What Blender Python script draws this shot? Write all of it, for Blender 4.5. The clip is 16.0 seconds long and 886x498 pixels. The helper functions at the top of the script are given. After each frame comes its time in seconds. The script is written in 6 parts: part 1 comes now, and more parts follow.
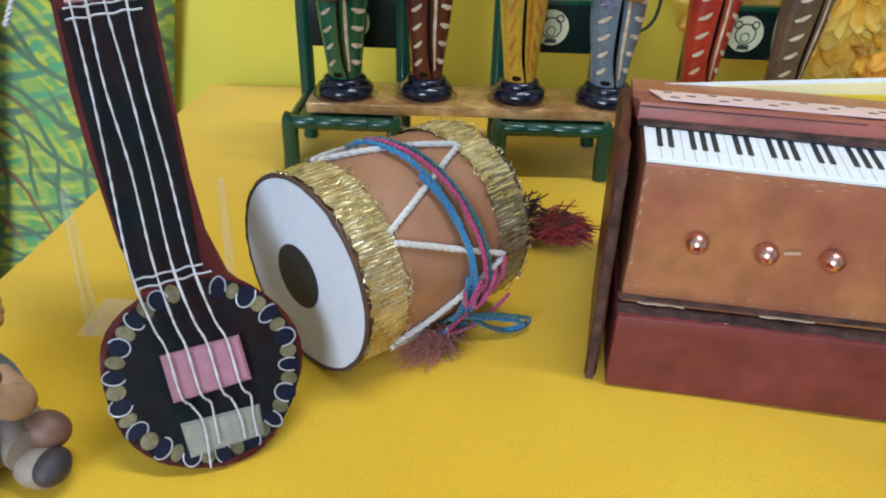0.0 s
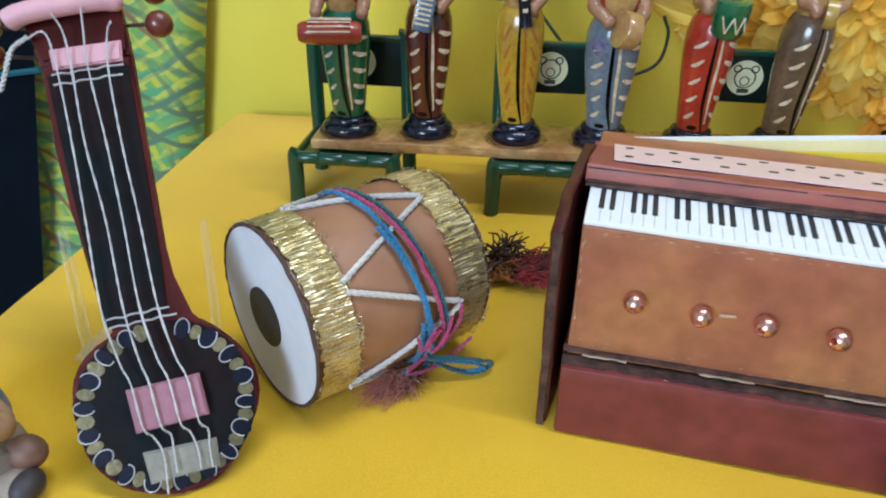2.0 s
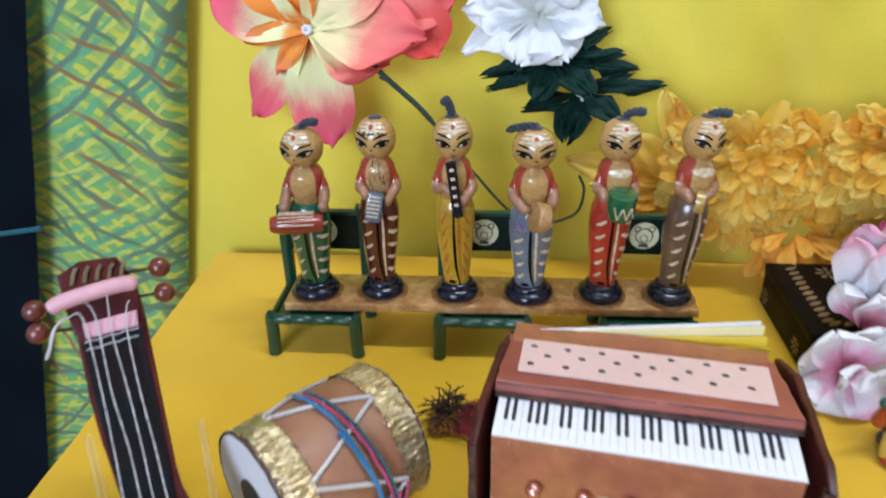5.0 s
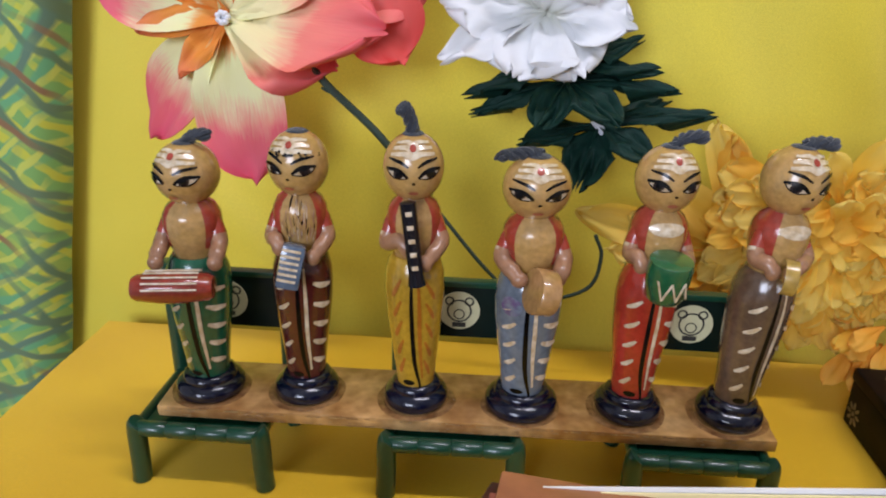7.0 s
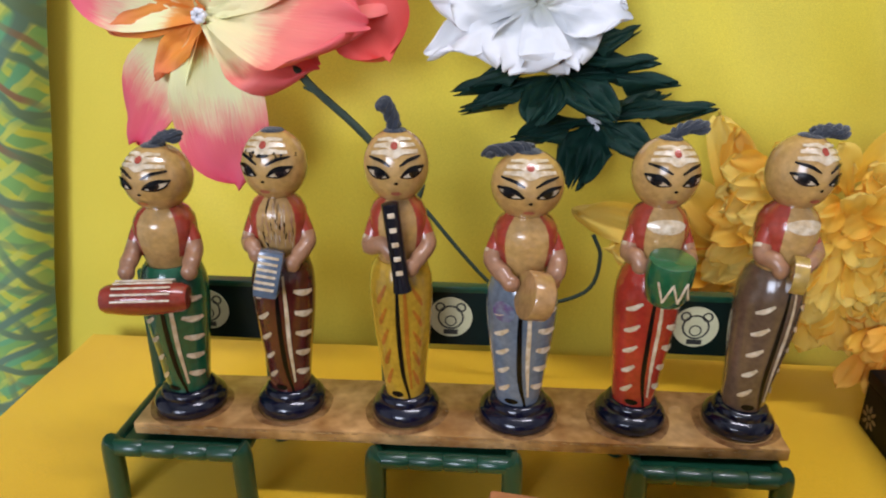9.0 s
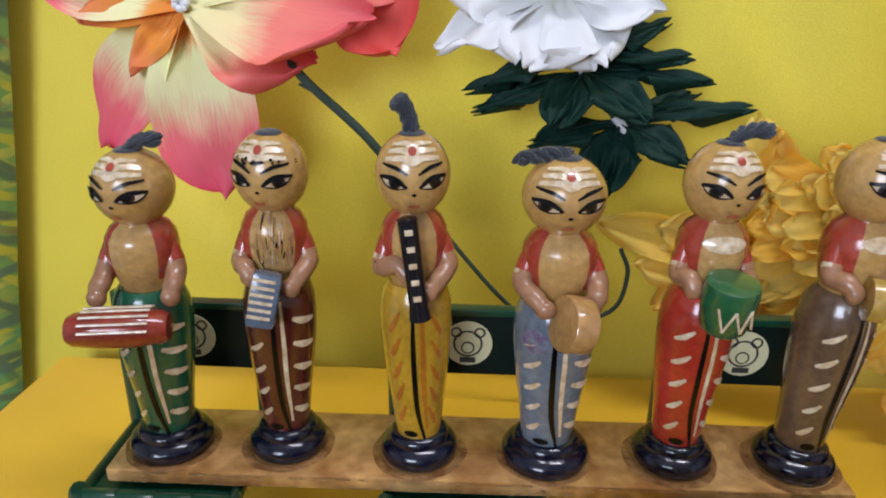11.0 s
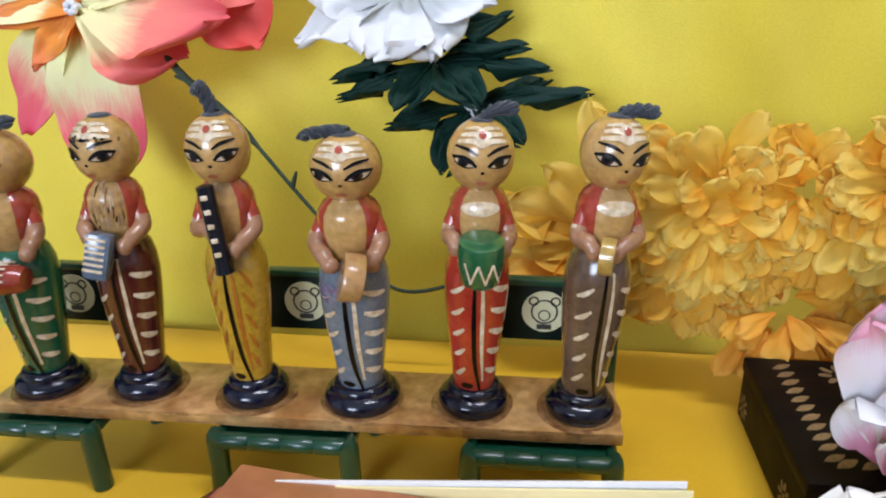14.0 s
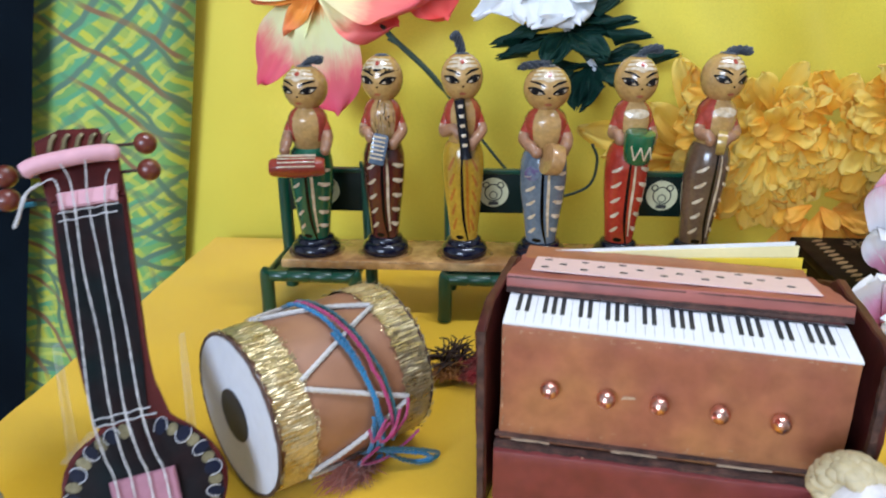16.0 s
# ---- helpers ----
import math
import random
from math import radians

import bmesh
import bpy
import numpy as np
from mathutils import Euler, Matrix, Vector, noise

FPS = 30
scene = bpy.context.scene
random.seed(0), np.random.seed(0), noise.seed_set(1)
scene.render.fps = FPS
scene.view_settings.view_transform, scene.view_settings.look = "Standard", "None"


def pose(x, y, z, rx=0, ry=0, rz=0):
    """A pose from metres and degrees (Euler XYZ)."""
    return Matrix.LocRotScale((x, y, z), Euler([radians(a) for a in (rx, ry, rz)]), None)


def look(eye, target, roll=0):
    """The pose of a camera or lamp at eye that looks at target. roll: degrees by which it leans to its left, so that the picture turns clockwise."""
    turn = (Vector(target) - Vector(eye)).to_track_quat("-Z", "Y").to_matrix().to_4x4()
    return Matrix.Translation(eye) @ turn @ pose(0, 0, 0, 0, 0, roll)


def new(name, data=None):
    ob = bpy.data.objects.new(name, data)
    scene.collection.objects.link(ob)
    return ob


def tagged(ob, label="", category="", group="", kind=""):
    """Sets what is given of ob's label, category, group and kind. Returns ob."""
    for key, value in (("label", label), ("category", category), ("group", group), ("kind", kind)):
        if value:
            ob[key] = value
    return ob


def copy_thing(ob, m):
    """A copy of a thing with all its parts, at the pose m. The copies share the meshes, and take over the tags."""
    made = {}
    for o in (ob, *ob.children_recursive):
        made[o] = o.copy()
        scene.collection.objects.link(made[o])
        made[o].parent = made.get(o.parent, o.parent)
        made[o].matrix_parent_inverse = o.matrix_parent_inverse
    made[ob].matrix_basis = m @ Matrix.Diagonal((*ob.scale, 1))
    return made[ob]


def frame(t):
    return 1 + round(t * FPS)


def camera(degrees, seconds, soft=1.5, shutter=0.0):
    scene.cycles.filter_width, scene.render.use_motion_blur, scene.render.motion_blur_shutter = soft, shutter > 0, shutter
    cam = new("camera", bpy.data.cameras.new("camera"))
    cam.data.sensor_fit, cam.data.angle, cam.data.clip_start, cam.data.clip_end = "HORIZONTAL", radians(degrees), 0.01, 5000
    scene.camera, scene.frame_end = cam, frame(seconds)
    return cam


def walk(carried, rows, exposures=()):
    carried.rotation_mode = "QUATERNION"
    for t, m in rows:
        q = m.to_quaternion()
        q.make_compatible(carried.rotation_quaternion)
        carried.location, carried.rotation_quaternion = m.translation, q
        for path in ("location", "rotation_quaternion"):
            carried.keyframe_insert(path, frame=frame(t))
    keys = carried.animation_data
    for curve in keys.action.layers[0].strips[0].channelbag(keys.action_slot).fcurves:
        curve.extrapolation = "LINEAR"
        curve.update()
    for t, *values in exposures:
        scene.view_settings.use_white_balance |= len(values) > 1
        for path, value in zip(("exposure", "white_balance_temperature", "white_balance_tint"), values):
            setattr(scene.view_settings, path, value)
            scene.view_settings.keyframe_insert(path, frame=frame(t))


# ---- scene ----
EXPOSURES = [(0, -0.11, 5820, 14), (2, -0.08, 5660, 12), (3.5, -0.05, 5500, 13), (4.5, -0.05, 5680, 19), (5, -0.08, 5870, 20), (7.3, -0.30, 6420, 27), (8.2, -0.16, 6400, 26), (9.2, -0.17, 6400, 26), (11.5, -0.26, 6350, 24), (13.5, -0.09, 6260, 23), (14.5, 0.04, 6100, 22), (15, -0.02, 6000, 22), (15.5, -0.22, 5900, 21), (16, 0.0, 5780, 18)]
# <path>
cam = camera(63.25, 16.0, soft=2.0, shutter=0.3)
walk(cam, [
    (0, look((-0.0463, -0.3552, 0.1551), (-0.0554, -0.0962, 0.0040), 1.46)),
    (0.5, look((-0.0530, -0.3532, 0.1538), (-0.0490, -0.0912, 0.0077), 1.45)),
    (1, look((-0.0410, -0.3488, 0.1636), (-0.0480, -0.0874, 0.0165), 2.20)),
    (1.5, look((-0.0230, -0.3469, 0.1664), (-0.0471, -0.0879, 0.0170), 1.73)),
    (2, look((-0.0136, -0.3568, 0.1735), (-0.0466, -0.0982, 0.0251), 0.60)),
    (2.5, look((0.0064, -0.4027, 0.1991), (-0.0207, -0.1415, 0.0540), -1.02)),
    (3, look((0.0300, -0.4229, 0.2132), (0.0058, -0.1586, 0.0733), -1.09)),
    (3.5, look((0.0307, -0.4480, 0.2218), (0.0040, -0.1845, 0.0809), -0.70)),
    (4, look((0.0322, -0.4730, 0.2384), (0.0033, -0.2075, 0.1019), -1.43)),
    (4.2, look((0.0314, -0.4672, 0.2481), (0.0018, -0.2018, 0.1115), -1.57)),
    (4.5, look((0.0245, -0.4559, 0.2538), (-0.0057, -0.1902, 0.1177), -2.09)),
    (5, look((0.0062, -0.3832, 0.2714), (-0.0185, -0.1182, 0.1330), -1.19)),
    (5.2, look((-0.0024, -0.3455, 0.2582), (-0.0256, -0.0781, 0.1244), -0.26)),
    (7.3, look((0.0156, -0.2455, 0.2092), (-0.0064, 0.0317, 0.0966), 1.38)),
    (7.5, look((0.0201, -0.2409, 0.2076), (-0.0048, 0.0357, 0.0942), 0.80)),
    (8, look((0.0223, -0.2409, 0.2092), (-0.0041, 0.0362, 0.0974), 0.15)),
    (8.5, look((0.0212, -0.2383, 0.2062), (-0.0043, 0.0390, 0.0944), 0.24)),
    (9, look((0.0149, -0.2381, 0.2050), (-0.0096, 0.0398, 0.0946), 0.03)),
    (9.2, look((0.0067, -0.2372, 0.2040), (-0.0128, 0.0416, 0.0948), 0.04)),
    (11.3, look((-0.0016, -0.2033, 0.1945), (-0.0178, 0.0755, 0.0848), 0.54)),
    (11.5, look((0.0111, -0.2073, 0.1920), (-0.0125, 0.0711, 0.0828), 0.62)),
    (12, look((0.0350, -0.2098, 0.1949), (0.0122, 0.0687, 0.0857), 0.26)),
    (12.5, look((0.0568, -0.2102, 0.1904), (0.0296, 0.0684, 0.0825), -0.36)),
    (13, look((0.0715, -0.2092, 0.1911), (0.0415, 0.0690, 0.0830), -0.96)),
    (13.5, look((0.0887, -0.2122, 0.1938), (0.0540, 0.0649, 0.0842), -0.91)),
    (14, look((0.0903, -0.2338, 0.1997), (0.0528, 0.0424, 0.0889), -0.97)),
    (14.5, look((0.0811, -0.2655, 0.2044), (0.0443, 0.0116, 0.0954), -1.86)),
    (15, look((0.0633, -0.3072, 0.2154), (0.0293, -0.0297, 0.1066), -2.21)),
    (15.5, look((0.0273, -0.3452, 0.2041), (-0.0011, -0.0674, 0.0943), -1.35)),
    (16, look((0.0056, -0.3938, 0.1891), (-0.0224, -0.1143, 0.0838), -0.48)),
], exposures=EXPOSURES)
# </path>

# ---- world and light ----
world = bpy.data.worlds.new("world")
scene.world = world
world.use_nodes = True
sky = world.node_tree.nodes.new("ShaderNodeTexSky")
sky.sky_type, sky.sun_disc = "NISHITA", False
sky.sun_elevation, sky.sun_rotation = radians(40), radians(200)
world.node_tree.links.new(sky.outputs[0], world.node_tree.nodes["Background"].inputs[0])
world.node_tree.nodes["Background"].inputs[1].default_value = 0.1


def area_lamp(name, m, sx, sy, watts, colour):
    data = bpy.data.lights.new(name, "AREA")
    data.shape, data.size, data.size_y, data.energy, data.color = "RECTANGLE", sx, sy, watts, colour
    ob = new(name, data)
    ob.matrix_world = m
    return ob


# key light in an assumed window behind the camera, and an added overhead fill
area_lamp("assumed_window_light", look((-0.80, -2.44, 0.86), (0.05, 0.0, 0.08)), 1.05, 0.95, 58, (0.74, 0.89, 1.0))
area_lamp("overhead_fill_lamp", look((0.45, -0.35, 1.93), (0.45, -0.35, 0.0)), 1.2, 0.12, 25, (0.92, 0.96, 1.0))

# ---- drawing helpers: meshes are drawn in decimetres ----
DM = 0.1


def link(name, bm, mats, parent=None, label="", smooth=True):
    for v in bm.verts:
        v.co *= DM
    me = bpy.data.meshes.new(name)
    bmesh.ops.recalc_face_normals(bm, faces=bm.faces[:]) if len(bm.faces) < 6000 else None
    bm.to_mesh(me)
    bm.free()
    for m in mats if isinstance(mats, (list, tuple)) else [mats]:
        me.materials.append(m)
    if smooth:
        me.shade_smooth()
        me.set_sharp_from_angle(angle=radians(42))
    ob = new(name, me)
    if parent is not None:
        ob.parent = parent
    if label:
        ob["label"] = label
    return ob


def part(name, bm, material, parent, label=""):
    return link(name, bm, material, parent, label)


def thing(name, m, label, category, group=""):
    ob = new(name)
    ob.empty_display_size = 0.02
    ob.matrix_world = m
    return tagged(ob, label, category, group)


def at(x, y, z, rx=0, ry=0, rz=0):
    return pose(x * DM, y * DM, z * DM, rx, ry, rz)


def put(bm, verts, faces, mi=0, m=None):
    vs = [bm.verts.new(m @ Vector(v) if m is not None else v) for v in verts]
    out = []
    for f in faces:
        try:
            face = bm.faces.new([vs[i] for i in f])
            face.material_index = mi
            out.append(face)
        except ValueError:
            pass
    return vs, out


def lathe(bm, profile, seg=32, mi=0, m=None, pick=None):
    verts, faces = [], []
    n = len(profile)
    for r, z in profile:
        for k in range(seg):
            a = 2 * math.pi * k / seg
            verts.append((r * math.sin(a), -r * math.cos(a), z))
    for j in range(n - 1):
        for k in range(seg):
            k2 = (k + 1) % seg
            faces.append((j * seg + k, j * seg + k2, (j + 1) * seg + k2, (j + 1) * seg + k))
    faces.append(tuple(range(seg - 1, -1, -1)))
    faces.append(tuple((n - 1) * seg + k for k in range(seg)))
    _, fs = put(bm, verts, faces, mi, m)
    if pick:
        i = 0
        for j in range(n - 1):
            for k in range(seg):
                a = 360 * (k + 0.5) / seg
                fs[i].material_index = pick(a if a < 180 else a - 360, (profile[j][1] + profile[j + 1][1]) / 2)
                i += 1
    return fs


def ball(bm, c, r, mi=0, m=None, seg=20, rings=12):
    rx, ry, rz = r if isinstance(r, (tuple, list)) else (r, r, r)
    prof = [(math.sin(math.pi * j / rings), -math.cos(math.pi * j / rings)) for j in range(1, rings)]
    t = Matrix.Translation(c) @ Matrix.Diagonal((rx, ry, rz, 1))
    return lathe(bm, prof, seg, mi, m @ t if m is not None else t)


def tube(bm, pts, r, mi=0, seg=8, m=None, cap=True):
    pts = [Vector(p) for p in pts]
    rs = r if isinstance(r, (list, tuple)) else [r] * len(pts)
    verts, faces = [], []
    side = None
    for i, p in enumerate(pts):
        d = (pts[min(i + 1, len(pts) - 1)] - pts[max(i - 1, 0)]).normalized()
        if side is None:
            side = d.orthogonal().normalized()
        side = (side - d * side.dot(d)).normalized()
        up = d.cross(side)
        for k in range(seg):
            a = 2 * math.pi * k / seg
            verts.append(p + (side * math.cos(a) + up * math.sin(a)) * rs[i])
    for i in range(len(pts) - 1):
        for k in range(seg):
            k2 = (k + 1) % seg
            faces.append((i * seg + k, i * seg + k2, (i + 1) * seg + k2, (i + 1) * seg + k))
    if cap:
        faces.append(tuple(range(seg - 1, -1, -1)))
        faces.append(tuple((len(pts) - 1) * seg + k for k in range(seg)))
    return put(bm, verts, faces, mi, m)[1]


def curve(pts, n=6):
    """Smooth points through pts (Catmull-Rom)."""
    p = [Vector(q) for q in pts]
    p = [2 * p[0] - p[1]] + p + [2 * p[-1] - p[-2]]
    out = []
    for i in range(1, len(p) - 2):
        for k in range(n):
            t = k / n
            out.append(0.5 * ((2 * p[i]) + (p[i + 1] - p[i - 1]) * t + (2 * p[i - 1] - 5 * p[i] + 4 * p[i + 1] - p[i + 2]) * t * t
                              + (3 * p[i] - p[i - 1] - 3 * p[i + 1] + p[i + 2]) * t ** 3))
    out.append(p[-2])
    return out


def block(bm, lo, hi, mi=0, m=None, bevel=0.0):
    x0, y0, z0 = lo
    x1, y1, z1 = hi
    v = [(x0, y0, z0), (x1, y0, z0), (x1, y1, z0), (x0, y1, z0), (x0, y0, z1), (x1, y0, z1), (x1, y1, z1), (x0, y1, z1)]
    f = [(3, 2, 1, 0), (4, 5, 6, 7), (0, 1, 5, 4), (1, 2, 6, 5), (2, 3, 7, 6), (3, 0, 4, 7)]
    vs, fs = put(bm, v, f, mi, m)
    if bevel:
        es = list({e for q in fs for e in q.edges})
        bmesh.ops.bevel(bm, geom=es, offset=bevel, segments=2, affect="EDGES", profile=0.6, material=-1)


def slab(bm, outline, thick, mi=0, m=None, side=None, wobble=0.0):
    """A flat board: outline (u, v) drawn in the x-y plane, front at z = 0, back at z = -thick."""
    n = len(outline)
    v = [(x, y, 0) for x, y in outline] + [(x, y, -thick) for x, y in outline]
    f = [tuple(range(n)), tuple(range(2 * n - 1, n - 1, -1))]
    f += [(i, n + i, n + (i + 1) % n, (i + 1) % n) for i in range(n)]
    _, fs = put(bm, v, f, mi, m)
    if side is not None:
        for q in fs[2:]:
            q.material_index = side
    return fs


def ribbon(bm, surf, path, width, mi, lift=0.003, n=4):
    """A painted stroke that lies on surf(a, b) -> (point, normal); path of (a, b); tapering at both ends."""
    pts = curve([(a, b, 0) for a, b in path], n) if len(path) > 2 else [Vector((path[0][0] + (path[-1][0] - path[0][0]) * k / n, path[0][1] + (path[-1][1] - path[0][1]) * k / n, 0)) for k in range(n + 1)]
    places = [surf(p.x, p.y) for p in pts]
    verts, faces = [], []
    for i, (p, nn) in enumerate(places):
        d = (places[min(i + 1, len(places) - 1)][0] - places[max(i - 1, 0)][0]).normalized()
        s = d.cross(nn).normalized()
        t = i / (len(places) - 1)
        w = width * (0.45 + 0.55 * math.sin(math.pi * min(max(t, 0.04), 0.96)))
        verts += [p + nn * lift - s * w / 2, p + nn * lift + s * w / 2]
    for i in range(len(places) - 1):
        faces.append((2 * i, 2 * i + 1, 2 * i + 3, 2 * i + 2))
    put(bm, verts, faces, mi)


def blob(bm, surf, a, b, ra, rb, mi, lift=0.004, n=12, turn=0.0, point=1.0):
    """A painted spot on a surface; point < 1 sharpens its two ends."""
    verts = []
    for f in (1.0, 0.5, 0.0):
        for k in range(n if f else 1):
            t = 2 * math.pi * k / n
            x, y = math.cos(t) * ra * f, math.copysign(abs(math.sin(t)) ** (1 / point), math.sin(t)) * rb * f
            p, nn = surf(a + x * math.cos(turn) - y * math.sin(turn), b + x * math.sin(turn) + y * math.cos(turn))
            verts.append(p + nn * lift)
    put(bm, verts, [(k, (k + 1) % n, n + (k + 1) % n, n + k) for k in range(n)] + [(n + k, n + (k + 1) % n, 2 * n) for k in range(n)], mi)


# ---- materials ----
def material(name, colour, rough=0.5, metal=0.0, grain=300, spread=0.12, bump=0.15, coat=0.0, second=None, patch=25, specular=0.5, sheen=0.0, bump_scale=None, transmission=0.0, subsurface=0.0):
    """Base colour varied at two scales, with fine relief. second: a colour that stains take."""
    mat = bpy.data.materials.new(name)
    mat.use_nodes = True
    nt = mat.node_tree
    nodes, lk = nt.nodes, nt.links.new
    bs = nodes["Principled BSDF"]
    tc = nodes.new("ShaderNodeTexCoord")
    n1, n2 = nodes.new("ShaderNodeTexNoise"), nodes.new("ShaderNodeTexNoise")
    n1.inputs["Scale"].default_value, n1.inputs["Detail"].default_value = grain, 4
    n2.inputs["Scale"].default_value, n2.inputs["Detail"].default_value = patch, 3
    lk(tc.outputs["Object"], n1.inputs["Vector"])
    lk(tc.outputs["Object"], n2.inputs["Vector"])
    r2 = nodes.new("ShaderNodeValToRGB")
    r2.color_ramp.elements[0].position, r2.color_ramp.elements[1].position = 0.35, 0.68
    two = second or tuple(c * (1 - 2 * spread) for c in colour)
    r2.color_ramp.elements[0].color, r2.color_ramp.elements[1].color = (*two, 1), (*colour, 1)
    lk(n2.outputs["Fac"], r2.inputs["Fac"])
    mx = nodes.new("ShaderNodeMix")
    mx.data_type, mx.blend_type = "RGBA", "MULTIPLY"
    mx.inputs["Factor"].default_value = 1.0
    r1 = nodes.new("ShaderNodeMapRange")
    r1.inputs["From Min"].default_value, r1.inputs["From Max"].default_value = 0.3, 0.7
    r1.inputs["To Min"].default_value, r1.inputs["To Max"].default_value = 1 - spread, 1 + spread * 0.6
    lk(n1.outputs["Fac"], r1.inputs["Value"])
    lk(r2.outputs["Color"], mx.inputs["A"])
    lk(r1.outputs["Result"], mx.inputs["B"])
    lk(mx.outputs["Result"], bs.inputs["Base Color"])
    rr = nodes.new("ShaderNodeMapRange")
    rr.inputs["To Min"].default_value, rr.inputs["To Max"].default_value = max(rough - 0.1, 0.02), min(rough + 0.12, 1)
    lk(n2.outputs["Fac"], rr.inputs["Value"])
    lk(rr.outputs["Result"], bs.inputs["Roughness"])
    bs.inputs["Metallic"].default_value = metal
    bs.inputs["Specular IOR Level"].default_value = specular
    bs.inputs["Coat Weight"].default_value = coat
    bs.inputs["Coat Roughness"].default_value = 0.12
    bs.inputs["Sheen Weight"].default_value = sheen
    bs.inputs["Transmission Weight"].default_value = transmission
    if subsurface:
        bs.inputs["Subsurface Weight"].default_value = subsurface
        bs.inputs["Subsurface Scale"].default_value = 0.004
    if bump:
        bp = nodes.new("ShaderNodeBump")
        bp.inputs["Strength"].default_value, bp.inputs["Distance"].default_value = bump, 0.0006
        if bump_scale:
            n3 = nodes.new("ShaderNodeTexNoise")
            n3.inputs["Scale"].default_value = bump_scale
            lk(tc.outputs["Object"], n3.inputs["Vector"])
            lk(n3.outputs["Fac"], bp.inputs["Height"])
        else:
            lk(n1.outputs["Fac"], bp.inputs["Height"])
        lk(bp.outputs["Normal"], bs.inputs["Normal"])
    return mat


def petal_material(name, stops, rough=0.6, grain=(60, 6), through_light=0.25):
    """Dyed cloth: colour runs from the petal's root to its tip, in fibres along it."""
    mat = bpy.data.materials.new(name)
    mat.use_nodes = True
    nt = mat.node_tree
    nodes, lk = nt.nodes, nt.links.new
    bs = nodes["Principled BSDF"]
    uv = nodes.new("ShaderNodeUVMap")
    sep = nodes.new("ShaderNodeSeparateXYZ")
    lk(uv.outputs["UV"], sep.inputs[0])
    mp = nodes.new("ShaderNodeMapping")
    mp.inputs["Scale"].default_value = (grain[0], grain[1], 1)
    lk(uv.outputs["UV"], mp.inputs["Vector"])
    nz, nb = nodes.new("ShaderNodeTexNoise"), nodes.new("ShaderNodeTexNoise")
    nz.inputs["Scale"].default_value, nb.inputs["Scale"].default_value = 1.0, 4.0
    nz.inputs["Detail"].default_value = 3
    lk(mp.outputs["Vector"], nz.inputs["Vector"])
    lk(uv.outputs["UV"], nb.inputs["Vector"])
    add, add2 = nodes.new("ShaderNodeMath"), nodes.new("ShaderNodeMath")
    add.operation = add2.operation = "MULTIPLY_ADD"
    add.inputs[1].default_value, add2.inputs[1].default_value = 0.22, 0.25
    lk(nz.outputs["Fac"], add.inputs[0])
    lk(sep.outputs["Y"], add.inputs[2])
    lk(nb.outputs["Fac"], add2.inputs[0])
    lk(add.outputs[0], add2.inputs[2])
    sub = nodes.new("ShaderNodeMath")
    sub.operation = "SUBTRACT"
    sub.inputs[1].default_value = 0.235
    lk(add2.outputs[0], sub.inputs[0])
    ramp = nodes.new("ShaderNodeValToRGB")
    el = ramp.color_ramp.elements
    el[0].position, el[0].color = stops[0][0], (*stops[0][1], 1)
    el[1].position, el[1].color = stops[-1][0], (*stops[-1][1], 1)
    for p, c in stops[1:-1]:
        e = el.new(p)
        e.color = (*c, 1)
    lk(sub.outputs[0], ramp.inputs["Fac"])
    lk(ramp.outputs["Color"], bs.inputs["Base Color"])
    bs.inputs["Roughness"].default_value = rough
    bs.inputs["Sheen Weight"].default_value = 0.06
    tr = nodes.new("ShaderNodeBsdfTranslucent")
    lk(ramp.outputs["Color"], tr.inputs["Color"])
    mix = nodes.new("ShaderNodeMixShader")
    mix.inputs[0].default_value = through_light
    lk(bs.outputs[0], mix.inputs[1])
    lk(tr.outputs[0], mix.inputs[2])
    lk(mix.outputs[0], nodes["Material Output"].inputs["Surface"])
    bp = nodes.new("ShaderNodeBump")
    bp.inputs["Strength"].default_value, bp.inputs["Distance"].default_value = 0.35, 0.0008
    lk(nz.outputs["Fac"], bp.inputs["Height"])
    lk(bp.outputs["Normal"], bs.inputs["Normal"])
    return mat


def cloth_material(name, one, two, weave=1400, sheen=0.2, rough=0.8, patch=6):
    mat = material(name, one, rough, 0, weave, 0.1, 0.25, second=two, patch=patch, sheen=sheen, specular=0.25)
    return mat


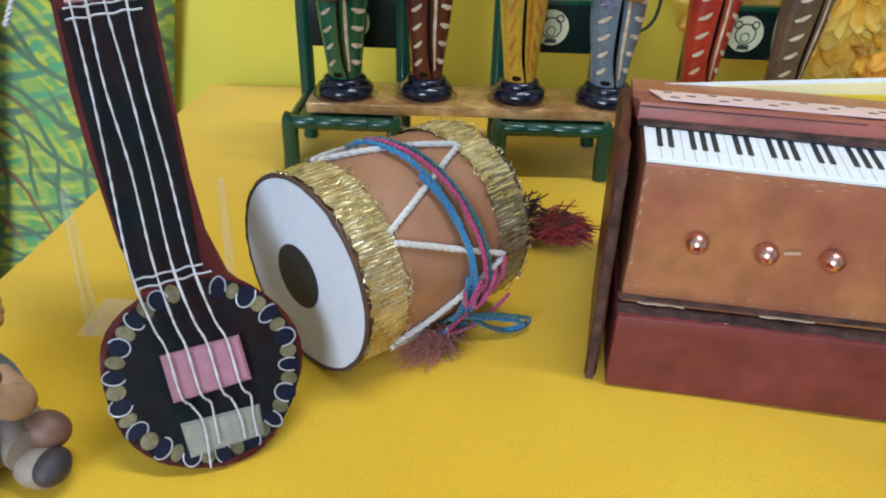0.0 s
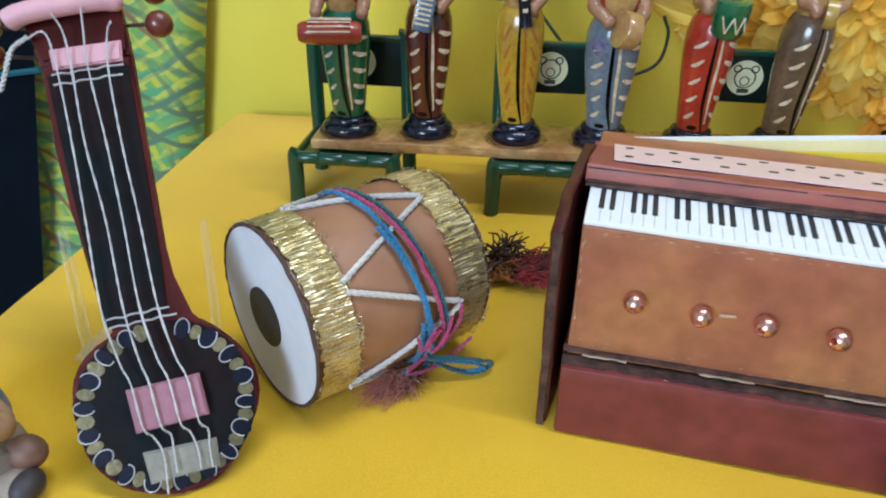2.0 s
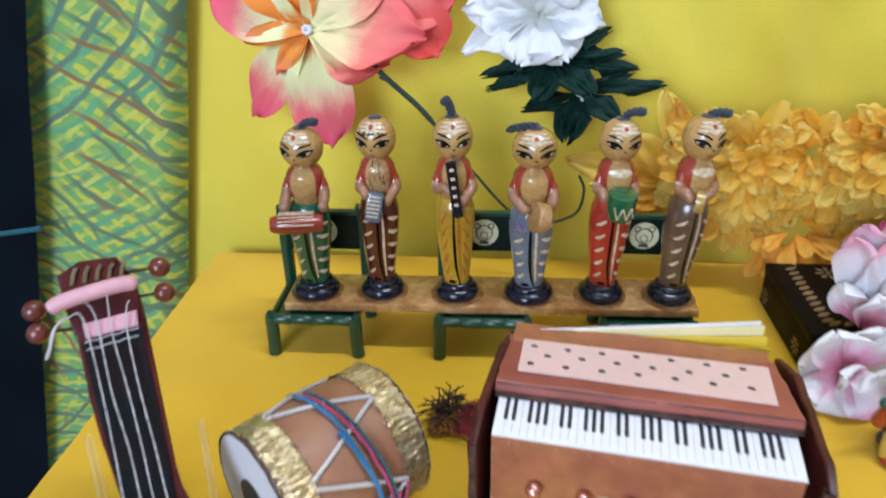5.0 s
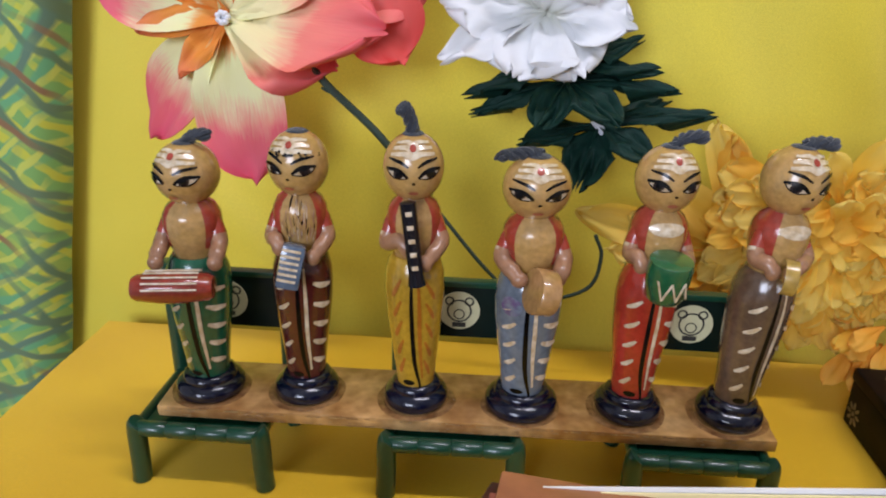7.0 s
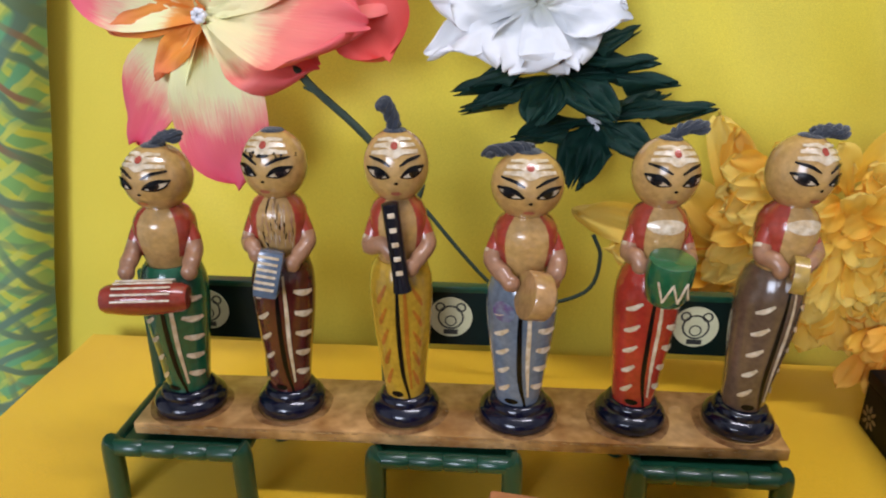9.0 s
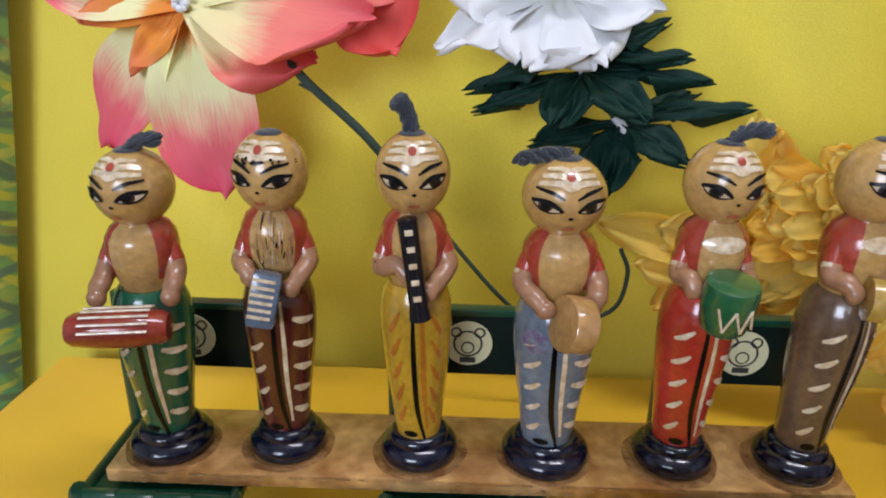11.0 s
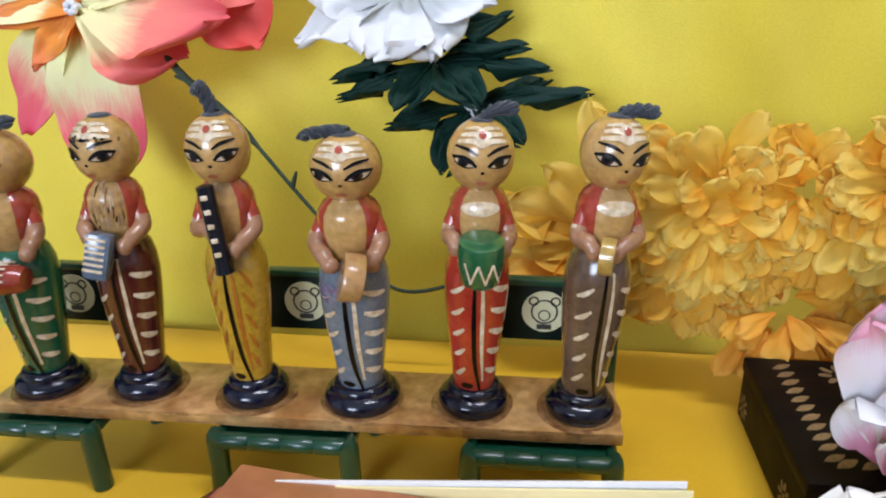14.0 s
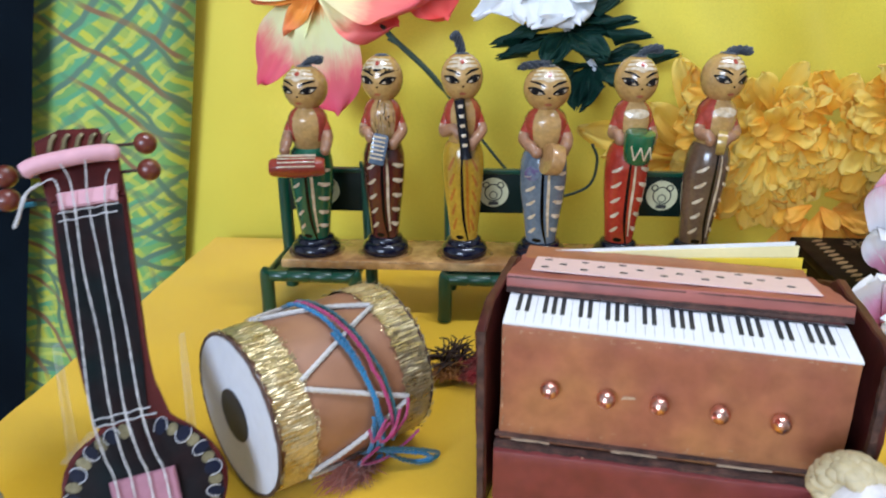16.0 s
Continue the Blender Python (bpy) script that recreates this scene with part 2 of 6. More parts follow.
def print_material(name):
    """Green cloth printed with crossing brown and blue-green brush lines on yellow-green streaks."""
    mat = material(name, (0.25, 0.47, 0.13), 0.75, 0, 900, 0.08, 0.2, specular=0.25)
    nt = mat.node_tree
    nodes, lk = nt.nodes, nt.links.new
    bs = nodes["Principled BSDF"]
    tc = nodes.new("ShaderNodeTexCoord")

    def strokes(cx, cz, scale, lo, hi, warp, broken=None):
        """Long curved brush strokes: arcs round a far point (cx, cz), some of them broken off."""
        mp = nodes.new("ShaderNodeMapping")
        mp.inputs["Location"].default_value = (-cx, 0, -cz)
        lk(tc.outputs["Object"], mp.inputs["Vector"])
        w = nodes.new("ShaderNodeTexWave")
        w.wave_type, w.rings_direction = "RINGS", "Y"
        w.inputs["Scale"].default_value, w.inputs["Distortion"].default_value = scale, warp
        w.inputs["Detail"].default_value, w.inputs["Detail Scale"].default_value = 2, 1.6
        lk(mp.outputs["Vector"], w.inputs["Vector"])
        r = nodes.new("ShaderNodeMapRange")
        r.inputs["From Min"].default_value, r.inputs["From Max"].default_value = lo, hi
        lk(w.outputs["Fac"], r.inputs["Value"])
        if broken is None:
            return r.outputs["Result"]
        nz = nodes.new("ShaderNodeTexNoise")
        nz.inputs["Scale"].default_value, nz.inputs["Detail"].default_value = broken, 2
        lk(mp.outputs["Vector"], nz.inputs["Vector"])
        q = nodes.new("ShaderNodeMapRange")
        q.inputs["From Min"].default_value, q.inputs["From Max"].default_value = 0.40, 0.52
        lk(nz.outputs["Fac"], q.inputs["Value"])
        m = nodes.new("ShaderNodeMath")
        m.operation = "MULTIPLY"
        lk(r.outputs["Result"], m.inputs[0])
        lk(q.outputs["Result"], m.inputs[1])
        return m.outputs[0]

    def over(base, colour, fac):
        m = nodes.new("ShaderNodeMix")
        m.data_type = "RGBA"
        lk(fac, m.inputs["Factor"])
        if isinstance(base, tuple):
            m.inputs["A"].default_value = (*base, 1)
        else:
            lk(base, m.inputs["A"])
        m.inputs["B"].default_value = (*colour, 1)
        return m.outputs["Result"]

    c = over((0.19, 0.38, 0.11), (0.36, 0.45, 0.09), strokes(-0.47, -0.10, 13, 0.35, 0.75, 3.0, 9))
    c = over(c, (0.52, 0.52, 0.06), strokes(-0.47, -0.10, 27, 0.55, 0.80, 3.0, 22))
    c = over(c, (0.13, 0.36, 0.17), strokes(-0.44, 0.36, 21, 0.62, 0.88, 3.0, 18))
    c = over(c, (0.50, 0.54, 0.10), strokes(-0.44, 0.36, 25, 0.74, 0.90, 3.0, 26))
    c = over(c, (0.12, 0.20, 0.11), strokes(-0.50, -0.06, 15, 0.86, 0.97, 2.6, 14))
    c = over(c, (0.12, 0.21, 0.14), strokes(-0.42, 0.30, 13, 0.84, 0.96, 2.6, 14))
    c = over(c, (0.13, 0.20, 0.11), strokes(-0.10, 0.34, 12, 0.88, 0.97, 2.6, 12))
    c = over(c, (0.25, 0.14, 0.07), strokes(-0.46, -0.14, 11, 0.93, 0.985, 2.4, 12))
    lk(c, bs.inputs["Base Color"])
    return mat


TABLE = cloth_material("yellow_satin_cloth", (0.78, 0.485, 0.014), (0.71, 0.415, 0.010), weave=1800, rough=0.55, patch=9)
DROP = cloth_material("lime_yellow_cloth", (0.75, 0.63, 0.064), (0.68, 0.55, 0.042), weave=1500, sheen=0.35, rough=0.5, patch=7)
PRINT = print_material("green_print_cloth")
NAVY_CLOTH = material("navy_cloth", (0.0035, 0.0075, 0.012), 0.8, 0, 900, 0.1, 0.2, second=(0.002, 0.004, 0.007), patch=8, specular=0.06)
TEAL = cloth_material("teal_piping", (0.01, 0.10, 0.13), (0.008, 0.07, 0.10))
PLASTER = material("white_plaster", (0.72, 0.71, 0.68), 0.8, 0, 120, 0.05, 0.2)
TILE = material("grey_floor", (0.35, 0.33, 0.30), 0.4, 0, 90, 0.1, 0.05)

# ---- room, table and hangings ----
def structure(name, bm, mat, label, parent=None):
    ob = link(name, bm, mat, parent)
    return tagged(ob, label, "", "", "structure")


# room shell is assumed and out of view; it encloses and bounces the light
bm = bmesh.new()
block(bm, (-22, -25, -7.7), (24, 8, -7.5))
structure("floor", bm, TILE, "grey tiled floor of the room")
bm = bmesh.new()
block(bm, (-22, -25, 19.5), (24, 8, 20))
structure("ceiling", bm, PLASTER, "assumed white plaster ceiling, out of view")
for name, lo, hi in (("wall_north", (-22, 7, -7.5), (24, 8, 19.5)), ("wall_east", (24, -25, -7.5), (25, 8, 19.5))):
    bm = bmesh.new()
    block(bm, lo, hi)
    structure(name, bm, PLASTER, "assumed white plastered room wall, out of view")
# unseen wall, its opening sized to fit the assumed window lamp
bm = bmesh.new()
for lo, hi in (((-22, -26, -7.5), (-14.3, -25, 19.5)), ((1.1, -26, -7.5), (24, -25, 19.5)), ((-14.3, -26, -7.5), (1.1, -25, 1.6)), ((-14.3, -26, 13.6), (1.1, -25, 19.5))):
    block(bm, lo, hi)
structure("wall_south", bm, PLASTER, "assumed white plastered wall, out of view, opened for the lamp")
bm = bmesh.new()
block(bm, (-23, -25, -7.5), (-22, 8, 19.5))
structure("wall_west", bm, PLASTER, "assumed white plastered room wall, out of view")


def cloth_sheet(bm, fn, nu, nv):
    vs = [[bm.verts.new(fn(i / nu, j / nv)) for i in range(nu + 1)] for j in range(nv + 1)]
    for j in range(nv):
        for i in range(nu):
            bm.faces.new((vs[j][i], vs[j][i + 1], vs[j + 1][i + 1], vs[j + 1][i]))


X0, X1, Y0, Y1 = -2.27, 5.2, -3.3, 1.26


def over_edge(s, lo, hi, drop):
    """Walks along a cloth that hangs over both edges: the place and the fall."""
    if s < 0.16:
        d = (0.16 - s) / 0.16
        return lo - 0.02 * min(1, d * 12), -drop * d
    if s > 0.84:
        d = (s - 0.84) / 0.16
        return hi + 0.02 * min(1, d * 12), -drop * d
    return lo + (hi - lo) * (s - 0.16) / 0.68, 0.0


def table_cloth(u, v):
    x, fx = over_edge(u, X0, X1, 5.0)
    y, fy = over_edge(v, Y0, Y1, 5.0)
    z = min(fx, fy)
    if z > -0.001:
        z = 0.008 * noise.noise(Vector((x * 1.1, y * 1.7, 0))) - 0.006
        z += 0.005 * noise.noise(Vector((x * 3 + y * 2, y * 3.3, 4)))
    else:
        y += 0.10 * math.sin(x * 5) * min(1, -z) if fy <= fx else 0
        x += 0.10 * math.sin(y * 4) * min(1, -z) if fx < fy else 0
    return (x, y, z)


bm = bmesh.new()
cloth_sheet(bm, table_cloth, 150, 110)
tagged(link("tablecloth", bm, TABLE), "smooth golden yellow cloth spread over the display table", "tablecloth")

table = thing("display_table", at(1.45, -1.05, -7.5), "plain wooden table hidden under a yellow cloth", "table")
WOOD_DARK = material("brown_wood", (0.22, 0.12, 0.06), 0.5, 0, 200, 0.2, 0.1)
bm = bmesh.new()
block(bm, (-3.70, -2.20, 7.2), (3.70, 2.20, 7.47), bevel=0.02)
part("tabletop", bm, WOOD_DARK, table)
for sx in (-3.4, 3.4):
    for sy in (-2.0, 2.0):
        bm = bmesh.new()
        block(bm, (sx - 0.25, sy - 0.15, 0), (sx + 0.25, sy + 0.15, 7.2), bevel=0.02)
        part("leg", bm, WOOD_DARK, table)


def backdrop(u, v):
    x, z = -2.9 + 9.5 * u, -7 + 19 * v
    y = 1.44 + 0.07 * noise.noise(Vector((x * 0.9, z * 0.5, 3))) + 0.065 * math.sin(x * 2.1 + z * 0.5 + 2 * noise.noise(Vector((x * 0.6, z * 0.6, 9))))
    y += 0.055 * noise.noise(Vector((x * 1.8 + z * 0.9, z * 1.3, 7))) + 0.018 * noise.noise(Vector((x * 4 + z * 2, z * 2.2, 4)))
    flat = min(1.0, max(0.0, (-1.5 - x) / 0.4))
    y = y * (1 - flat) + 1.44 * flat
    return (x, y, z)


bm = bmesh.new()
cloth_sheet(bm, backdrop, 160, 240)
tagged(link("backdrop_cloth", bm, DROP), "lime yellow cloth hung behind the display table", "hanging cloth", "", "structure")


def edge_x(z, x_top, lean):
    return x_top - lean * (1.7 - z)


def print_cloth(u, v):
    z = -6 + 17 * v
    lo, hi = edge_x(z, -3.48, 0.24), edge_x(z, -2.235, 0.19)
    x = lo + (hi - lo) * u
    y = 1.10 + 0.04 * math.sin(u * 9 + z * 0.4) + 0.22 * max(0, (u - 0.80) / 0.20) ** 3 + 0.02 * noise.noise(Vector((x * 2, z * 1.5, 1)))
    return (x, y, z)


bm = bmesh.new()
cloth_sheet(bm, print_cloth, 60, 120)
tagged(link("printed_curtain", bm, PRINT), "green curtain printed with crossing brush lines", "curtain")


def navy_cloth(u, v):
    z = -7 + 18 * v
    hi = edge_x(z, -3.235, 0.255)
    x = hi - 5.5 * (1 - u)
    y = 0.98 + 0.05 * math.sin(u * 22 + z * 0.2) + 0.03 * noise.noise(Vector((x, z, 5)))
    return (x, y, z)


bm = bmesh.new()
cloth_sheet(bm, navy_cloth, 60, 60)
tagged(link("dark_curtain", bm, NAVY_CLOTH), "near black navy curtain hanging beside the table", "curtain")
bm = bmesh.new()
tube(bm, [(-3.50, 0.91, 0.34), (-4.3, 0.89, 0.22), (-5.4, 0.89, 0.07)], 0.022, seg=6)
tagged(link("teal_cord", bm, TEAL), "thin teal cord across the dark curtain", "cord")


# ---- doll bench: board on three toy chairs ----
GREEN_PLASTIC = material("green_plastic", (0.003, 0.055, 0.028), 0.30, 0, 400, 0.1, 0.05, coat=0.3)
BLACK_GREEN = material("dark_panel_plastic", (0.003, 0.012, 0.009), 0.35, 0, 300, 0.1, 0.04, specular=0.25)
STICKER = material("cream_sticker", (0.62, 0.60, 0.36), 0.4, 0, 300, 0.06, 0.02)
STICKER_INK = material("sticker_ink", (0.03, 0.03, 0.025), 0.5, 0, 300, 0.1, 0.0)
BOARD = material("varnished_board", (0.62, 0.37, 0.145), 0.22, 0, 160, 0.25, 0.12, coat=0.55, second=(0.34, 0.155, 0.045), patch=40)
WORN = material("worn_board_edge", (0.42, 0.26, 0.10), 0.5, 0, 700, 0.35, 0.3, second=(0.25, 0.12, 0.04), patch=90)


def toy_chair(m):
    ch = thing("toy_chair", m, "dark green plastic toy chair with a round cream sticker", "toy chair", "toy chairs under the board")
    w, d, h = 0.265, 0.47, 0.288
    for sx in (-1, 1):
        for y, top in ((0.0, h), (d, 0.80)):
            bm = bmesh.new()
            x = sx * w
            tube(bm, curve([(x * 1.03, y, 0.0), (x * 1.01, y, 0.10), (x, y, top - 0.03), (x - sx * 0.012, y, top)], 4), [0.041] * 12 + [0.030], seg=12)
            part("leg", bm, GREEN_PLASTIC, ch)
        bm = bmesh.new()
        tube(bm, [(sx * w, 0.02, h - 0.03), (sx * w, d - 0.02, h - 0.03)], 0.024, seg=10)
        part("side_rail", bm, GREEN_PLASTIC, ch)
    for y in (0.0, d):
        bm = bmesh.new()
        n = 4
        for k in range(n):
            a, b = -w + 2 * w * k / n, -w + 2 * w * (k + 1) / n
            tube(bm, [(a, y, h - 0.03), (a + 0.008, y, h - 0.03), (b - 0.008, y, h - 0.03), (b, y, h - 0.03)], [0.028, 0.034, 0.034, 0.028], seg=12)
        part("cross_rail", bm, GREEN_PLASTIC, ch)
    bm = bmesh.new()
    block(bm, (-w, 0.02, h - 0.045), (w, d - 0.02, h - 0.025), bevel=0.004)
    part("seat", bm, GREEN_PLASTIC, ch)
    bm = bmesh.new()
    block(bm, (-w, d - 0.022, 0.525), (w, d + 0.018, 0.80), bevel=0.008)
    back = part("backrest", bm, BLACK_GREEN, ch)
    bm = bmesh.new()
    block(bm, (-w, d - 0.03, 0.775), (w, d + 0.022, 0.803), bevel=0.006)
    part("top_rail", bm, GREEN_PLASTIC, ch)
    bm = bmesh.new()
    lathe(bm, [(0.0, 0.0), (0.092, 0.0), (0.092, 0.004), (0.0, 0.004)], 36, 0, Matrix.Translation((0, d - 0.022, 0.66)) @ Matrix.Rotation(radians(90), 4, "X"))
    part("sticker", bm, STICKER, back, "round cream sticker with a plain dark ring mark")
    bm = bmesh.new()
    fm = Matrix.Translation((0, d - 0.0265, 0.655)) @ Matrix.Rotation(radians(90), 4, "X")

    def ring(cx, cy, r, w2):
        n = 24
        v = [(cx + (r + s * w2) * math.cos(2 * math.pi * k / n), cy + (r + s * w2) * math.sin(2 * math.pi * k / n), 0) for s in (0, -1) for k in range(n)]
        put(bm, v, [(k, (k + 1) % n, n + (k + 1) % n, n + k) for k in range(n)], 0, fm)

    ring(0, 0.005, 0.056, 0.008)
    ring(0, -0.012, 0.026, 0.006)
    for s in (-1, 1):
        ring(s * 0.044, 0.052, 0.022, 0.008)
    block(bm, (-0.03, -0.075, 0), (0.03, -0.052, 0.001), 0, fm)
    part("sticker_mark", bm, STICKER_INK, back)
    return ch


chair = toy_chair(at(-1.11, -0.125, 0))
copy_thing(chair, at(-0.05, -0.105, 0, 0, 0, 1))
copy_thing(chair, at(0.955, -0.105, 0, 0, 0, 0))

bench = thing("wooden_plank", at(0, 0, 0, 0, 0, 1.1), "varnished brown wooden plank lying across three toy chairs", "plank")
bm = bmesh.new()
block(bm, (-1.30, -0.055, 0.291), (1.26, 0.330, 0.345), bevel=0.010)
bmesh.ops.subdivide_edges(bm, edges=[e for e in bm.edges if e.calc_length() > 1], cuts=40)
for v in bm.verts:
    v.co.z += 0.004 * noise.noise(Vector((v.co.x * 3, v.co.y * 3, 0)))
    v.co.y += 0.006 * noise.noise(Vector((v.co.x * 4, 0, v.co.z * 3)))
part("board", bm, BOARD, bench)
rng = random.Random(5)
bm = bmesh.new()
for k in range(150):
    x = rng.uniform(-1.27, 1.2)
    l, h2 = rng.uniform(0.01, 0.06), rng.uniform(0.003, 0.007)
    z = rng.choice((0.336, 0.334, 0.300, rng.uniform(0.298, 0.338)))
    y = -0.0585 + 0.006 * noise.noise(Vector((x * 4, 0, z * 3))) - 0.001
    put(bm, [(x, y, z), (x + l, y, z - 0.002), (x + l * 0.8, y, z + h2), (x + l * 0.2, y, z + h2 * 0.8)], [(0, 1, 2, 3)])
tagged(part("worn_chip", bm, WORN, bench), kind="stuff")

# dark glossy brown ring on the board round each doll's base
DARK_RING = material("dark_glossy_ring", (0.16, 0.065, 0.02), 0.22, 0, 500, 0.3, 0.2, coat=0.5, second=(0.34, 0.18, 0.07), patch=140)
for x, cy in ((-1.12, 0.105), (-0.70, 0.125), (-0.22, 0.106), (0.23, 0.106), (0.68, 0.114), (1.10, 0.104)):
    bm = bmesh.new()
    seg = 40
    verts = []
    for r, z in ((0.135, 0.3460), (0.152, 0.3485), (0.168, 0.3455)):
        for k in range(seg):
            a = 2 * math.pi * k / seg
            q = r * (1 + 0.05 * noise.noise(Vector((math.cos(a) * 2 + x * 7, math.sin(a) * 2, r * 9))))
            verts.append((x + q * math.sin(a), cy - q * math.cos(a), z))
    put(bm, verts, [(j * seg + k, j * seg + (k + 1) % seg, (j + 1) * seg + (k + 1) % seg, (j + 1) * seg + k) for j in range(2) for k in range(seg)])
    part("doll_base_ring", bm, DARK_RING, bench, "dark glossy ring round a doll's base")

# ---- the six painted dolls: one plain mesh each ----
LACQ = dict(rough=0.22, grain=420, spread=0.20, bump=0.22, coat=0.6, bump_scale=130, specular=0.45)


def lacquer(name, c, **kw):
    return material(name, c, **{**LACQ, **kw})


D_BASE = lacquer("navy_lacquer", (0.003, 0.005, 0.019), coat=0.5, specular=0.35, rough=0.18)
D_SKIN = lacquer("ochre_lacquer", (0.51, 0.31, 0.105), second=(0.39, 0.21, 0.065), patch=45)
D_ARM = lacquer("tan_lacquer", (0.37, 0.19, 0.10), coat=0.25, rough=0.32, second=(0.28, 0.135, 0.07))
D_RED = lacquer("red_lacquer", (0.42, 0.055, 0.03))
D_WHITE = lacquer("white_brush_paint", (0.72, 0.62, 0.46), second=(0.52, 0.38, 0.22), patch=350)
D_BLACK = lacquer("black_brush_paint", (0.004, 0.004, 0.005), coat=0.1, specular=0.2)
D_HAIR = material("blue_grey_yarn", (0.030, 0.042, 0.062), 0.9, 0, 900, 0.4, 0.9, sheen=0.3)
D_DOT = lacquer("vermilion_paint", (0.45, 0.07, 0.04))
D_LIP = lacquer("rust_paint", (0.42, 0.12, 0.06))
SKIRTS = {
    "green": lacquer("green_lacquer", (0.011, 0.14, 0.068)), "maroon": lacquer("maroon_lacquer", (0.125, 0.020, 0.016)),
    "yellow": lacquer("amber_lacquer", (0.64, 0.37, 0.03)), "blue": lacquer("slate_lacquer", (0.19, 0.24, 0.30)),
    "red": lacquer("scarlet_lacquer", (0.56, 0.048, 0.024)), "brown": lacquer("brown_lacquer", (0.175, 0.105, 0.062))}
D_ORANGE = lacquer("orange_brush_paint", (0.60, 0.19, 0.02))
D_STEEL = lacquer("blue_grey_lacquer", (0.12, 0.17, 0.24))
D_INK = lacquer("ink_lacquer", (0.003, 0.004, 0.010), coat=0.2, specular=0.3)
D_TAN = lacquer("light_tan_lacquer", (0.55, 0.30, 0.11))
D_GREEN = lacquer("leaf_green_lacquer", (0.01, 0.13, 0.05))
D_GOLD = lacquer("gold_lacquer", (0.50, 0.32, 0.07))
D_VIOLET = lacquer("violet_smear", (0.11, 0.05, 0.15), second=(0.155, 0.205, 0.26), patch=260)
D_IRIS = lacquer("dark_brown_paint", (0.030, 0.010, 0.006))


def on_lathe(profile):
    zs, rs = [p[1] for p in profile], [p[0] for p in profile]

    def surf(a, z):
        r = float(np.interp(z, zs, rs))
        t = radians(a)
        return Vector((r * math.sin(t), -r * math.cos(t), z)), Vector((math.sin(t), -math.cos(t), 0.1)).normalized()
    return surf


def doll(m, skirt, held, tuft, label, height=1.0, wide=1.0, worn=False, glance=0, chest=False, turn_head=0):
    mats = [D_BASE, D_SKIN, D_RED, SKIRTS[skirt], D_WHITE, D_BLACK, D_HAIR, D_DOT, D_ORANGE if skirt == "yellow" else D_WHITE,
            {"barrel": D_RED, "striped": D_STEEL, "pipe": D_INK, "frame": D_TAN, "drum": D_GREEN, "small": D_GOLD}[held], D_ARM, D_LIP, D_VIOLET, D_IRIS]
    bm = bmesh.new()
    base = [(0.0, 0.0), (0.122, 0.0), (0.136, 0.010), (0.142, 0.026), (0.142, 0.042), (0.136, 0.058), (0.122, 0.072), (0.110, 0.078), (0.109, 0.090), (0.105, 0.102), (0.094, 0.110), (0.078, 0.114)]
    lathe(bm, base, 36, 0)
    legs = [(0.080, 0.100), (0.083, 0.112), (0.089, 0.18), (0.099, 0.28), (0.112, 0.38), (0.121, 0.48), (0.125, 0.56), (0.121, 0.625), (0.107, 0.675), (0.090, 0.700)]
    lathe(bm, legs, 36, 3)
    torso = [(0.080, 0.685), (0.083, 0.705), (0.094, 0.745), (0.106, 0.795), (0.112, 0.84), (0.107, 0.885), (0.090, 0.918), (0.062, 0.942), (0.055, 0.96)]
    lathe(bm, torso, 36, 1, None, lambda a, z: 2 if (abs(a) > 40 and z > 0.76) else 1)
    hz, hr, hh = 1.055, 0.121, 0.134
    head = [(math.sin(math.pi * j / 16) * hr, hz - math.cos(math.pi * j / 16) * hh) for j in range(1, 16)]
    lathe(bm, head, 32, 1)

    def face(a, b):
        t, p = radians(a + turn_head), radians(b)
        n = Vector((math.sin(t) * math.cos(p), -math.cos(t) * math.cos(p), math.sin(p)))
        return Vector((n.x * hr, n.y * hr, hz + n.z * hh)), n

    # brushed bands on the brow, the dot, and the dark strokes below
    for b, wd in ((32, 0.024), (43, 0.026), (54, 0.022)):
        ribbon(bm, face, [(-50, b - 3), (-17, b + 1), (0, b - 4), (17, b + 1), (50, b - 2)], wd, 4)
    blob(bm, face, 0, 43, 8, 7, 7, 0.006)
    for s in (-1, 1):
        ribbon(bm, face, [(s * 8, 12), (s * 26, 20), (s * 52, 23)], 0.0125, 5, 0.005)
        blob(bm, face, s * 30, 0, 19, 6.0, 4, 0.0030, 16, radians(s * 9), 0.7)
        blob(bm, face, s * 30 + glance, 0.6, 10.0, 6.8, 13, 0.0042, 14)
        blob(bm, face, s * 30 + glance, 0.6, 6.0, 5.0, 5, 0.0050, 10)
        ribbon(bm, face, [(s * 9, -4.5), (s * 20, 3.5), (s * 33, 7.5), (s * 54, 7.0)], 0.0175, 5, 0.0055)
        ribbon(bm, face, [(s * 11, -5.0), (s * 28, -6.5), (s * 42, -2.5), (s * 53, 6.5)], 0.0065, 5, 0.0052)
    blob(bm, face, 1, -14, 3.4, 2.4, 5, 0.004, 8)
    blob(bm, face, 0, -33, 11, 4.2, 11, 0.004, 10)
    blob(bm, on_lathe(torso), 0, 0.885, 40, 0.026, 4 if chest else 1, 0.0022, 14)
    # hair: a cap patch and a twisted tuft
    lathe(bm, [(hr * 0.36, hz + hh * 0.945), (hr * 0.30, hz + hh * 0.985), (hr * 0.1, hz + hh * 1.02)], 16, 6)
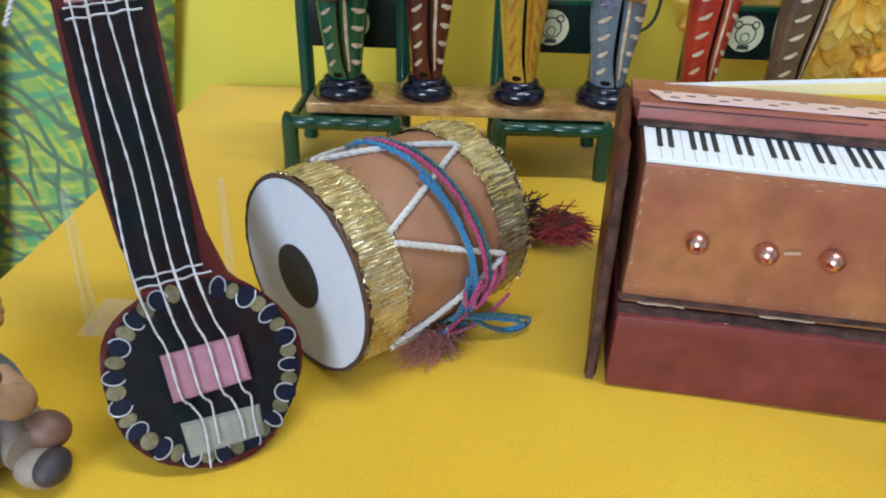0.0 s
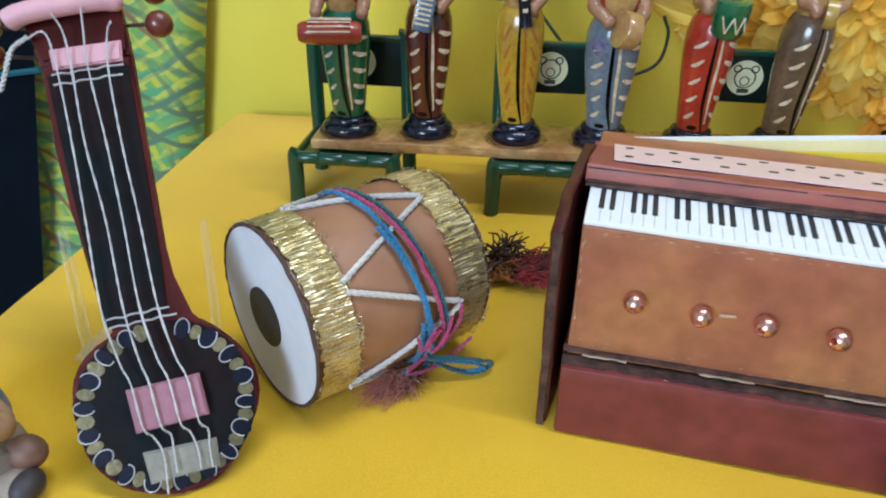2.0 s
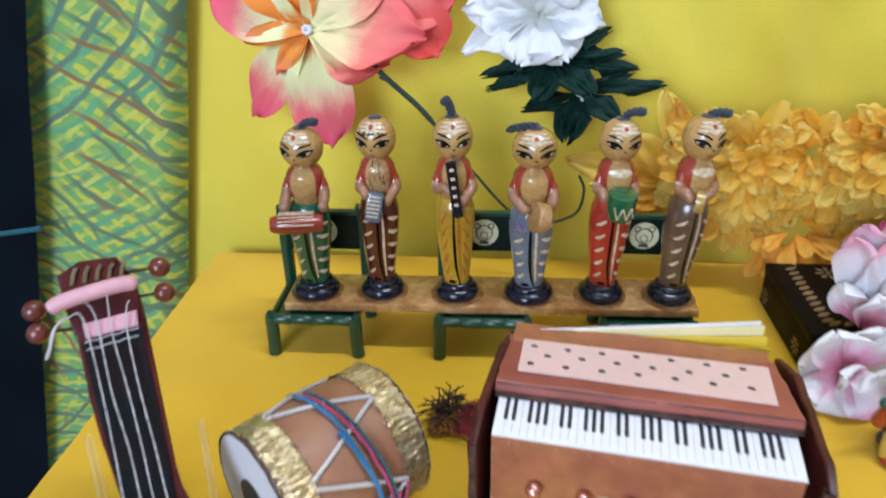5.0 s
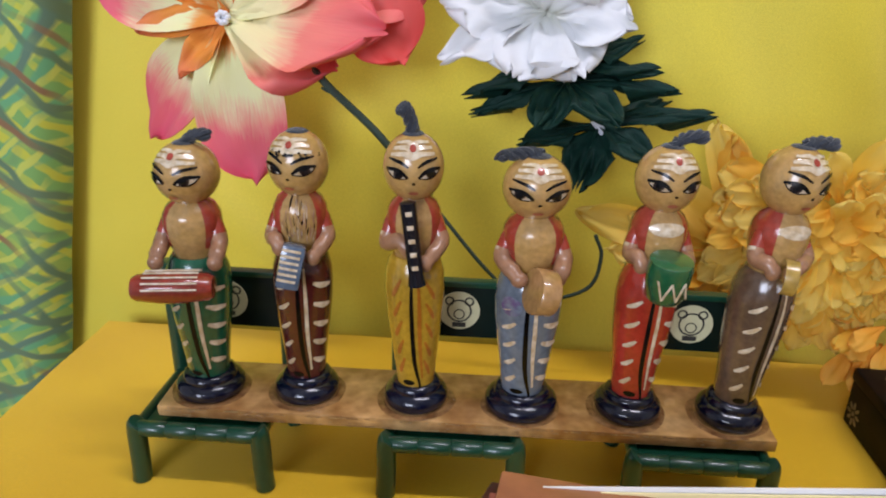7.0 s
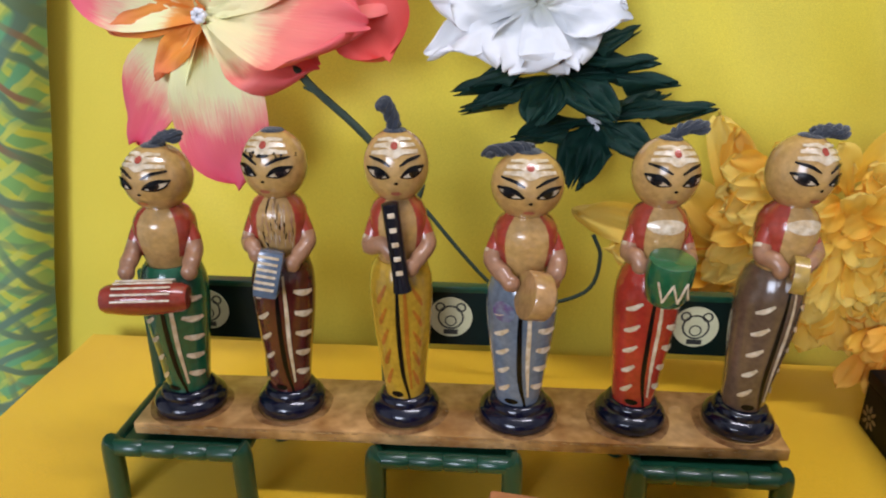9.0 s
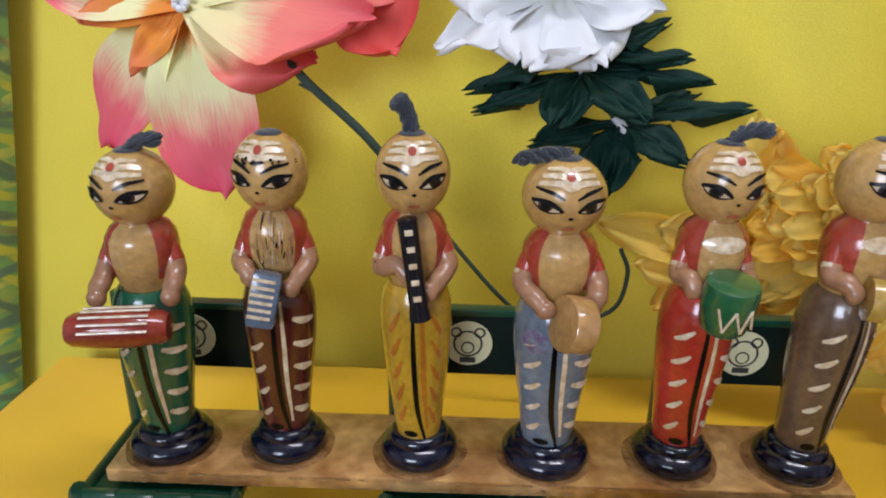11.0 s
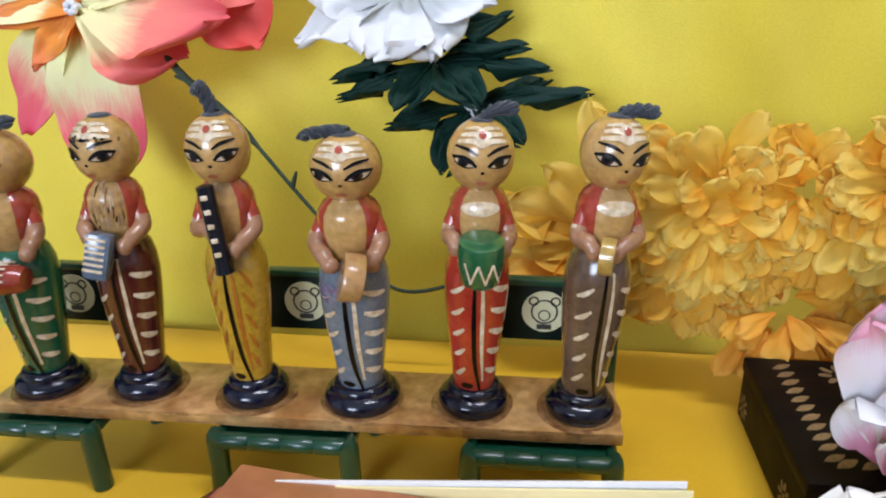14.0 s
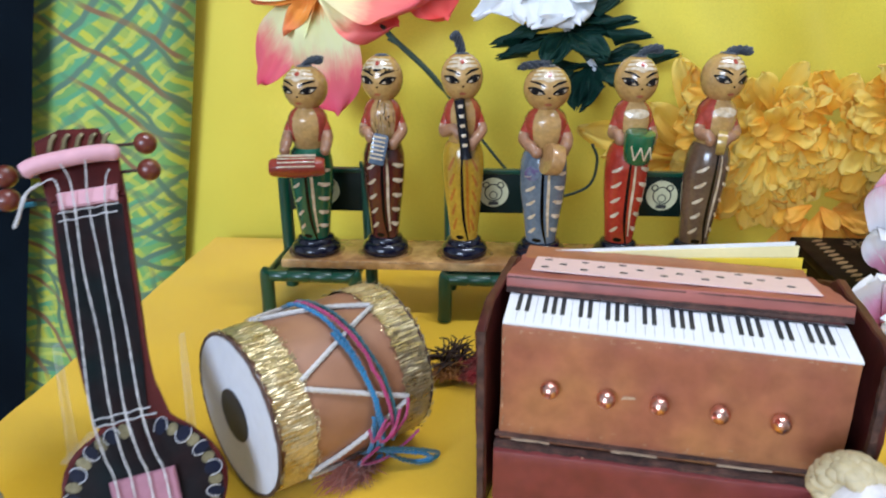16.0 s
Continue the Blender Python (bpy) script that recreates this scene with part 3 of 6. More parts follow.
    if tuft is not None:
        tx, tz, ln = tuft
        p0 = Vector((0, 0.0, hz + hh * 0.97))
        pts = curve([p0, p0 + Vector((tx * 0.25 * ln, 0, tz * ln * 0.5 + 0.01)), p0 + Vector((tx * ln * 0.65, -0.01, tz * ln + 0.01)), p0 + Vector((tx * ln, -0.01, tz * ln))], 6)
        for ph in range(3):
            q = [p + Vector((0.011 * math.cos(ph * 2.1 + i * 0.55), 0.011 * math.sin(ph * 2.1 + i * 0.55), 0.011 * math.sin(ph * 2.1 + i * 0.55 + 1))) for i, p in enumerate(pts)]
            tube(bm, q, [0.016] * (len(q) - 2) + [0.012, 0.005], 6, 7)
    # arms bent to the instrument
    hand = {"barrel": ((-0.115, -0.125, 0.66), (0.105, -0.12, 0.66)), "striped": ((-0.075, -0.12, 0.70), (0.055, -0.125, 0.66)), "pipe": ((-0.025, -0.125, 0.72), (0.045, -0.125, 0.66)),
            "frame": ((-0.05, -0.125, 0.66), (0.085, -0.11, 0.66)), "drum": ((-0.085, -0.12, 0.70), (0.085, -0.12, 0.69)), "small": ((-0.075, -0.12, 0.69), (0.005, -0.125, 0.68))}[held]
    for s, hnd in zip((-1, 1), hand):
        hnd = (hnd[0], hnd[1], hnd[2] + 0.045)
        arm = curve([(s * 0.076, -0.010, 0.875), (s * 0.096, -0.022, 0.81), (s * 0.108, -0.048, 0.762), (hnd[0] * 0.6 + s * 0.045, -0.10, hnd[2] + 0.025), hnd], 4)
        rs = [0.028, 0.030, 0.032, 0.033, 0.034] + [0.034] * 4 + [0.032] * 4 + [0.028] * 4
        fs = tube(bm, arm, rs[:len(arm)], 10, 10)
        for i in range(0, 7 * 10):
            fs[i].material_index = 2 if i < 50 else 4 if i < 56 else 10
        ball(bm, hnd, (0.030, 0.026, 0.034), 10)
    low = on_lathe(legs)
    # pleat line, foot mark and fold strokes
    ribbon(bm, low, [(-5, 0.67), (-6, 0.47), (-2, 0.25), (14, 0.11)], 0.018, 5, 0.003, 6)
    blob(bm, low, -20, 0.135, 17, 0.014, 5, 0.003)
    side = 8
    ribbon(bm, low, [(7, 0.65), (9, 0.50), (11, 0.33), (19, 0.16)], 0.016, side, 0.003, 6)
    for k in range(5):
        z = 0.20 + 0.092 * k
        ribbon(bm, low, [(24, z + 0.018), (42, z + 0.002), (64, z - 0.004)] if skirt != "yellow" else [(22, z + 0.05), (34, z), (40, z - 0.03)], 0.025 if skirt != "yellow" else 0.017, side)
        ribbon(bm, low, [(-24, z + 0.02), (-38, z - 0.006), (-52, z - 0.02)] if skirt != "yellow" else [(-26, z + 0.06), (-40, z), (-44, z - 0.02)], 0.019, side)
    # what it plays
    if held == "barrel":
        t = Matrix.Translation((-0.045, -0.165, 0.615)) @ Matrix.Rotation(radians(90), 4, "Y") @ Matrix.Rotation(radians(-4), 4, "X")
        pr = [(0.0, -0.15), (0.045, -0.148), (0.056, -0.13), (0.066, -0.05), (0.068, 0.0), (0.066, 0.05), (0.056, 0.13), (0.045, 0.148), (0.0, 0.15)]
        lathe(bm, pr, 24, 9, t)
        for k in range(7):
            a = radians(-60 + 22 * k)
            pts = [t @ Vector((0.069 * math.cos(a + math.pi), 0.069 * math.sin(a + math.pi), z)) for z in (-0.10, 0, 0.10)]
            tube(bm, pts, 0.005, 4, 5)
    elif held == "striped":
        t = Matrix.Translation((-0.03, -0.155, 0.680)) @ Matrix.Rotation(radians(12), 4, "Y") @ Matrix.Rotation(radians(-12), 4, "X")
        block(bm, (-0.048, -0.046, -0.088), (0.048, 0.04, 0.092), 9, t, 0.022)
        for k in range(6):
            z = -0.055 + 0.024 * k
            block(bm, (-0.043, -0.049, z), (0.030, -0.043, z + 0.010), 4, t)
    elif held == "pipe":
        t = Matrix.Translation((-0.005, -0.155, 0.805)) @ Matrix.Rotation(radians(-6), 4, "Y") @ Matrix.Rotation(radians(-4), 4, "X")
        lathe(bm, [(0.020, -0.175), (0.036, -0.172), (0.030, -0.13), (0.030, 0.0), (0.032, 0.155), (0.018, 0.16)], 16, 9, t)
        for k in range(5):
            z = 0.11 - 0.053 * k
            block(bm, (-0.012, -0.036, z), (0.014, -0.030, z + 0.018), 4, t, 0.003)
    elif held == "frame":
        t = Matrix.Translation((0.026, -0.165, 0.678)) @ Matrix.Rotation(radians(14), 4, "Y") @ Matrix.Rotation(radians(-76), 4, "Z") @ Matrix.Rotation(radians(90), 4, "X")
        lathe(bm, [(0.0, -0.035), (0.088, -0.035), (0.092, -0.03), (0.092, 0.03), (0.088, 0.035), (0.0, 0.035)], 28, 9, t)
        blob(bm, low, -34, 0.57, 20, 0.045, 12, 0.004)
    elif held == "drum":
        t = Matrix.Translation((0.003, -0.175, 0.715)) @ Matrix.Rotation(radians(8), 4, "X")
        lathe(bm, [(0.0, -0.085), (0.060, -0.085), (0.072, -0.07), (0.082, 0.0), (0.084, 0.06), (0.080, 0.085), (0.074, 0.088), (0.0, 0.085)], 28, 9, t)
        for k in range(5):
            a, b = -44 + 18 * k, -44 + 18 * (k + 1)
            p = [t @ Vector((0.084 * math.sin(radians(q)), -0.084 * math.cos(radians(q)), z)) for q, z in ((a, -0.045 if k % 2 else 0.03), (b, 0.03 if k % 2 else -0.045))]
            tube(bm, p, 0.0045, 4, 5)
    else:
        t = Matrix.Translation((-0.040, -0.165, 0.735)) @ Matrix.Rotation(radians(-118), 4, "Z") @ Matrix.Rotation(radians(90), 4, "X")
        lathe(bm, [(0.044, -0.024), (0.066, -0.024), (0.068, 0.0), (0.066, 0.024), (0.044, 0.024)], 28, 9, t)
    if worn:
        tor = on_lathe(torso)
        r2 = random.Random(3)
        for k in range(100):
            blob(bm, tor, max(-34, min(34, r2.gauss(0, 17))), r2.uniform(0.77, 0.93), r2.uniform(0.8, 2.2), r2.uniform(0.006, 0.022), r2.choice((4, 1, 5, 10, 10)), 0.002 + 0.00002 * k, 7, r2.gauss(0, 0.02))
        for k in range(26):
            blob(bm, face, r2.gauss(0, 24), r2.uniform(22, 30), r2.uniform(1.5, 4), r2.uniform(1, 2.4), 5, 0.0065, 7)
    for v in bm.verts:
        v.co.x *= wide
        v.co.y *= wide
        v.co.z *= height
    ob = link("painted_doll", bm, mats)
    ob.matrix_world = m
    return tagged(ob, label, "wooden doll", "musician dolls on the plank")


BT = 0.345
doll(at(-1.12, 0.083, BT, 1.6, 0.4, 6), "green", "barrel", (0.75, 0.20, 0.13), "painted wooden doll in green with a red barrel drum", 0.934, 1.03, glance=-4, turn_head=-15)
doll(at(-0.70, 0.112, BT, 1.6, 0.9, 10), "maroon", "striped", None, "painted wooden doll in maroon with a striped blue box, worn chest", 0.981, 0.97, True, glance=3, turn_head=-16)
doll(at(-0.22, 0.102, BT, 1.6, -0.9, 6), "yellow", "pipe", (-0.45, 0.75, 0.11), "painted wooden doll in yellow with a black reed pipe", 0.991, 0.96, glance=3)
doll(at(0.23, 0.110, BT, 1.6, 0.0, 3), "blue", "frame", (-0.95, -0.05, 0.15), "painted wooden doll in slate blue with a tan frame drum", 0.934, 1.08, glance=-3)
doll(at(0.68, 0.127, BT, 1.2, 1.5, 7), "red", "drum", (0.9, 0.25, 0.13), "painted wooden doll in red with a green drum", 0.976, 0.98, glance=-2, chest=True)
doll(at(1.10, 0.125, BT, 1.6, 3.2, 16), "brown", "small", (0.95, 0.05, 0.14), "painted wooden doll in brown with a small gold tambourine", 0.991, 0.97, glance=-2, chest=True)

# ---- harmonium of painted cardboard ----
H_FRONT = material("orange_brown_poster_paint", (0.41, 0.175, 0.062), 0.42, 0, 140, 0.18, 0.4, second=(0.33, 0.108, 0.058), patch=24, specular=0.4)
H_BASE = material("maroon_poster_paint", (0.18, 0.032, 0.030), 0.42, 0, 140, 0.18, 0.35, second=(0.14, 0.022, 0.020), patch=36)
H_LID = material("red_brown_poster_paint", (0.37, 0.105, 0.072), 0.5, 0, 120, 0.12, 0.2, second=(0.29, 0.072, 0.052), patch=28)
H_SIDE = material("dark_maroon_poster_paint", (0.105, 0.022, 0.019), 0.4, 0, 160, 0.25, 0.3, second=(0.055, 0.011, 0.009), patch=60, specular=0.3)
H_RECESS = material("brown_red_step_paint", (0.20, 0.062, 0.050), 0.5, 0, 160, 0.3, 0.4, second=(0.11, 0.030, 0.026), patch=55)
H_RAW = material("torn_cardboard_edge", (0.030, 0.013, 0.010), 0.8, 0, 500, 0.4, 0.8, second=(0.10, 0.045, 0.030), patch=130)
H_PINK = material("pale_pink_paper", (0.84, 0.60, 0.58), 0.6, 0, 300, 0.04, 0.08)
PAPER = material("white_paper", (0.80, 0.80, 0.80), 0.6, 0, 300, 0.03, 0.05)
CREAM = material("cream_paper", (0.84, 0.74, 0.38), 0.6, 0, 300, 0.03, 0.05)
YELLOW_PAPER = material("yellow_paper", (0.86, 0.62, 0.04), 0.55, 0, 300, 0.03, 0.05)
INK = material("printed_black", (0.022, 0.027, 0.036), 0.5, 0, 300, 0.1, 0.02)
COPPER = material("copper_bead", (0.80, 0.45, 0.36), 0.26, 1.0, 400, 0.05, 0.05)
GLUE = material("dried_glue", (0.60, 0.42, 0.28), 0.2, 0, 300, 0.1, 0.2)

harm = thing("harmonium", at(0.013, -1.705, 0, 0, 0, -7.5), "handmade cardboard harmonium painted orange brown and maroon", "toy harmonium")
HW, HD = 1.19, 0.90


def ragged(bm, x0, x1, y, z, depth, height, seed, n=90):
    """A torn, uneven strip along x."""
    verts, faces = [], []
    for i in range(n + 1):
        x = x0 + (x1 - x0) * i / n
        a = noise.noise(Vector((x * 9, seed, 0))) * 0.5 + noise.noise(Vector((x * 28, seed, 2))) * 0.5
        b = noise.noise(Vector((x * 13, seed, 5))) * 0.6 + noise.noise(Vector((x * 40, seed, 7))) * 0.5
        yy, h0 = y - depth * (0.6 + 0.6 * a), height * (0.8 + 0.5 * b)
        verts += [(x, yy, z - h0 / 2), (x, yy, z + h0 / 2), (x, y + 0.02, z + h0 / 2), (x, y + 0.02, z - h0 / 2)]
    for i in range(n):
        for k in range(4):
            faces.append((4 * i + k, 4 * i + (k + 1) % 4, 4 * i + 4 + (k + 1) % 4, 4 * i + 4 + k))
    put(bm, verts, faces)


def uneven(bm, amount, freq=6):
    es = [e for e in bm.edges if e.calc_length() > 0.15]
    bmesh.ops.subdivide_edges(bm, edges=es, cuts=6, use_grid_fill=True)
    for v in bm.verts:
        p = v.co * freq
        v.co += Vector((noise.noise(p), noise.noise(p + Vector((9, 0, 0))), noise.noise(p + Vector((0, 9, 0))))) * amount


bm = bmesh.new()
block(bm, (0.0, -0.02, 0.0), (HW, HD, 0.278), bevel=0.012)
uneven(bm, 0.006)
part("plinth", bm, H_BASE, harm, "maroon painted cardboard plinth")
bm = bmesh.new()
block(bm, (0.012, 0.048, 0.285), (HW - 0.015, HD - 0.02, 0.757), bevel=0.01)
for v in bm.verts:
    v.co.z -= 0.026 * v.co.x / HW if v.co.z > 0.7 else 0
uneven(bm, 0.004)
part("front_box", bm, H_FRONT, harm)
bm = bmesh.new()
ragged(bm, 0.0, HW, 0.020, 0.280, 0.034, 0.024, 3)
ragged(bm, 0.0, HW, 0.035, 0.312, 0.010, 0.012, 6)
part("torn_seam", bm, H_RAW, harm, "torn dark cardboard seam")
bm = bmesh.new()
for k in range(3):
    ragged(bm, 0.06 + 0.36 * k, 0.20 + 0.38 * k, 0.035, 0.302, 0.016, 0.005, 11 + k, 40)
tagged(part("glue_line", bm, GLUE, harm, "dried pale glue along the seam"), kind="stuff")
# keyboard strip lies on the sloping step behind the front edge
tilt = math.degrees(math.atan2(0.022, 0.20))
kb = Matrix.Translation((0.016, 0.062, 0.7625)) @ Matrix.Rotation(radians(1.25), 4, "Y") @ Matrix.Rotation(radians(tilt), 4, "X")
bm = bmesh.new()
block(bm, (0, 0, 0), (HW - 0.03, 0.205, 0.005), 0, kb)
block(bm, (0, -0.012, -0.004), (HW - 0.03, 0.0, 0.0035), 0, kb)
keys = part("keyboard", bm, PAPER, harm, "white paper strip of printed piano keys")
bm = bmesh.new()
block(bm, (0.01, 0.192, 0.005), (HW - 0.035, 0.199, 0.0065), 0, kb)
part("key_border", bm, INK, keys)
n_white = 36
kw = (HW - 0.05) / n_white
bm = bmesh.new()
for i in range(1, n_white):
    block(bm, (0.01 + i * kw - 0.001, 0.004, 0.005), (0.01 + i * kw + 0.001, 0.19, 0.0056), 0, kb)
tagged(part("key_line", bm, material("pale_grey_ink", (0.45, 0.45, 0.47), 0.6), keys), kind="stuff")
key_mesh = None
for i in range(1, n_white):
    if i % 7 in (1, 2, 4, 5, 6):
        if key_mesh is None:
            bm = bmesh.new()
            block(bm, (-kw * 0.25, 0.074, 0.0045), (kw * 0.25, 0.192, 0.0075), 0, kb)
            ob = part("black_key", bm, INK, keys)
            key_mesh = ob.data
        else:
            ob = new("black_key", key_mesh)
            ob.parent = keys
        ob.location = (kb.to_3x3() @ Vector((0.01 + i * kw, 0, 0))) * DM
# the raised lid, sloping down to the back and to one side
lid_m = Matrix.Translation((0.0, 0.268, 0.826)) @ Matrix.Rotation(radians(-13.0), 4, "X") @ Matrix.Rotation(radians(0.45), 4, "Y")
bm = bmesh.new()
block(bm, (-0.005, 0.0, -0.03), (HW + 0.005, 0.545, 0.03), 0, lid_m, 0.010)
uneven(bm, 0.010, 9)
lid = part("lid", bm, H_LID, harm, "red brown sloping cardboard lid")
bm = bmesh.new()
for zz, sd, deep, high in ((-0.031, 21, 0.016, 0.016), (-0.020, 25, 0.007, 0.009), (0.020, 29, 0.004, 0.005)):
    ragged(bm, 0.0, HW, -0.002, zz, deep, high, sd, 140)
for v in bm.verts:
    v.co = lid_m @ v.co
part("torn_edge", bm, H_RAW, lid, "torn dark layers at the lid's front edge")
bm = bmesh.new()
slab(bm, [(0.075, 0.110), (1.11, 0.080), (1.150, 0.465), (0.065, 0.475)], 0.004, 0, lid_m @ Matrix.Translation((0, 0, 0.0375)))
pink = part("pink_panel", bm, H_PINK, lid, "pale pink paper panel with inked dots")
dot_mesh = None
for r in range(3):
    for c in range(6 if r == 1 else 7):
        x, y = 0.122 + 0.152 * c + (0.066 if r == 1 else 0), 0.395 - 0.100 * r + 0.003 * c + 0.006 * math.sin(5 * c + 3 * r)
        if dot_mesh is None:
            bm = bmesh.new()
            lathe(bm, [(0.0, 0.0), (0.016, 0.0), (0.016, 0.0015), (0.0, 0.0015)], 10, 0, lid_m.to_3x3().to_4x4())
            ob = part("ink_dot", bm, INK, pink)
            dot_mesh = ob.data
        else:
            ob = new("ink_dot", dot_mesh)
            ob.parent = pink
        ob.location = (lid_m @ Vector((x, y, 0.038))) * DM
bm = bmesh.new()
block(bm, (0.02, 0.275, 0.725), (HW - 0.02, 0.40, 0.800), bevel=0.004)
uneven(bm, 0.008, 10)
part("lid_support", bm, H_RECESS, harm, "red brown cardboard step behind the keys")
bm = bmesh.new()
ragged(bm, 0.03, HW - 0.03, 0.278, 0.772, 0.006, 0.010, 33, 120)
ragged(bm, 0.03, HW - 0.03, 0.278, 0.797, 0.004, 0.005, 37, 120)
part("dark_crease", bm, H_RAW, harm, "dark torn crease behind the keys")
for x, lean, yaw in ((-0.066, -0.4, -3.2), (HW + 0.022, 1.2, 0)):
    bm = bmesh.new()
    out = [(0.02, 0.0), (0.0, 0.30), (-0.005, 0.745), (0.10, 0.795), (0.62, 0.795), (0.93, 0.665), (0.93, 0.0)]
    mm = Matrix.Translation((x, 0, 0)) @ Matrix.Rotation(radians(yaw), 4, "Z") @ Matrix.Rotation(radians(lean), 4, "Y") @ Matrix(((0, 0, 1, 0), (1, 0, 0, 0), (0, 1, 0, 0), (0, 0, 0, 1))) @ Matrix.Translation((0, 0, 0.036))
    fs = slab(bm, out, 0.036, 0, mm, side=1)
    bmesh.ops.bevel(bm, geom=[e for f in fs[:2] for e in f.edges], offset=0.006, segments=1, affect="EDGES")
    uneven(bm, 0.009, 9)
    part("side_panel", bm, [H_SIDE, H_SIDE], harm, "dark maroon cardboard side panel")
for x, n_edge in ((-0.050, 41), (HW + 0.040, 45)):
    bm = bmesh.new()
    ragged(bm, 0.0, 0.75, 0.0, 0.0, 0.016, 0.030, n_edge, 120)
    for v in bm.verts:
        v.co = Vector((x + v.co.z, v.co.y + 0.012 - 0.02 * v.co.x, v.co.x))
    part("torn_edge", bm, H_RAW, harm, "torn dark front edge of the side panel")
for i, (mat, y0, y1, zl, zr, z2, lb) in enumerate(((PAPER, 0.815, 1.000, 0.748, 0.805, 0.10, "grey white paper fold"), (CREAM, 0.810, 0.985, 0.737, 0.792, 0.10, "cream paper fold"), (YELLOW_PAPER, 0.806, 0.955, 0.715, 0.748, 0.10, "yellow paper fold"), (YELLOW_PAPER, 0.803, 0.930, 0.690, 0.705, 0.08, "yellow paper fold"))):
    bm = bmesh.new()
    n = 14
    verts, faces = [], []
    for k in range(n + 1):
        t = k / n
        x, y = 0.03 + (1.13 + 0.015 * i) * t, y0 + (y1 - y0) * t
        z = zl + (zr - zl) * t
        lean = 0.015 * t
        verts += [(x, y + lean, z), (x, y - 0.01, z2), (x, y + 0.006, z2), (x, y + lean + 0.006, z)]
    for k in range(n):
        for q in range(4):
            faces.append((4 * k + q, 4 * k + (q + 1) % 4, 4 * k + 4 + (q + 1) % 4, 4 * k + 4 + q))
    faces += [(0, 1, 2, 3), (4 * n + 3, 4 * n + 2, 4 * n + 1, 4 * n)]
    put(bm, verts, faces)
    part("bellows_fold", bm, mat, harm, lb)
bm = bmesh.new()
block(bm, (0.03, 0.875, 0.0), (HW - 0.03, 0.890, 0.61), bevel=0.008)
part("back_board", bm, H_SIDE, harm)
bead = None
for x, z in ((0.193, 0.534), (0.388, 0.522), (0.567, 0.521), (0.765, 0.512), (0.957, 0.503)):
    if bead is None:
        bm = bmesh.new()
        prof = [(0.009, -0.033), (0.020, -0.028), (0.030, -0.015), (0.0345, 0.0), (0.030, 0.015), (0.020, 0.028), (0.012, 0.032), (0.009, 0.028), (0.007, 0.0)]
        lathe(bm, prof, 14, 0, Matrix.Rotation(radians(90), 4, "X"))
        ob = part("bead_knob", bm, COPPER, harm, "faceted copper bead knob")
        bead = ob.data
    else:
        ob = new("bead_knob", bead)
        ob.parent = harm
        ob["label"] = "faceted copper bead knob"
    ob.matrix_basis = at(x, 0.016, z, x * 60, x * 140, 0)
bm = bmesh.new()
for x, z in ((0.44, 0.512),):
    put(bm, [(x, 0.043, z), (x + 0.05, 0.043, z + 0.004), (x + 0.045, 0.043, z + 0.014), (x + 0.004, 0.043, z + 0.010)], [(0, 1, 2, 3)])
tagged(part("glue_smear", bm, GLUE, harm), kind="stuff")

SCUFF = material("pale_scuffed_card", (0.52, 0.33, 0.20), 0.7, 0, 600, 0.3, 0.4, second=(0.36, 0.18, 0.09), patch=140)
r3 = random.Random(9)


def flakes(bm, n, place, long, high):
    for k in range(n):
        p, u, v = place(r3.random())
        w, h = r3.uniform(0.3, 1) * long, r3.uniform(0.3, 1) * high
        ring = [p + u * (w * math.cos(t) * r3.uniform(0.7, 1.1)) + v * (h * math.sin(t) * r3.uniform(0.6, 1.1)) for t in (0.3, 1.2, 2.0, 3.2, 4.1, 5.2)]
        put(bm, ring, [tuple(range(6))])


EX, EZ, EY = Vector((1, 0, 0)), Vector((0, 0, 1)), Vector((0, 1, 0))
bm = bmesh.new()
flakes(bm, 34, lambda t: (Vector((0.02 + 1.14 * t, 0.0415, 0.742 - 0.024 * t + r3.gauss(0, 0.006))), EX, EZ), 0.016, 0.003)
flakes(bm, 26, lambda t: (Vector((0.02 + 1.14 * t, 0.0415, 0.33 + r3.gauss(0, 0.012))), EX, EZ), 0.014, 0.003)
flakes(bm, 22, lambda t: (Vector((0.021 + abs(r3.gauss(0, 0.004)), 0.0415, 0.32 + 0.41 * t)), EX, EZ), 0.004, 0.016)
flakes(bm, 24, lambda t: (Vector((0.02 + 1.14 * t, -0.008, 0.265 + r3.gauss(0, 0.006))), EX, EZ), 0.014, 0.003)
tagged(part("paint_flake", bm, SCUFF, harm), kind="stuff")

# ---- barrel drum ----
DRUM_BODY = material("tan_poster_paint", (0.36, 0.175, 0.095), 0.45, 0, 140, 0.08, 0.12, second=(0.30, 0.135, 0.07), patch=30)
DRUM_SKIN = material("white_drum_skin", (0.62, 0.63, 0.68), 0.5, 0, 200, 0.04, 0.08)
BLACK = material("matt_black", (0.012, 0.012, 0.014), 0.6, 0, 300, 0.1, 0.1)
RIM = material("brown_card_rim", (0.10, 0.05, 0.035), 0.7, 0, 500, 0.3, 0.4)
CORD = material("white_cotton_cord", (0.72, 0.68, 0.64), 0.9, 0, 1800, 0.2, 0.8, sheen=0.3)
BLUE_YARN = material("blue_yarn", (0.012, 0.20, 0.42), 0.9, 0, 1500, 0.25, 0.8, sheen=0.4)
TEAL_YARN = material("teal_yarn", (0.008, 0.11, 0.14), 0.9, 0, 1500, 0.25, 0.8, sheen=0.4)
PINK_YARN = material("pink_yarn", (0.52, 0.03, 0.16), 0.9, 0, 1500, 0.25, 0.8, sheen=0.4)
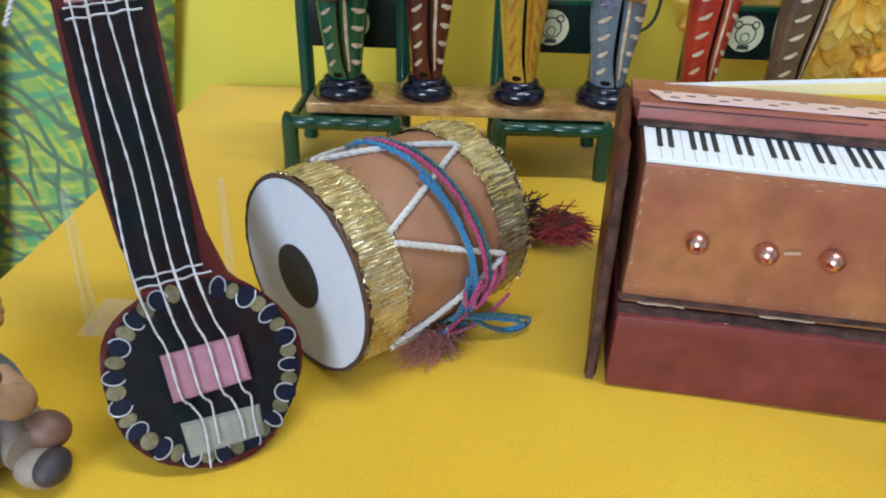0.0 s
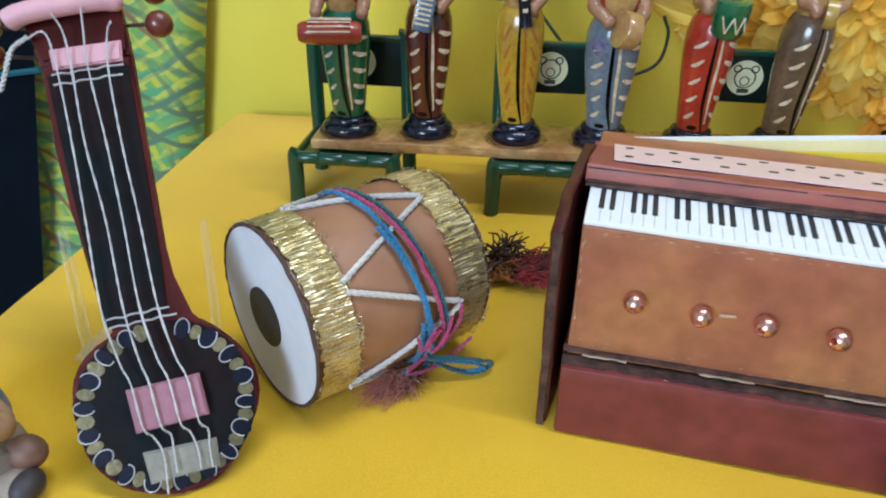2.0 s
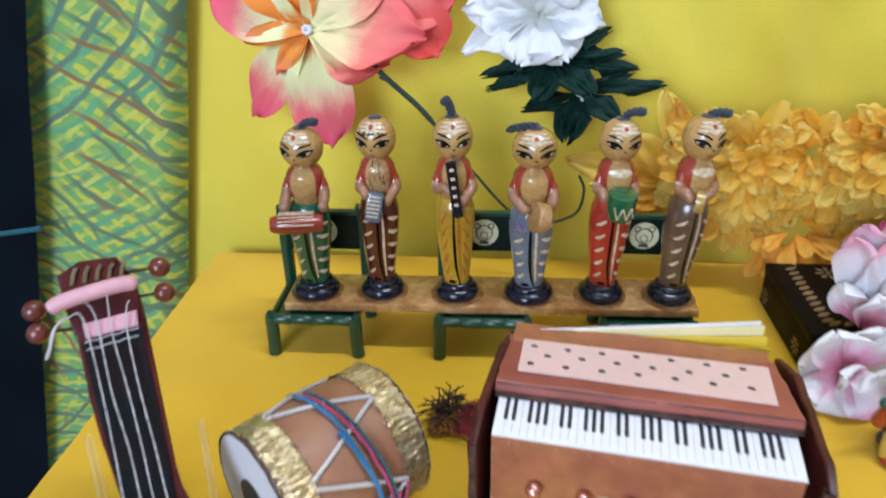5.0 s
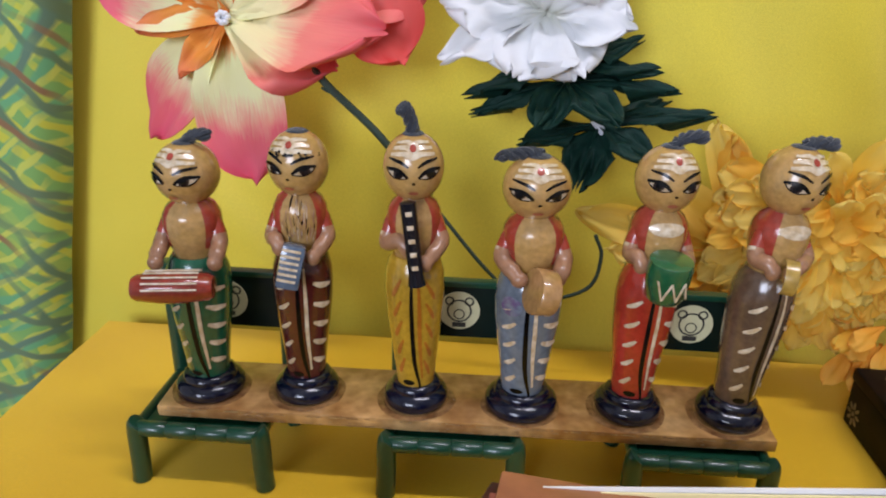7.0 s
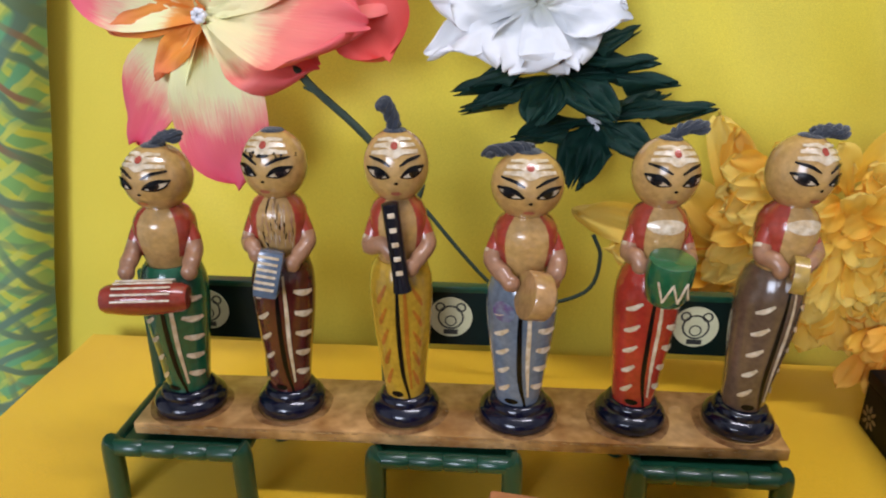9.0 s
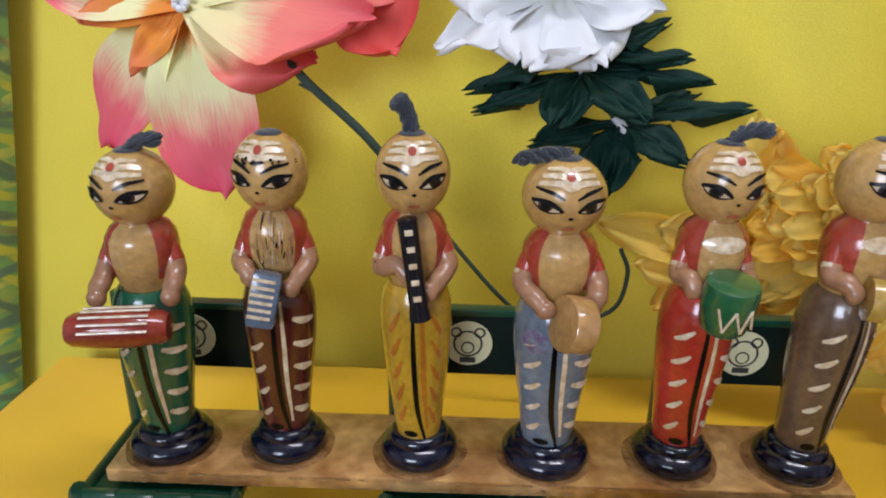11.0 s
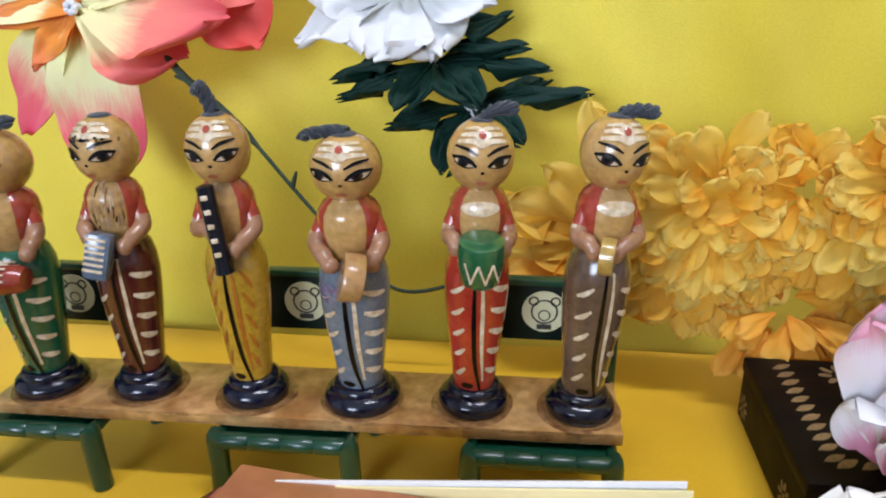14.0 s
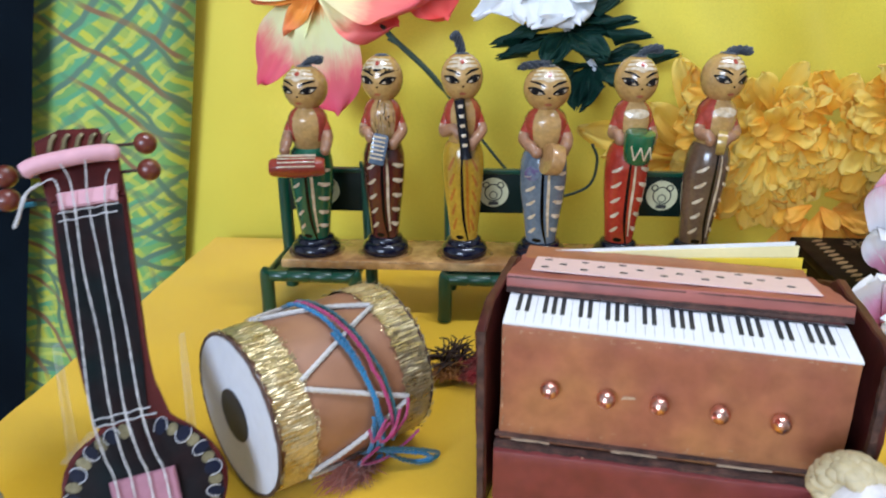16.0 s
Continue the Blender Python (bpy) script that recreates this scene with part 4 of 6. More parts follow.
ORANGE_FLUFF = material("salmon_fluff", (0.55, 0.13, 0.06), 0.9, 0, 900, 0.3, 0.5, sheen=0.5)


def brocade(name):
    mat = material(name, (0.74, 0.64, 0.41), 0.28, 0.72, 1300, 0.38, 0.8, second=(0.46, 0.35, 0.16), patch=140)
    nt = mat.node_tree
    tc = nt.nodes.new("ShaderNodeTexCoord")
    w = nt.nodes.new("ShaderNodeTexVoronoi")
    w.inputs["Scale"].default_value = 900
    mp = nt.nodes.new("ShaderNodeMapping")
    mp.inputs["Scale"].default_value = (1, 1, 0.16)
    nt.links.new(tc.outputs["Object"], mp.inputs["Vector"])
    nt.links.new(mp.outputs["Vector"], w.inputs["Vector"])
    bp = nt.nodes.new("ShaderNodeBump")
    bp.inputs["Strength"].default_value, bp.inputs["Distance"].default_value = 0.9, 0.0008
    nt.links.new(w.outputs["Distance"], bp.inputs["Height"])
    nt.links.new(bp.outputs["Normal"], nt.nodes["Principled BSDF"].inputs["Normal"])
    return mat


GOLD = brocade("gold_brocade")
PSI, DR, DL = radians(46.5), 0.321, 0.700
ax, sd, dn = Vector((math.cos(PSI), math.sin(PSI), 0)), Vector((math.sin(PSI), -math.cos(PSI), 0)), Vector((0, 0, -1))
dm = Matrix(((sd.x, dn.x, ax.x, -0.968 * DM), (sd.y, dn.y, ax.y, -1.665 * DM), (sd.z, dn.z, ax.z, (DR + 0.012) * DM), (0, 0, 0, 1)))
drum = thing("barrel_drum", dm, "small tan barrel drum with gold ribbon bands, laid on its side", "toy drum")


def dr(z):
    return DR - 0.004 + 0.006 * math.sin(math.pi * z / DL) + 0.010 * z / DL


def dp(a, z, lift=0.0):
    t = radians(a)
    return Vector(((dr(z) + lift) * math.sin(t), -(dr(z) + lift) * math.cos(t), z))


bm = bmesh.new()
lathe(bm, [(dr(DL * k / 12) - 0.002, 0.006 + (DL - 0.012) * k / 12) for k in range(13)], 64)
part("shell", bm, DRUM_BODY, drum)
for z, s, nm in ((0.0, -1, "front"), (DL, 1, "back")):
    bm = bmesh.new()
    seg = 72
    verts = [(0, 0, z + s * 0.004)]
    for k in range(seg):
        a = 2 * math.pi * k / seg
        r = DR * (0.985 + 0.008 * noise.noise(Vector((math.cos(a) * 4, math.sin(a) * 4, z))))
        verts.append((r * math.sin(a), -r * math.cos(a), z + s * 0.004))
    for k in range(seg):
        verts.append((verts[k + 1][0], verts[k + 1][1], z - s * 0.012))
    faces = [(0, 1 + k, 1 + (k + 1) % seg) for k in range(seg)] + [(1 + k, 1 + seg + k, 1 + seg + (k + 1) % seg, 1 + (k + 1) % seg) for k in range(seg)]
    put(bm, verts, faces)
    skin = part("drum_skin", bm, DRUM_SKIN, drum, "white card drum skin")
    if s < 0:
        bm = bmesh.new()
        lathe(bm, [(0.0, 0.0), (0.108, 0.0), (0.108, 0.004), (0.0, 0.004)], 36, 0, Matrix.Translation((-0.018, 0.010, -0.0085)))
        part("black_patch", bm, BLACK, skin, "round black patch")
    bm = bmesh.new()
    pts = [((DR + 0.003 + 0.004 * noise.noise(Vector((k * 0.7, z, 0)))) * math.sin(2 * math.pi * k / 60), -(DR + 0.003 + 0.004 * noise.noise(Vector((k * 0.7, z, 0)))) * math.cos(2 * math.pi * k / 60), z + 0.004 * noise.noise(Vector((k * 0.9, 3, z)))) for k in range(61)]
    tube(bm, pts, 0.0075, 0, 6)
    part("rim", bm, RIM, drum, "thin brown card rim")


def gold_band(z0, z1, seed):
    bm = bmesh.new()
    seg, nz = 150, 7
    verts, faces = [], []
    for j in range(nz + 1):
        for k in range(seg):
            a = 360 * k / seg
            ca, sa = math.cos(radians(a)), math.sin(radians(a))
            e0 = z0 + 0.007 * noise.noise(Vector((ca * 9, sa * 9, seed))) + 0.004 * math.sin(k * 1.7)
            e1 = z1 + 0.008 * noise.noise(Vector((ca * 9, sa * 9, seed + 4))) + 0.004 * math.sin(k * 2.3)
            z = e0 + (e1 - e0) * j / nz
            lift = 0.007 + 0.004 * math.sin(k * 2.9 + 2 * noise.noise(Vector((ca * 6, sa * 6, z * 9)))) * (0.4 + 0.6 * math.sin(math.pi * j / nz)) + 0.005 * noise.noise(Vector((ca * 5, sa * 5, z * 5 + seed)))
            verts.append(dp(a, z, lift))
    for j in range(nz):
        for k in range(seg):
            k2 = (k + 1) % seg
            faces.append((j * seg + k, j * seg + k2, (j + 1) * seg + k2, (j + 1) * seg + k))
    put(bm, verts, faces)
    band = part("gold_band", bm, GOLD, drum, "crinkled gold brocade ribbon")
    bm = bmesh.new()
    r3 = random.Random(seed)
    for k in range(170):
        a, top = r3.uniform(0, 360), r3.random() < 0.6
        z = z1 if top else z0
        s = 1 if top else -1
        p = dp(a, z, 0.008)
        tube(bm, [p, dp(a + r3.uniform(-3, 3), z + s * 0.010, r3.uniform(0.008, 0.022)), dp(a + r3.uniform(-4, 4), z + s * r3.uniform(0.004, 0.02), r3.uniform(0.004, 0.02))], 0.0017, 0, 4)
    tagged(part("frayed_threads", bm, GOLD, band), kind="stuff")


gold_band(0.018, 0.150, 2)
gold_band(0.555, 0.690, 8)


def rope(bm, pts, r, strands=2, pitch=0.05, n=6, mi=0):
    """A twisted cord along pts."""
    pts = curve(pts, n)
    run, last = 0.0, pts[0]
    out = [[] for _ in range(strands)]
    for i, p in enumerate(pts):
        run += (p - last).length
        last = p
        d = (pts[min(i + 1, len(pts) - 1)] - pts[max(i - 1, 0)]).normalized()
        a = d.orthogonal().normalized()
        b = d.cross(a)
        for k in range(strands):
            t = 2 * math.pi * (run / pitch + k / strands)
            out[k].append(p + (a * math.cos(t) + b * math.sin(t)) * r * 0.5)
    for q in out:
        tube(bm, q, r * 0.62, mi, 6)


for k in range(5):
    a0 = -18 + 72 * k
    for (a, za), (b, zb) in (((a0 + 3, 0.145), (a0 + 35, 0.565)), ((a0 + 37, 0.565), (a0 + 69, 0.145))):
        bm = bmesh.new()
        rope(bm, [dp(a + (b - a) * t, za + (zb - za) * t, 0.009) for t in (0, 0.2, 0.4, 0.6, 0.8, 1)], 0.0105, 3, 0.09, 4)
        part("lacing_cord", bm, CORD, drum)


def wrap(name, mat, z0, z1, a0, a1, r, lift, label, wig=0.004, seed=0):
    bm = bmesh.new()
    n = 16
    pts = [dp(a0 + (a1 - a0) * t / n, z0 + (z1 - z0) * t / n + wig * noise.noise(Vector((t * 0.6, seed, 0))), lift + 0.003 * noise.noise(Vector((t, seed, 4)))) for t in range(n + 1)]
    rope(bm, pts, r, 2, 0.04, 4)
    part(name, bm, mat, drum, label)


wrap("yarn_wrap", BLUE_YARN, 0.315, 0.44, -20, 128, 0.0105, 0.020, "blue yarn tied round the drum", 0.006, 1)
wrap("yarn_wrap", BLUE_YARN, 0.335, 0.47, 30, 132, 0.0105, 0.024, "blue yarn tied round the drum", 0.006, 2)
wrap("yarn_wrap", PINK_YARN, 0.335, 0.50, -15, 120, 0.0085, 0.024, "pink yarn tied round the drum", 0.012, 3)
wrap("yarn_wrap", TEAL_YARN, 0.355, 0.53, -20, 128, 0.0095, 0.020, "teal yarn tied round the drum", 0.006, 4)
wrap("yarn_wrap", BLUE_YARN, 0.39, 0.41, 92, 132, 0.0095, 0.018, "blue yarn tied round the drum", 0.006, 5)
wrap("yarn_wrap", TEAL_YARN, 0.44, 0.32, 128, 340, 0.0095, 0.014, "teal yarn tied round the drum", 0.006, 6)
for pts, mat in (
        ([dp(96, 0.44, 0.03), dp(102, 0.40, 0.045), dp(106, 0.37, 0.05), dp(96, 0.35, 0.045)], PINK_YARN),
        ([dp(100, 0.46, 0.03), dp(104, 0.40, 0.05), dp(110, 0.42, 0.055), dp(104, 0.47, 0.05), dp(92, 0.50, 0.04)], PINK_YARN),
        ([dp(118, 0.49, 0.03), dp(100, 0.53, 0.04), dp(88, 0.55, 0.03)], PINK_YARN),
        ([dp(122, 0.44, 0.03), dp(130, 0.36, 0.05), dp(132, 0.46, 0.07), dp(126, 0.56, 0.06), dp(118, 0.62, 0.05)], PINK_YARN),
        ([dp(126, 0.44, 0.03), dp(122, 0.54, 0.09), dp(122, 0.62, 0.14), dp(128, 0.68, 0.16), dp(133, 0.62, 0.16), dp(130, 0.52, 0.10), dp(128, 0.46, 0.03)], TEAL_YARN),
        ([dp(128, 0.44, 0.03), dp(126, 0.52, 0.08), dp(125, 0.60, 0.13), dp(129, 0.65, 0.16), dp(133, 0.58, 0.13), dp(131, 0.48, 0.06)], BLUE_YARN),
        ([dp(128, 0.42, 0.03), dp(138, 0.36, 0.05), dp(142, 0.42, 0.06), dp(136, 0.48, 0.05)], BLUE_YARN)):
    bm = bmesh.new()
    rope(bm, pts, 0.0095 if mat is not PINK_YARN else 0.0075, 2, 0.04, 6)
    part("loose_yarn_end", bm, mat, drum)
bm = bmesh.new()
r3 = random.Random(12)
for k in range(620):
    base = dp(r3.gauss(141, 2), r3.gauss(0.38, 0.03), r3.uniform(0.03, 0.06))
    tip = base + Vector((r3.gauss(0.02, 0.035), r3.gauss(0.02, 0.030), r3.gauss(-0.06, 0.05)))
    mid = base.lerp(tip, 0.5) + Vector((r3.gauss(0, 0.012), r3.gauss(0, 0.012), r3.gauss(0, 0.012)))
    for p in (base, mid, tip):
        p.y = min(p.y, 0.318)
    tube(bm, [base, mid, tip], [0.0028, 0.0024, 0.0014], 0, 4)
tagged(part("tassel", bm, ORANGE_FLUFF, drum, "fluffy salmon yarn tassel"), kind="stuff")

# dried red flower bunch on the cloth behind the drum
RED_FLUFF = material("dark_red_petals", (0.36, 0.022, 0.024), 0.7, 0, 400, 0.4, 0.4, second=(0.09, 0.02, 0.012), patch=120)
TWIG = material("brown_twig", (0.07, 0.035, 0.02), 0.8, 0, 500, 0.3, 0.5)
OCHRE = material("ochre_fibre", (0.38, 0.15, 0.03), 0.8, 0, 500, 0.3, 0.5)
bunch = thing("red_tassel", at(-0.14, -0.76, 0), "crumpled dark red thread tassel lying on the cloth", "tassel")
r3 = random.Random(4)


def tuft_of(mat, name, c, spread, n, r, length, label="", lean=0.0):
    bm = bmesh.new()
    for k in range(n):
        d = Vector((r3.gauss(lean, 1), r3.gauss(0, 0.8), abs(r3.gauss(0, 0.5)))).normalized()
        a = Vector(c) + Vector((r3.gauss(0, spread), r3.gauss(0, spread), abs(r3.gauss(0, spread * 0.5))))
        ln = r3.uniform(0.4, 1) * length
        q = [a, a + d * ln * 0.5 + Vector((0, 0, 0.01)), a + d * ln + Vector((r3.gauss(0, 0.02), r3.gauss(0, 0.02), -0.01))]
        for p in q:
            p.z = max(p.z, 0.006)
        tube(bm, q, [r, r * 0.9, r * 0.5], 0, 5)
    tagged(part(name, bm, mat, bunch, label), kind="stuff")


tuft_of(RED_FLUFF, "red_threads", (0.04, -0.01, 0.03), 0.045, 900, 0.0050, 0.11, "", 2.2)
tuft_of(OCHRE, "ochre_threads", (-0.10, -0.03, 0.03), 0.035, 200, 0.0045, 0.07)
tuft_of(TWIG, "brown_threads", (-0.08, 0.06, 0.06), 0.045, 60, 0.006, 0.16)

# ---- flat lute leaning on a clear stand ----
V_RED = material("dark_red_clay", (0.050, 0.007, 0.006), 0.5, 0, 200, 0.3, 0.25, second=(0.095, 0.012, 0.009), patch=50, specular=0.15)
V_DARK = material("dark_painted_card", (0.017, 0.005, 0.005), 0.5, 0, 200, 0.3, 0.2, second=(0.003, 0.009, 0.010), patch=32, specular=0.10)
V_PINK = material("pink_foam", (0.36, 0.155, 0.20), 0.6, 0, 400, 0.1, 0.25)
V_PINK_CLAY = material("pink_clay", (0.68, 0.36, 0.40), 0.5, 0, 300, 0.06, 0.2)
V_TAPE = material("clear_tape", (0.35, 0.33, 0.27), 0.25, 0, 300, 0.15, 0.2)
V_SILVER = material("silver_pen", (0.55, 0.56, 0.60), 0.35, 0.4, 400, 0.1, 0.1)
V_GOLDPEN = material("gold_pen", (0.30, 0.25, 0.13), 0.35, 0.5, 600, 0.3, 0.3)
V_NAVY = material("navy_ink", (0.006, 0.008, 0.024), 0.4, 0, 300, 0.2, 0.1, specular=0.2)
PEG = material("red_brown_bead", (0.17, 0.032, 0.018), 0.3, 0, 300, 0.2, 0.1, coat=0.4)
CLEAR = material("clear_acrylic", (0.97, 0.98, 0.98), 0.06, 0, 100, 0.01, 0.0, transmission=0.98)
CLEAR.node_tree.nodes["Principled BSDF"].inputs["IOR"].default_value = 1.05
seen_through = CLEAR.node_tree.nodes.new("ShaderNodeBsdfTransparent")
thin_mix = CLEAR.node_tree.nodes.new("ShaderNodeMixShader")
thin_mix.inputs[0].default_value = 0.88
gloss = CLEAR.node_tree.nodes["Principled BSDF"]
gloss.inputs["Transmission Weight"].default_value = 0.0
CLEAR.node_tree.links.new(gloss.outputs[0], thin_mix.inputs[1])
CLEAR.node_tree.links.new(seen_through.outputs[0], thin_mix.inputs[2])
CLEAR.node_tree.links.new(thin_mix.outputs[0], CLEAR.node_tree.nodes["Material Output"].inputs["Surface"])

turn = Matrix.Rotation(radians(1.56), 3, "Z")
VU, VV, VN = turn @ Vector((0.9327, 0.3584, -0.0399)), turn @ Vector((-0.1518, 0.4904, 0.8582)), turn @ Vector((0.3271, -0.7944, 0.5118))
vm = Matrix(((VU.x, VV.x, VN.x, -1.160 * DM), (VU.y, VV.y, VN.y, -2.165 * DM), (VU.z, VV.z, VN.z, 0.024 * DM), (0, 0, 0, 1)))
lute = thing("flat_lute", vm, "handmade dark red flat lute with white strings on a clear stand", "toy lute")
TH = 0.055
bowl_c, bowl_r = Vector((0.036, 0.252)), 0.270


def lute_outline(grow=0.0):
    out = []
    a0, a1 = 118, 118 + 360 - 46
    for k in range(41):
        a = radians(a0 + (a1 - a0) * k / 40)
        w = 1 + 0.025 * math.sin(5 * a + 1) + 0.02 * math.sin(3 * a)
        out.append((bowl_c.x + (bowl_r * w * 0.985 + grow) * math.cos(a), bowl_c.y + (bowl_r * w + grow) * math.sin(a)))
    out += [(0.072 + grow, 0.64), (0.060 + grow, 0.80), (0.040 + grow, 1.05), (0.020 + grow, 1.33)]
    out += [(-0.235 - grow, 1.30), (-0.214 - grow, 1.05), (-0.186 - grow, 0.86), (-0.142 - grow, 0.62)]
    return out


bm = bmesh.new()
fs = slab(bm, lute_outline(), TH)
bmesh.ops.bevel(bm, geom=list(fs[0].edges), offset=0.012, segments=2, affect="EDGES")
body = part("body", bm, V_RED, lute, "dark red painted card body")
bm = bmesh.new()
slab(bm, [(-0.118, 0.50), (0.058, 0.525), (0.052, 0.70), (0.008, 1.290), (-0.218, 1.260), (-0.175, 0.90)], 0.004, 0, Matrix.Translation((0, 0, 0.005)))
neck = part("fingerboard", bm, V_DARK, lute, "blackish green painted fingerboard")
bm = bmesh.new()
lathe(bm, [(0.0, 0.0), (0.257, 0.0), (0.257, 0.004), (0.0, 0.004)], 48, 0, Matrix.Translation((bowl_c.x, bowl_c.y, 0.001)))
face_plate = part("soundboard", bm, V_DARK, lute, "dark painted round soundboard")
for k in range(34):
    a = radians(105 + 330 * k / 33)
    c = bowl_c + Vector((math.cos(a), math.sin(a))) * 0.231
    tm = Matrix.Translation((c.x, c.y, 0.0055)) @ Matrix.Rotation(a, 4, "Z")
    bm = bmesh.new()
    n = 12
    ra, rb = 0.027 + 0.004 * math.sin(k * 3.1), 0.0195 + 0.003 * math.sin(k * 1.7)
    slab(bm, [(ra * math.cos(2 * math.pi * q / n), rb * math.sin(2 * math.pi * q / n)) for q in range(n)], 0.002, 0, tm)
    part("rim_spot", bm, V_NAVY if k % 2 else V_GOLDPEN, face_plate)
    if k % 2:
        bm = bmesh.new()
        q0 = 2.1 * math.sin(k * 5.3)
        pts = [tm @ Vector((ra * 1.06 * math.cos(q), rb * 1.15 * math.sin(q), 0.001)) for q in [(q0 + 4.0 * j / 12) for j in range(13)]]
        tube(bm, pts, 0.0022, 0, 5)
        part("silver_outline", bm, V_SILVER, face_plate)
for (a, b) in (((-0.205, 1.262), (-0.005, 1.292)), ((-0.202, 1.232), (-0.008, 1.262)), ((-0.105, 0.500), (0.085, 0.525)), ((-0.112, 0.525), (0.065, 0.548))):
    bm = bmesh.new()
    tube(bm, [(a[0] + (b[0] - a[0]) * t / 8, a[1] + (b[1] - a[1]) * t / 8 + 0.003 * math.sin(t * 2.3), 0.006) for t in range(9)], 0.0034, 0, 6)
    part("silver_line", bm, V_SILVER, lute)
for nm, pts, mat, z, th, lb in (("bridge", [(-0.074, 0.313), (0.135, 0.338), (0.155, 0.212), (-0.054, 0.182)], V_PINK, 0.034, 0.03, "pink foam bridge block"),
                                ("tape_pad", [(-0.045, 0.120), (0.168, 0.135), (0.172, 0.048), (-0.028, 0.022)], V_TAPE, 0.012, 0.008, "yellowed clear tape pad"),
                                ("nut", [(-0.205, 1.335), (-0.005, 1.362), (-0.005, 1.30), (-0.198, 1.275)], V_PINK_CLAY, 0.020, 0.02, "small pink block")):
    bm = bmesh.new()
    fs = slab(bm, pts, th, 0, Matrix.Translation((0, 0, z)))
    bmesh.ops.bevel(bm, geom=list(fs[0].edges), offset=0.006, segments=2, affect="EDGES")
    part(nm, bm, mat, lute, lb)
# head with carved slots, clay roll and pegs
bm = bmesh.new()
fs = slab(bm, [(-0.236, 1.29), (0.020, 1.325), (0.006, 1.43), (0.0, 1.475), (-0.062, 1.585), (-0.195, 1.582), (-0.278, 1.534), (-0.262, 1.40)], TH + 0.01, 0, Matrix.Translation((0, 0, 0.008)))
bmesh.ops.bevel(bm, geom=list(fs[0].edges), offset=0.014, segments=2, affect="EDGES")
part("pegbox", bm, V_RED, lute, "dark red pegbox")
for k in range(5):
    bm = bmesh.new()
    x = -0.225 + 0.045 * k
    tube(bm, [(x, 1.49 + 0.004 * k, 0.012), (x + 0.01, 1.53 + 0.004 * k, 0.02), (x + 0.02, 1.555, 0.012)], 0.009, 0, 6)
    part("carved_ridge", bm, V_GOLDPEN, lute)
bm = bmesh.new()
tube(bm, curve([(-0.305, 1.405, 0.045), (-0.26, 1.428, 0.055), (-0.15, 1.452, 0.058), (-0.05, 1.468, 0.055), (0.015, 1.468, 0.045)], 5), [0.018] + [0.032] * 18 + [0.03, 0.018], 0, 10)
part("clay_roll", bm, V_PINK_CLAY, lute, "rolled pink clay band")
for x, y, sx in ((0.098, 1.522, 1), (0.106, 1.418, 1), (-0.372, 1.412, -1), (-0.366, 1.325, -1)):
    bm = bmesh.new()
    ball(bm, (x, y, -0.01), 0.042, 0, None, 20, 12)
    peg = part("peg", bm, PEG, lute, "round red brown bead peg")
    bm = bmesh.new()
    tube(bm, [(x - sx * 0.03, y, -0.012), (x - sx * 0.14, y - 0.004, -0.02)], 0.007, 0, 6)
    part("peg_pin", bm, TWIG, peg)
STRING = material("white_string", (0.66, 0.64, 0.63), 0.7, 0, 1500, 0.15, 0.4)
tops = ((-0.262, 1.36, 0.03), (-0.175, 1.42, 0.085), (-0.095, 1.435, 0.085), (-0.02, 1.40, 0.07))
for k, (x0, x1, x2, x3) in enumerate(((-0.185, -0.120, -0.045, 0.02), (-0.145, -0.060, 0.005, 0.05), (-0.100, -0.015, 0.06, 0.118), (-0.045, 0.035, 0.112, 0.152))):
    bm = bmesh.new()
    r4 = random.Random(k)
    pts = [tops[k], (x0 - 0.02 + 0.01 * k, 1.375, 0.05), (x0, 1.28, 0.03), (x0 + 0.3 * (x1 - x0) + r4.uniform(-0.008, 0.008), 1.05, 0.030), (x0 + 0.62 * (x1 - x0) + r4.uniform(-0.008, 0.008), 0.82, 0.034),
           (x1, 0.56, 0.036), (x1 + 0.5 * (x2 - x1), 0.40, 0.040), (x2 - 0.01, 0.33, 0.044), (x2 + 0.012, 0.20, 0.042), (x2 + 0.035, 0.165, 0.02), (x3 - 0.005, 0.11, 0.022), (x3, 0.05 if k else -0.01, 0.026)]
    rope(bm, pts, 0.0034, 2, 0.03, 6)
    part("string", bm, STRING, lute, "white cotton string")
bm = bmesh.new()
rope(bm, [(-0.255, 1.37, 0.03), (-0.30, 1.33, 0.03), (-0.325, 1.26, 0.02), (-0.345, 1.22, 0.0)], 0.008, 2, 0.03, 6)
part("loose_string_end", bm, STRING, lute)
stand = thing("clear_stand", at(-1.505, -1.525, 0), "clear acrylic easel stand behind the lute", "display stand")
for x, y in ((-0.25, -0.03), (0.22, 0.10)):
    bm = bmesh.new()
    slab(bm, [(-0.03, 0.0), (0.03, 0.0), (0.055, 0.52), (0.025, 0.52)], 0.016, 0, Matrix.Translation((x, y, 0)) @ Matrix(((0, 0, 1, 0), (1, 0, 0, 0), (0, 1, 0, 0), (0, 0, 0, 1))))
    part("upright", bm, CLEAR, stand)
bm = bmesh.new()
block(bm, (-0.29, -0.08, 0.0), (0.26, 0.14, 0.014), bevel=0.004)
part("foot_plate", bm, CLEAR, stand)

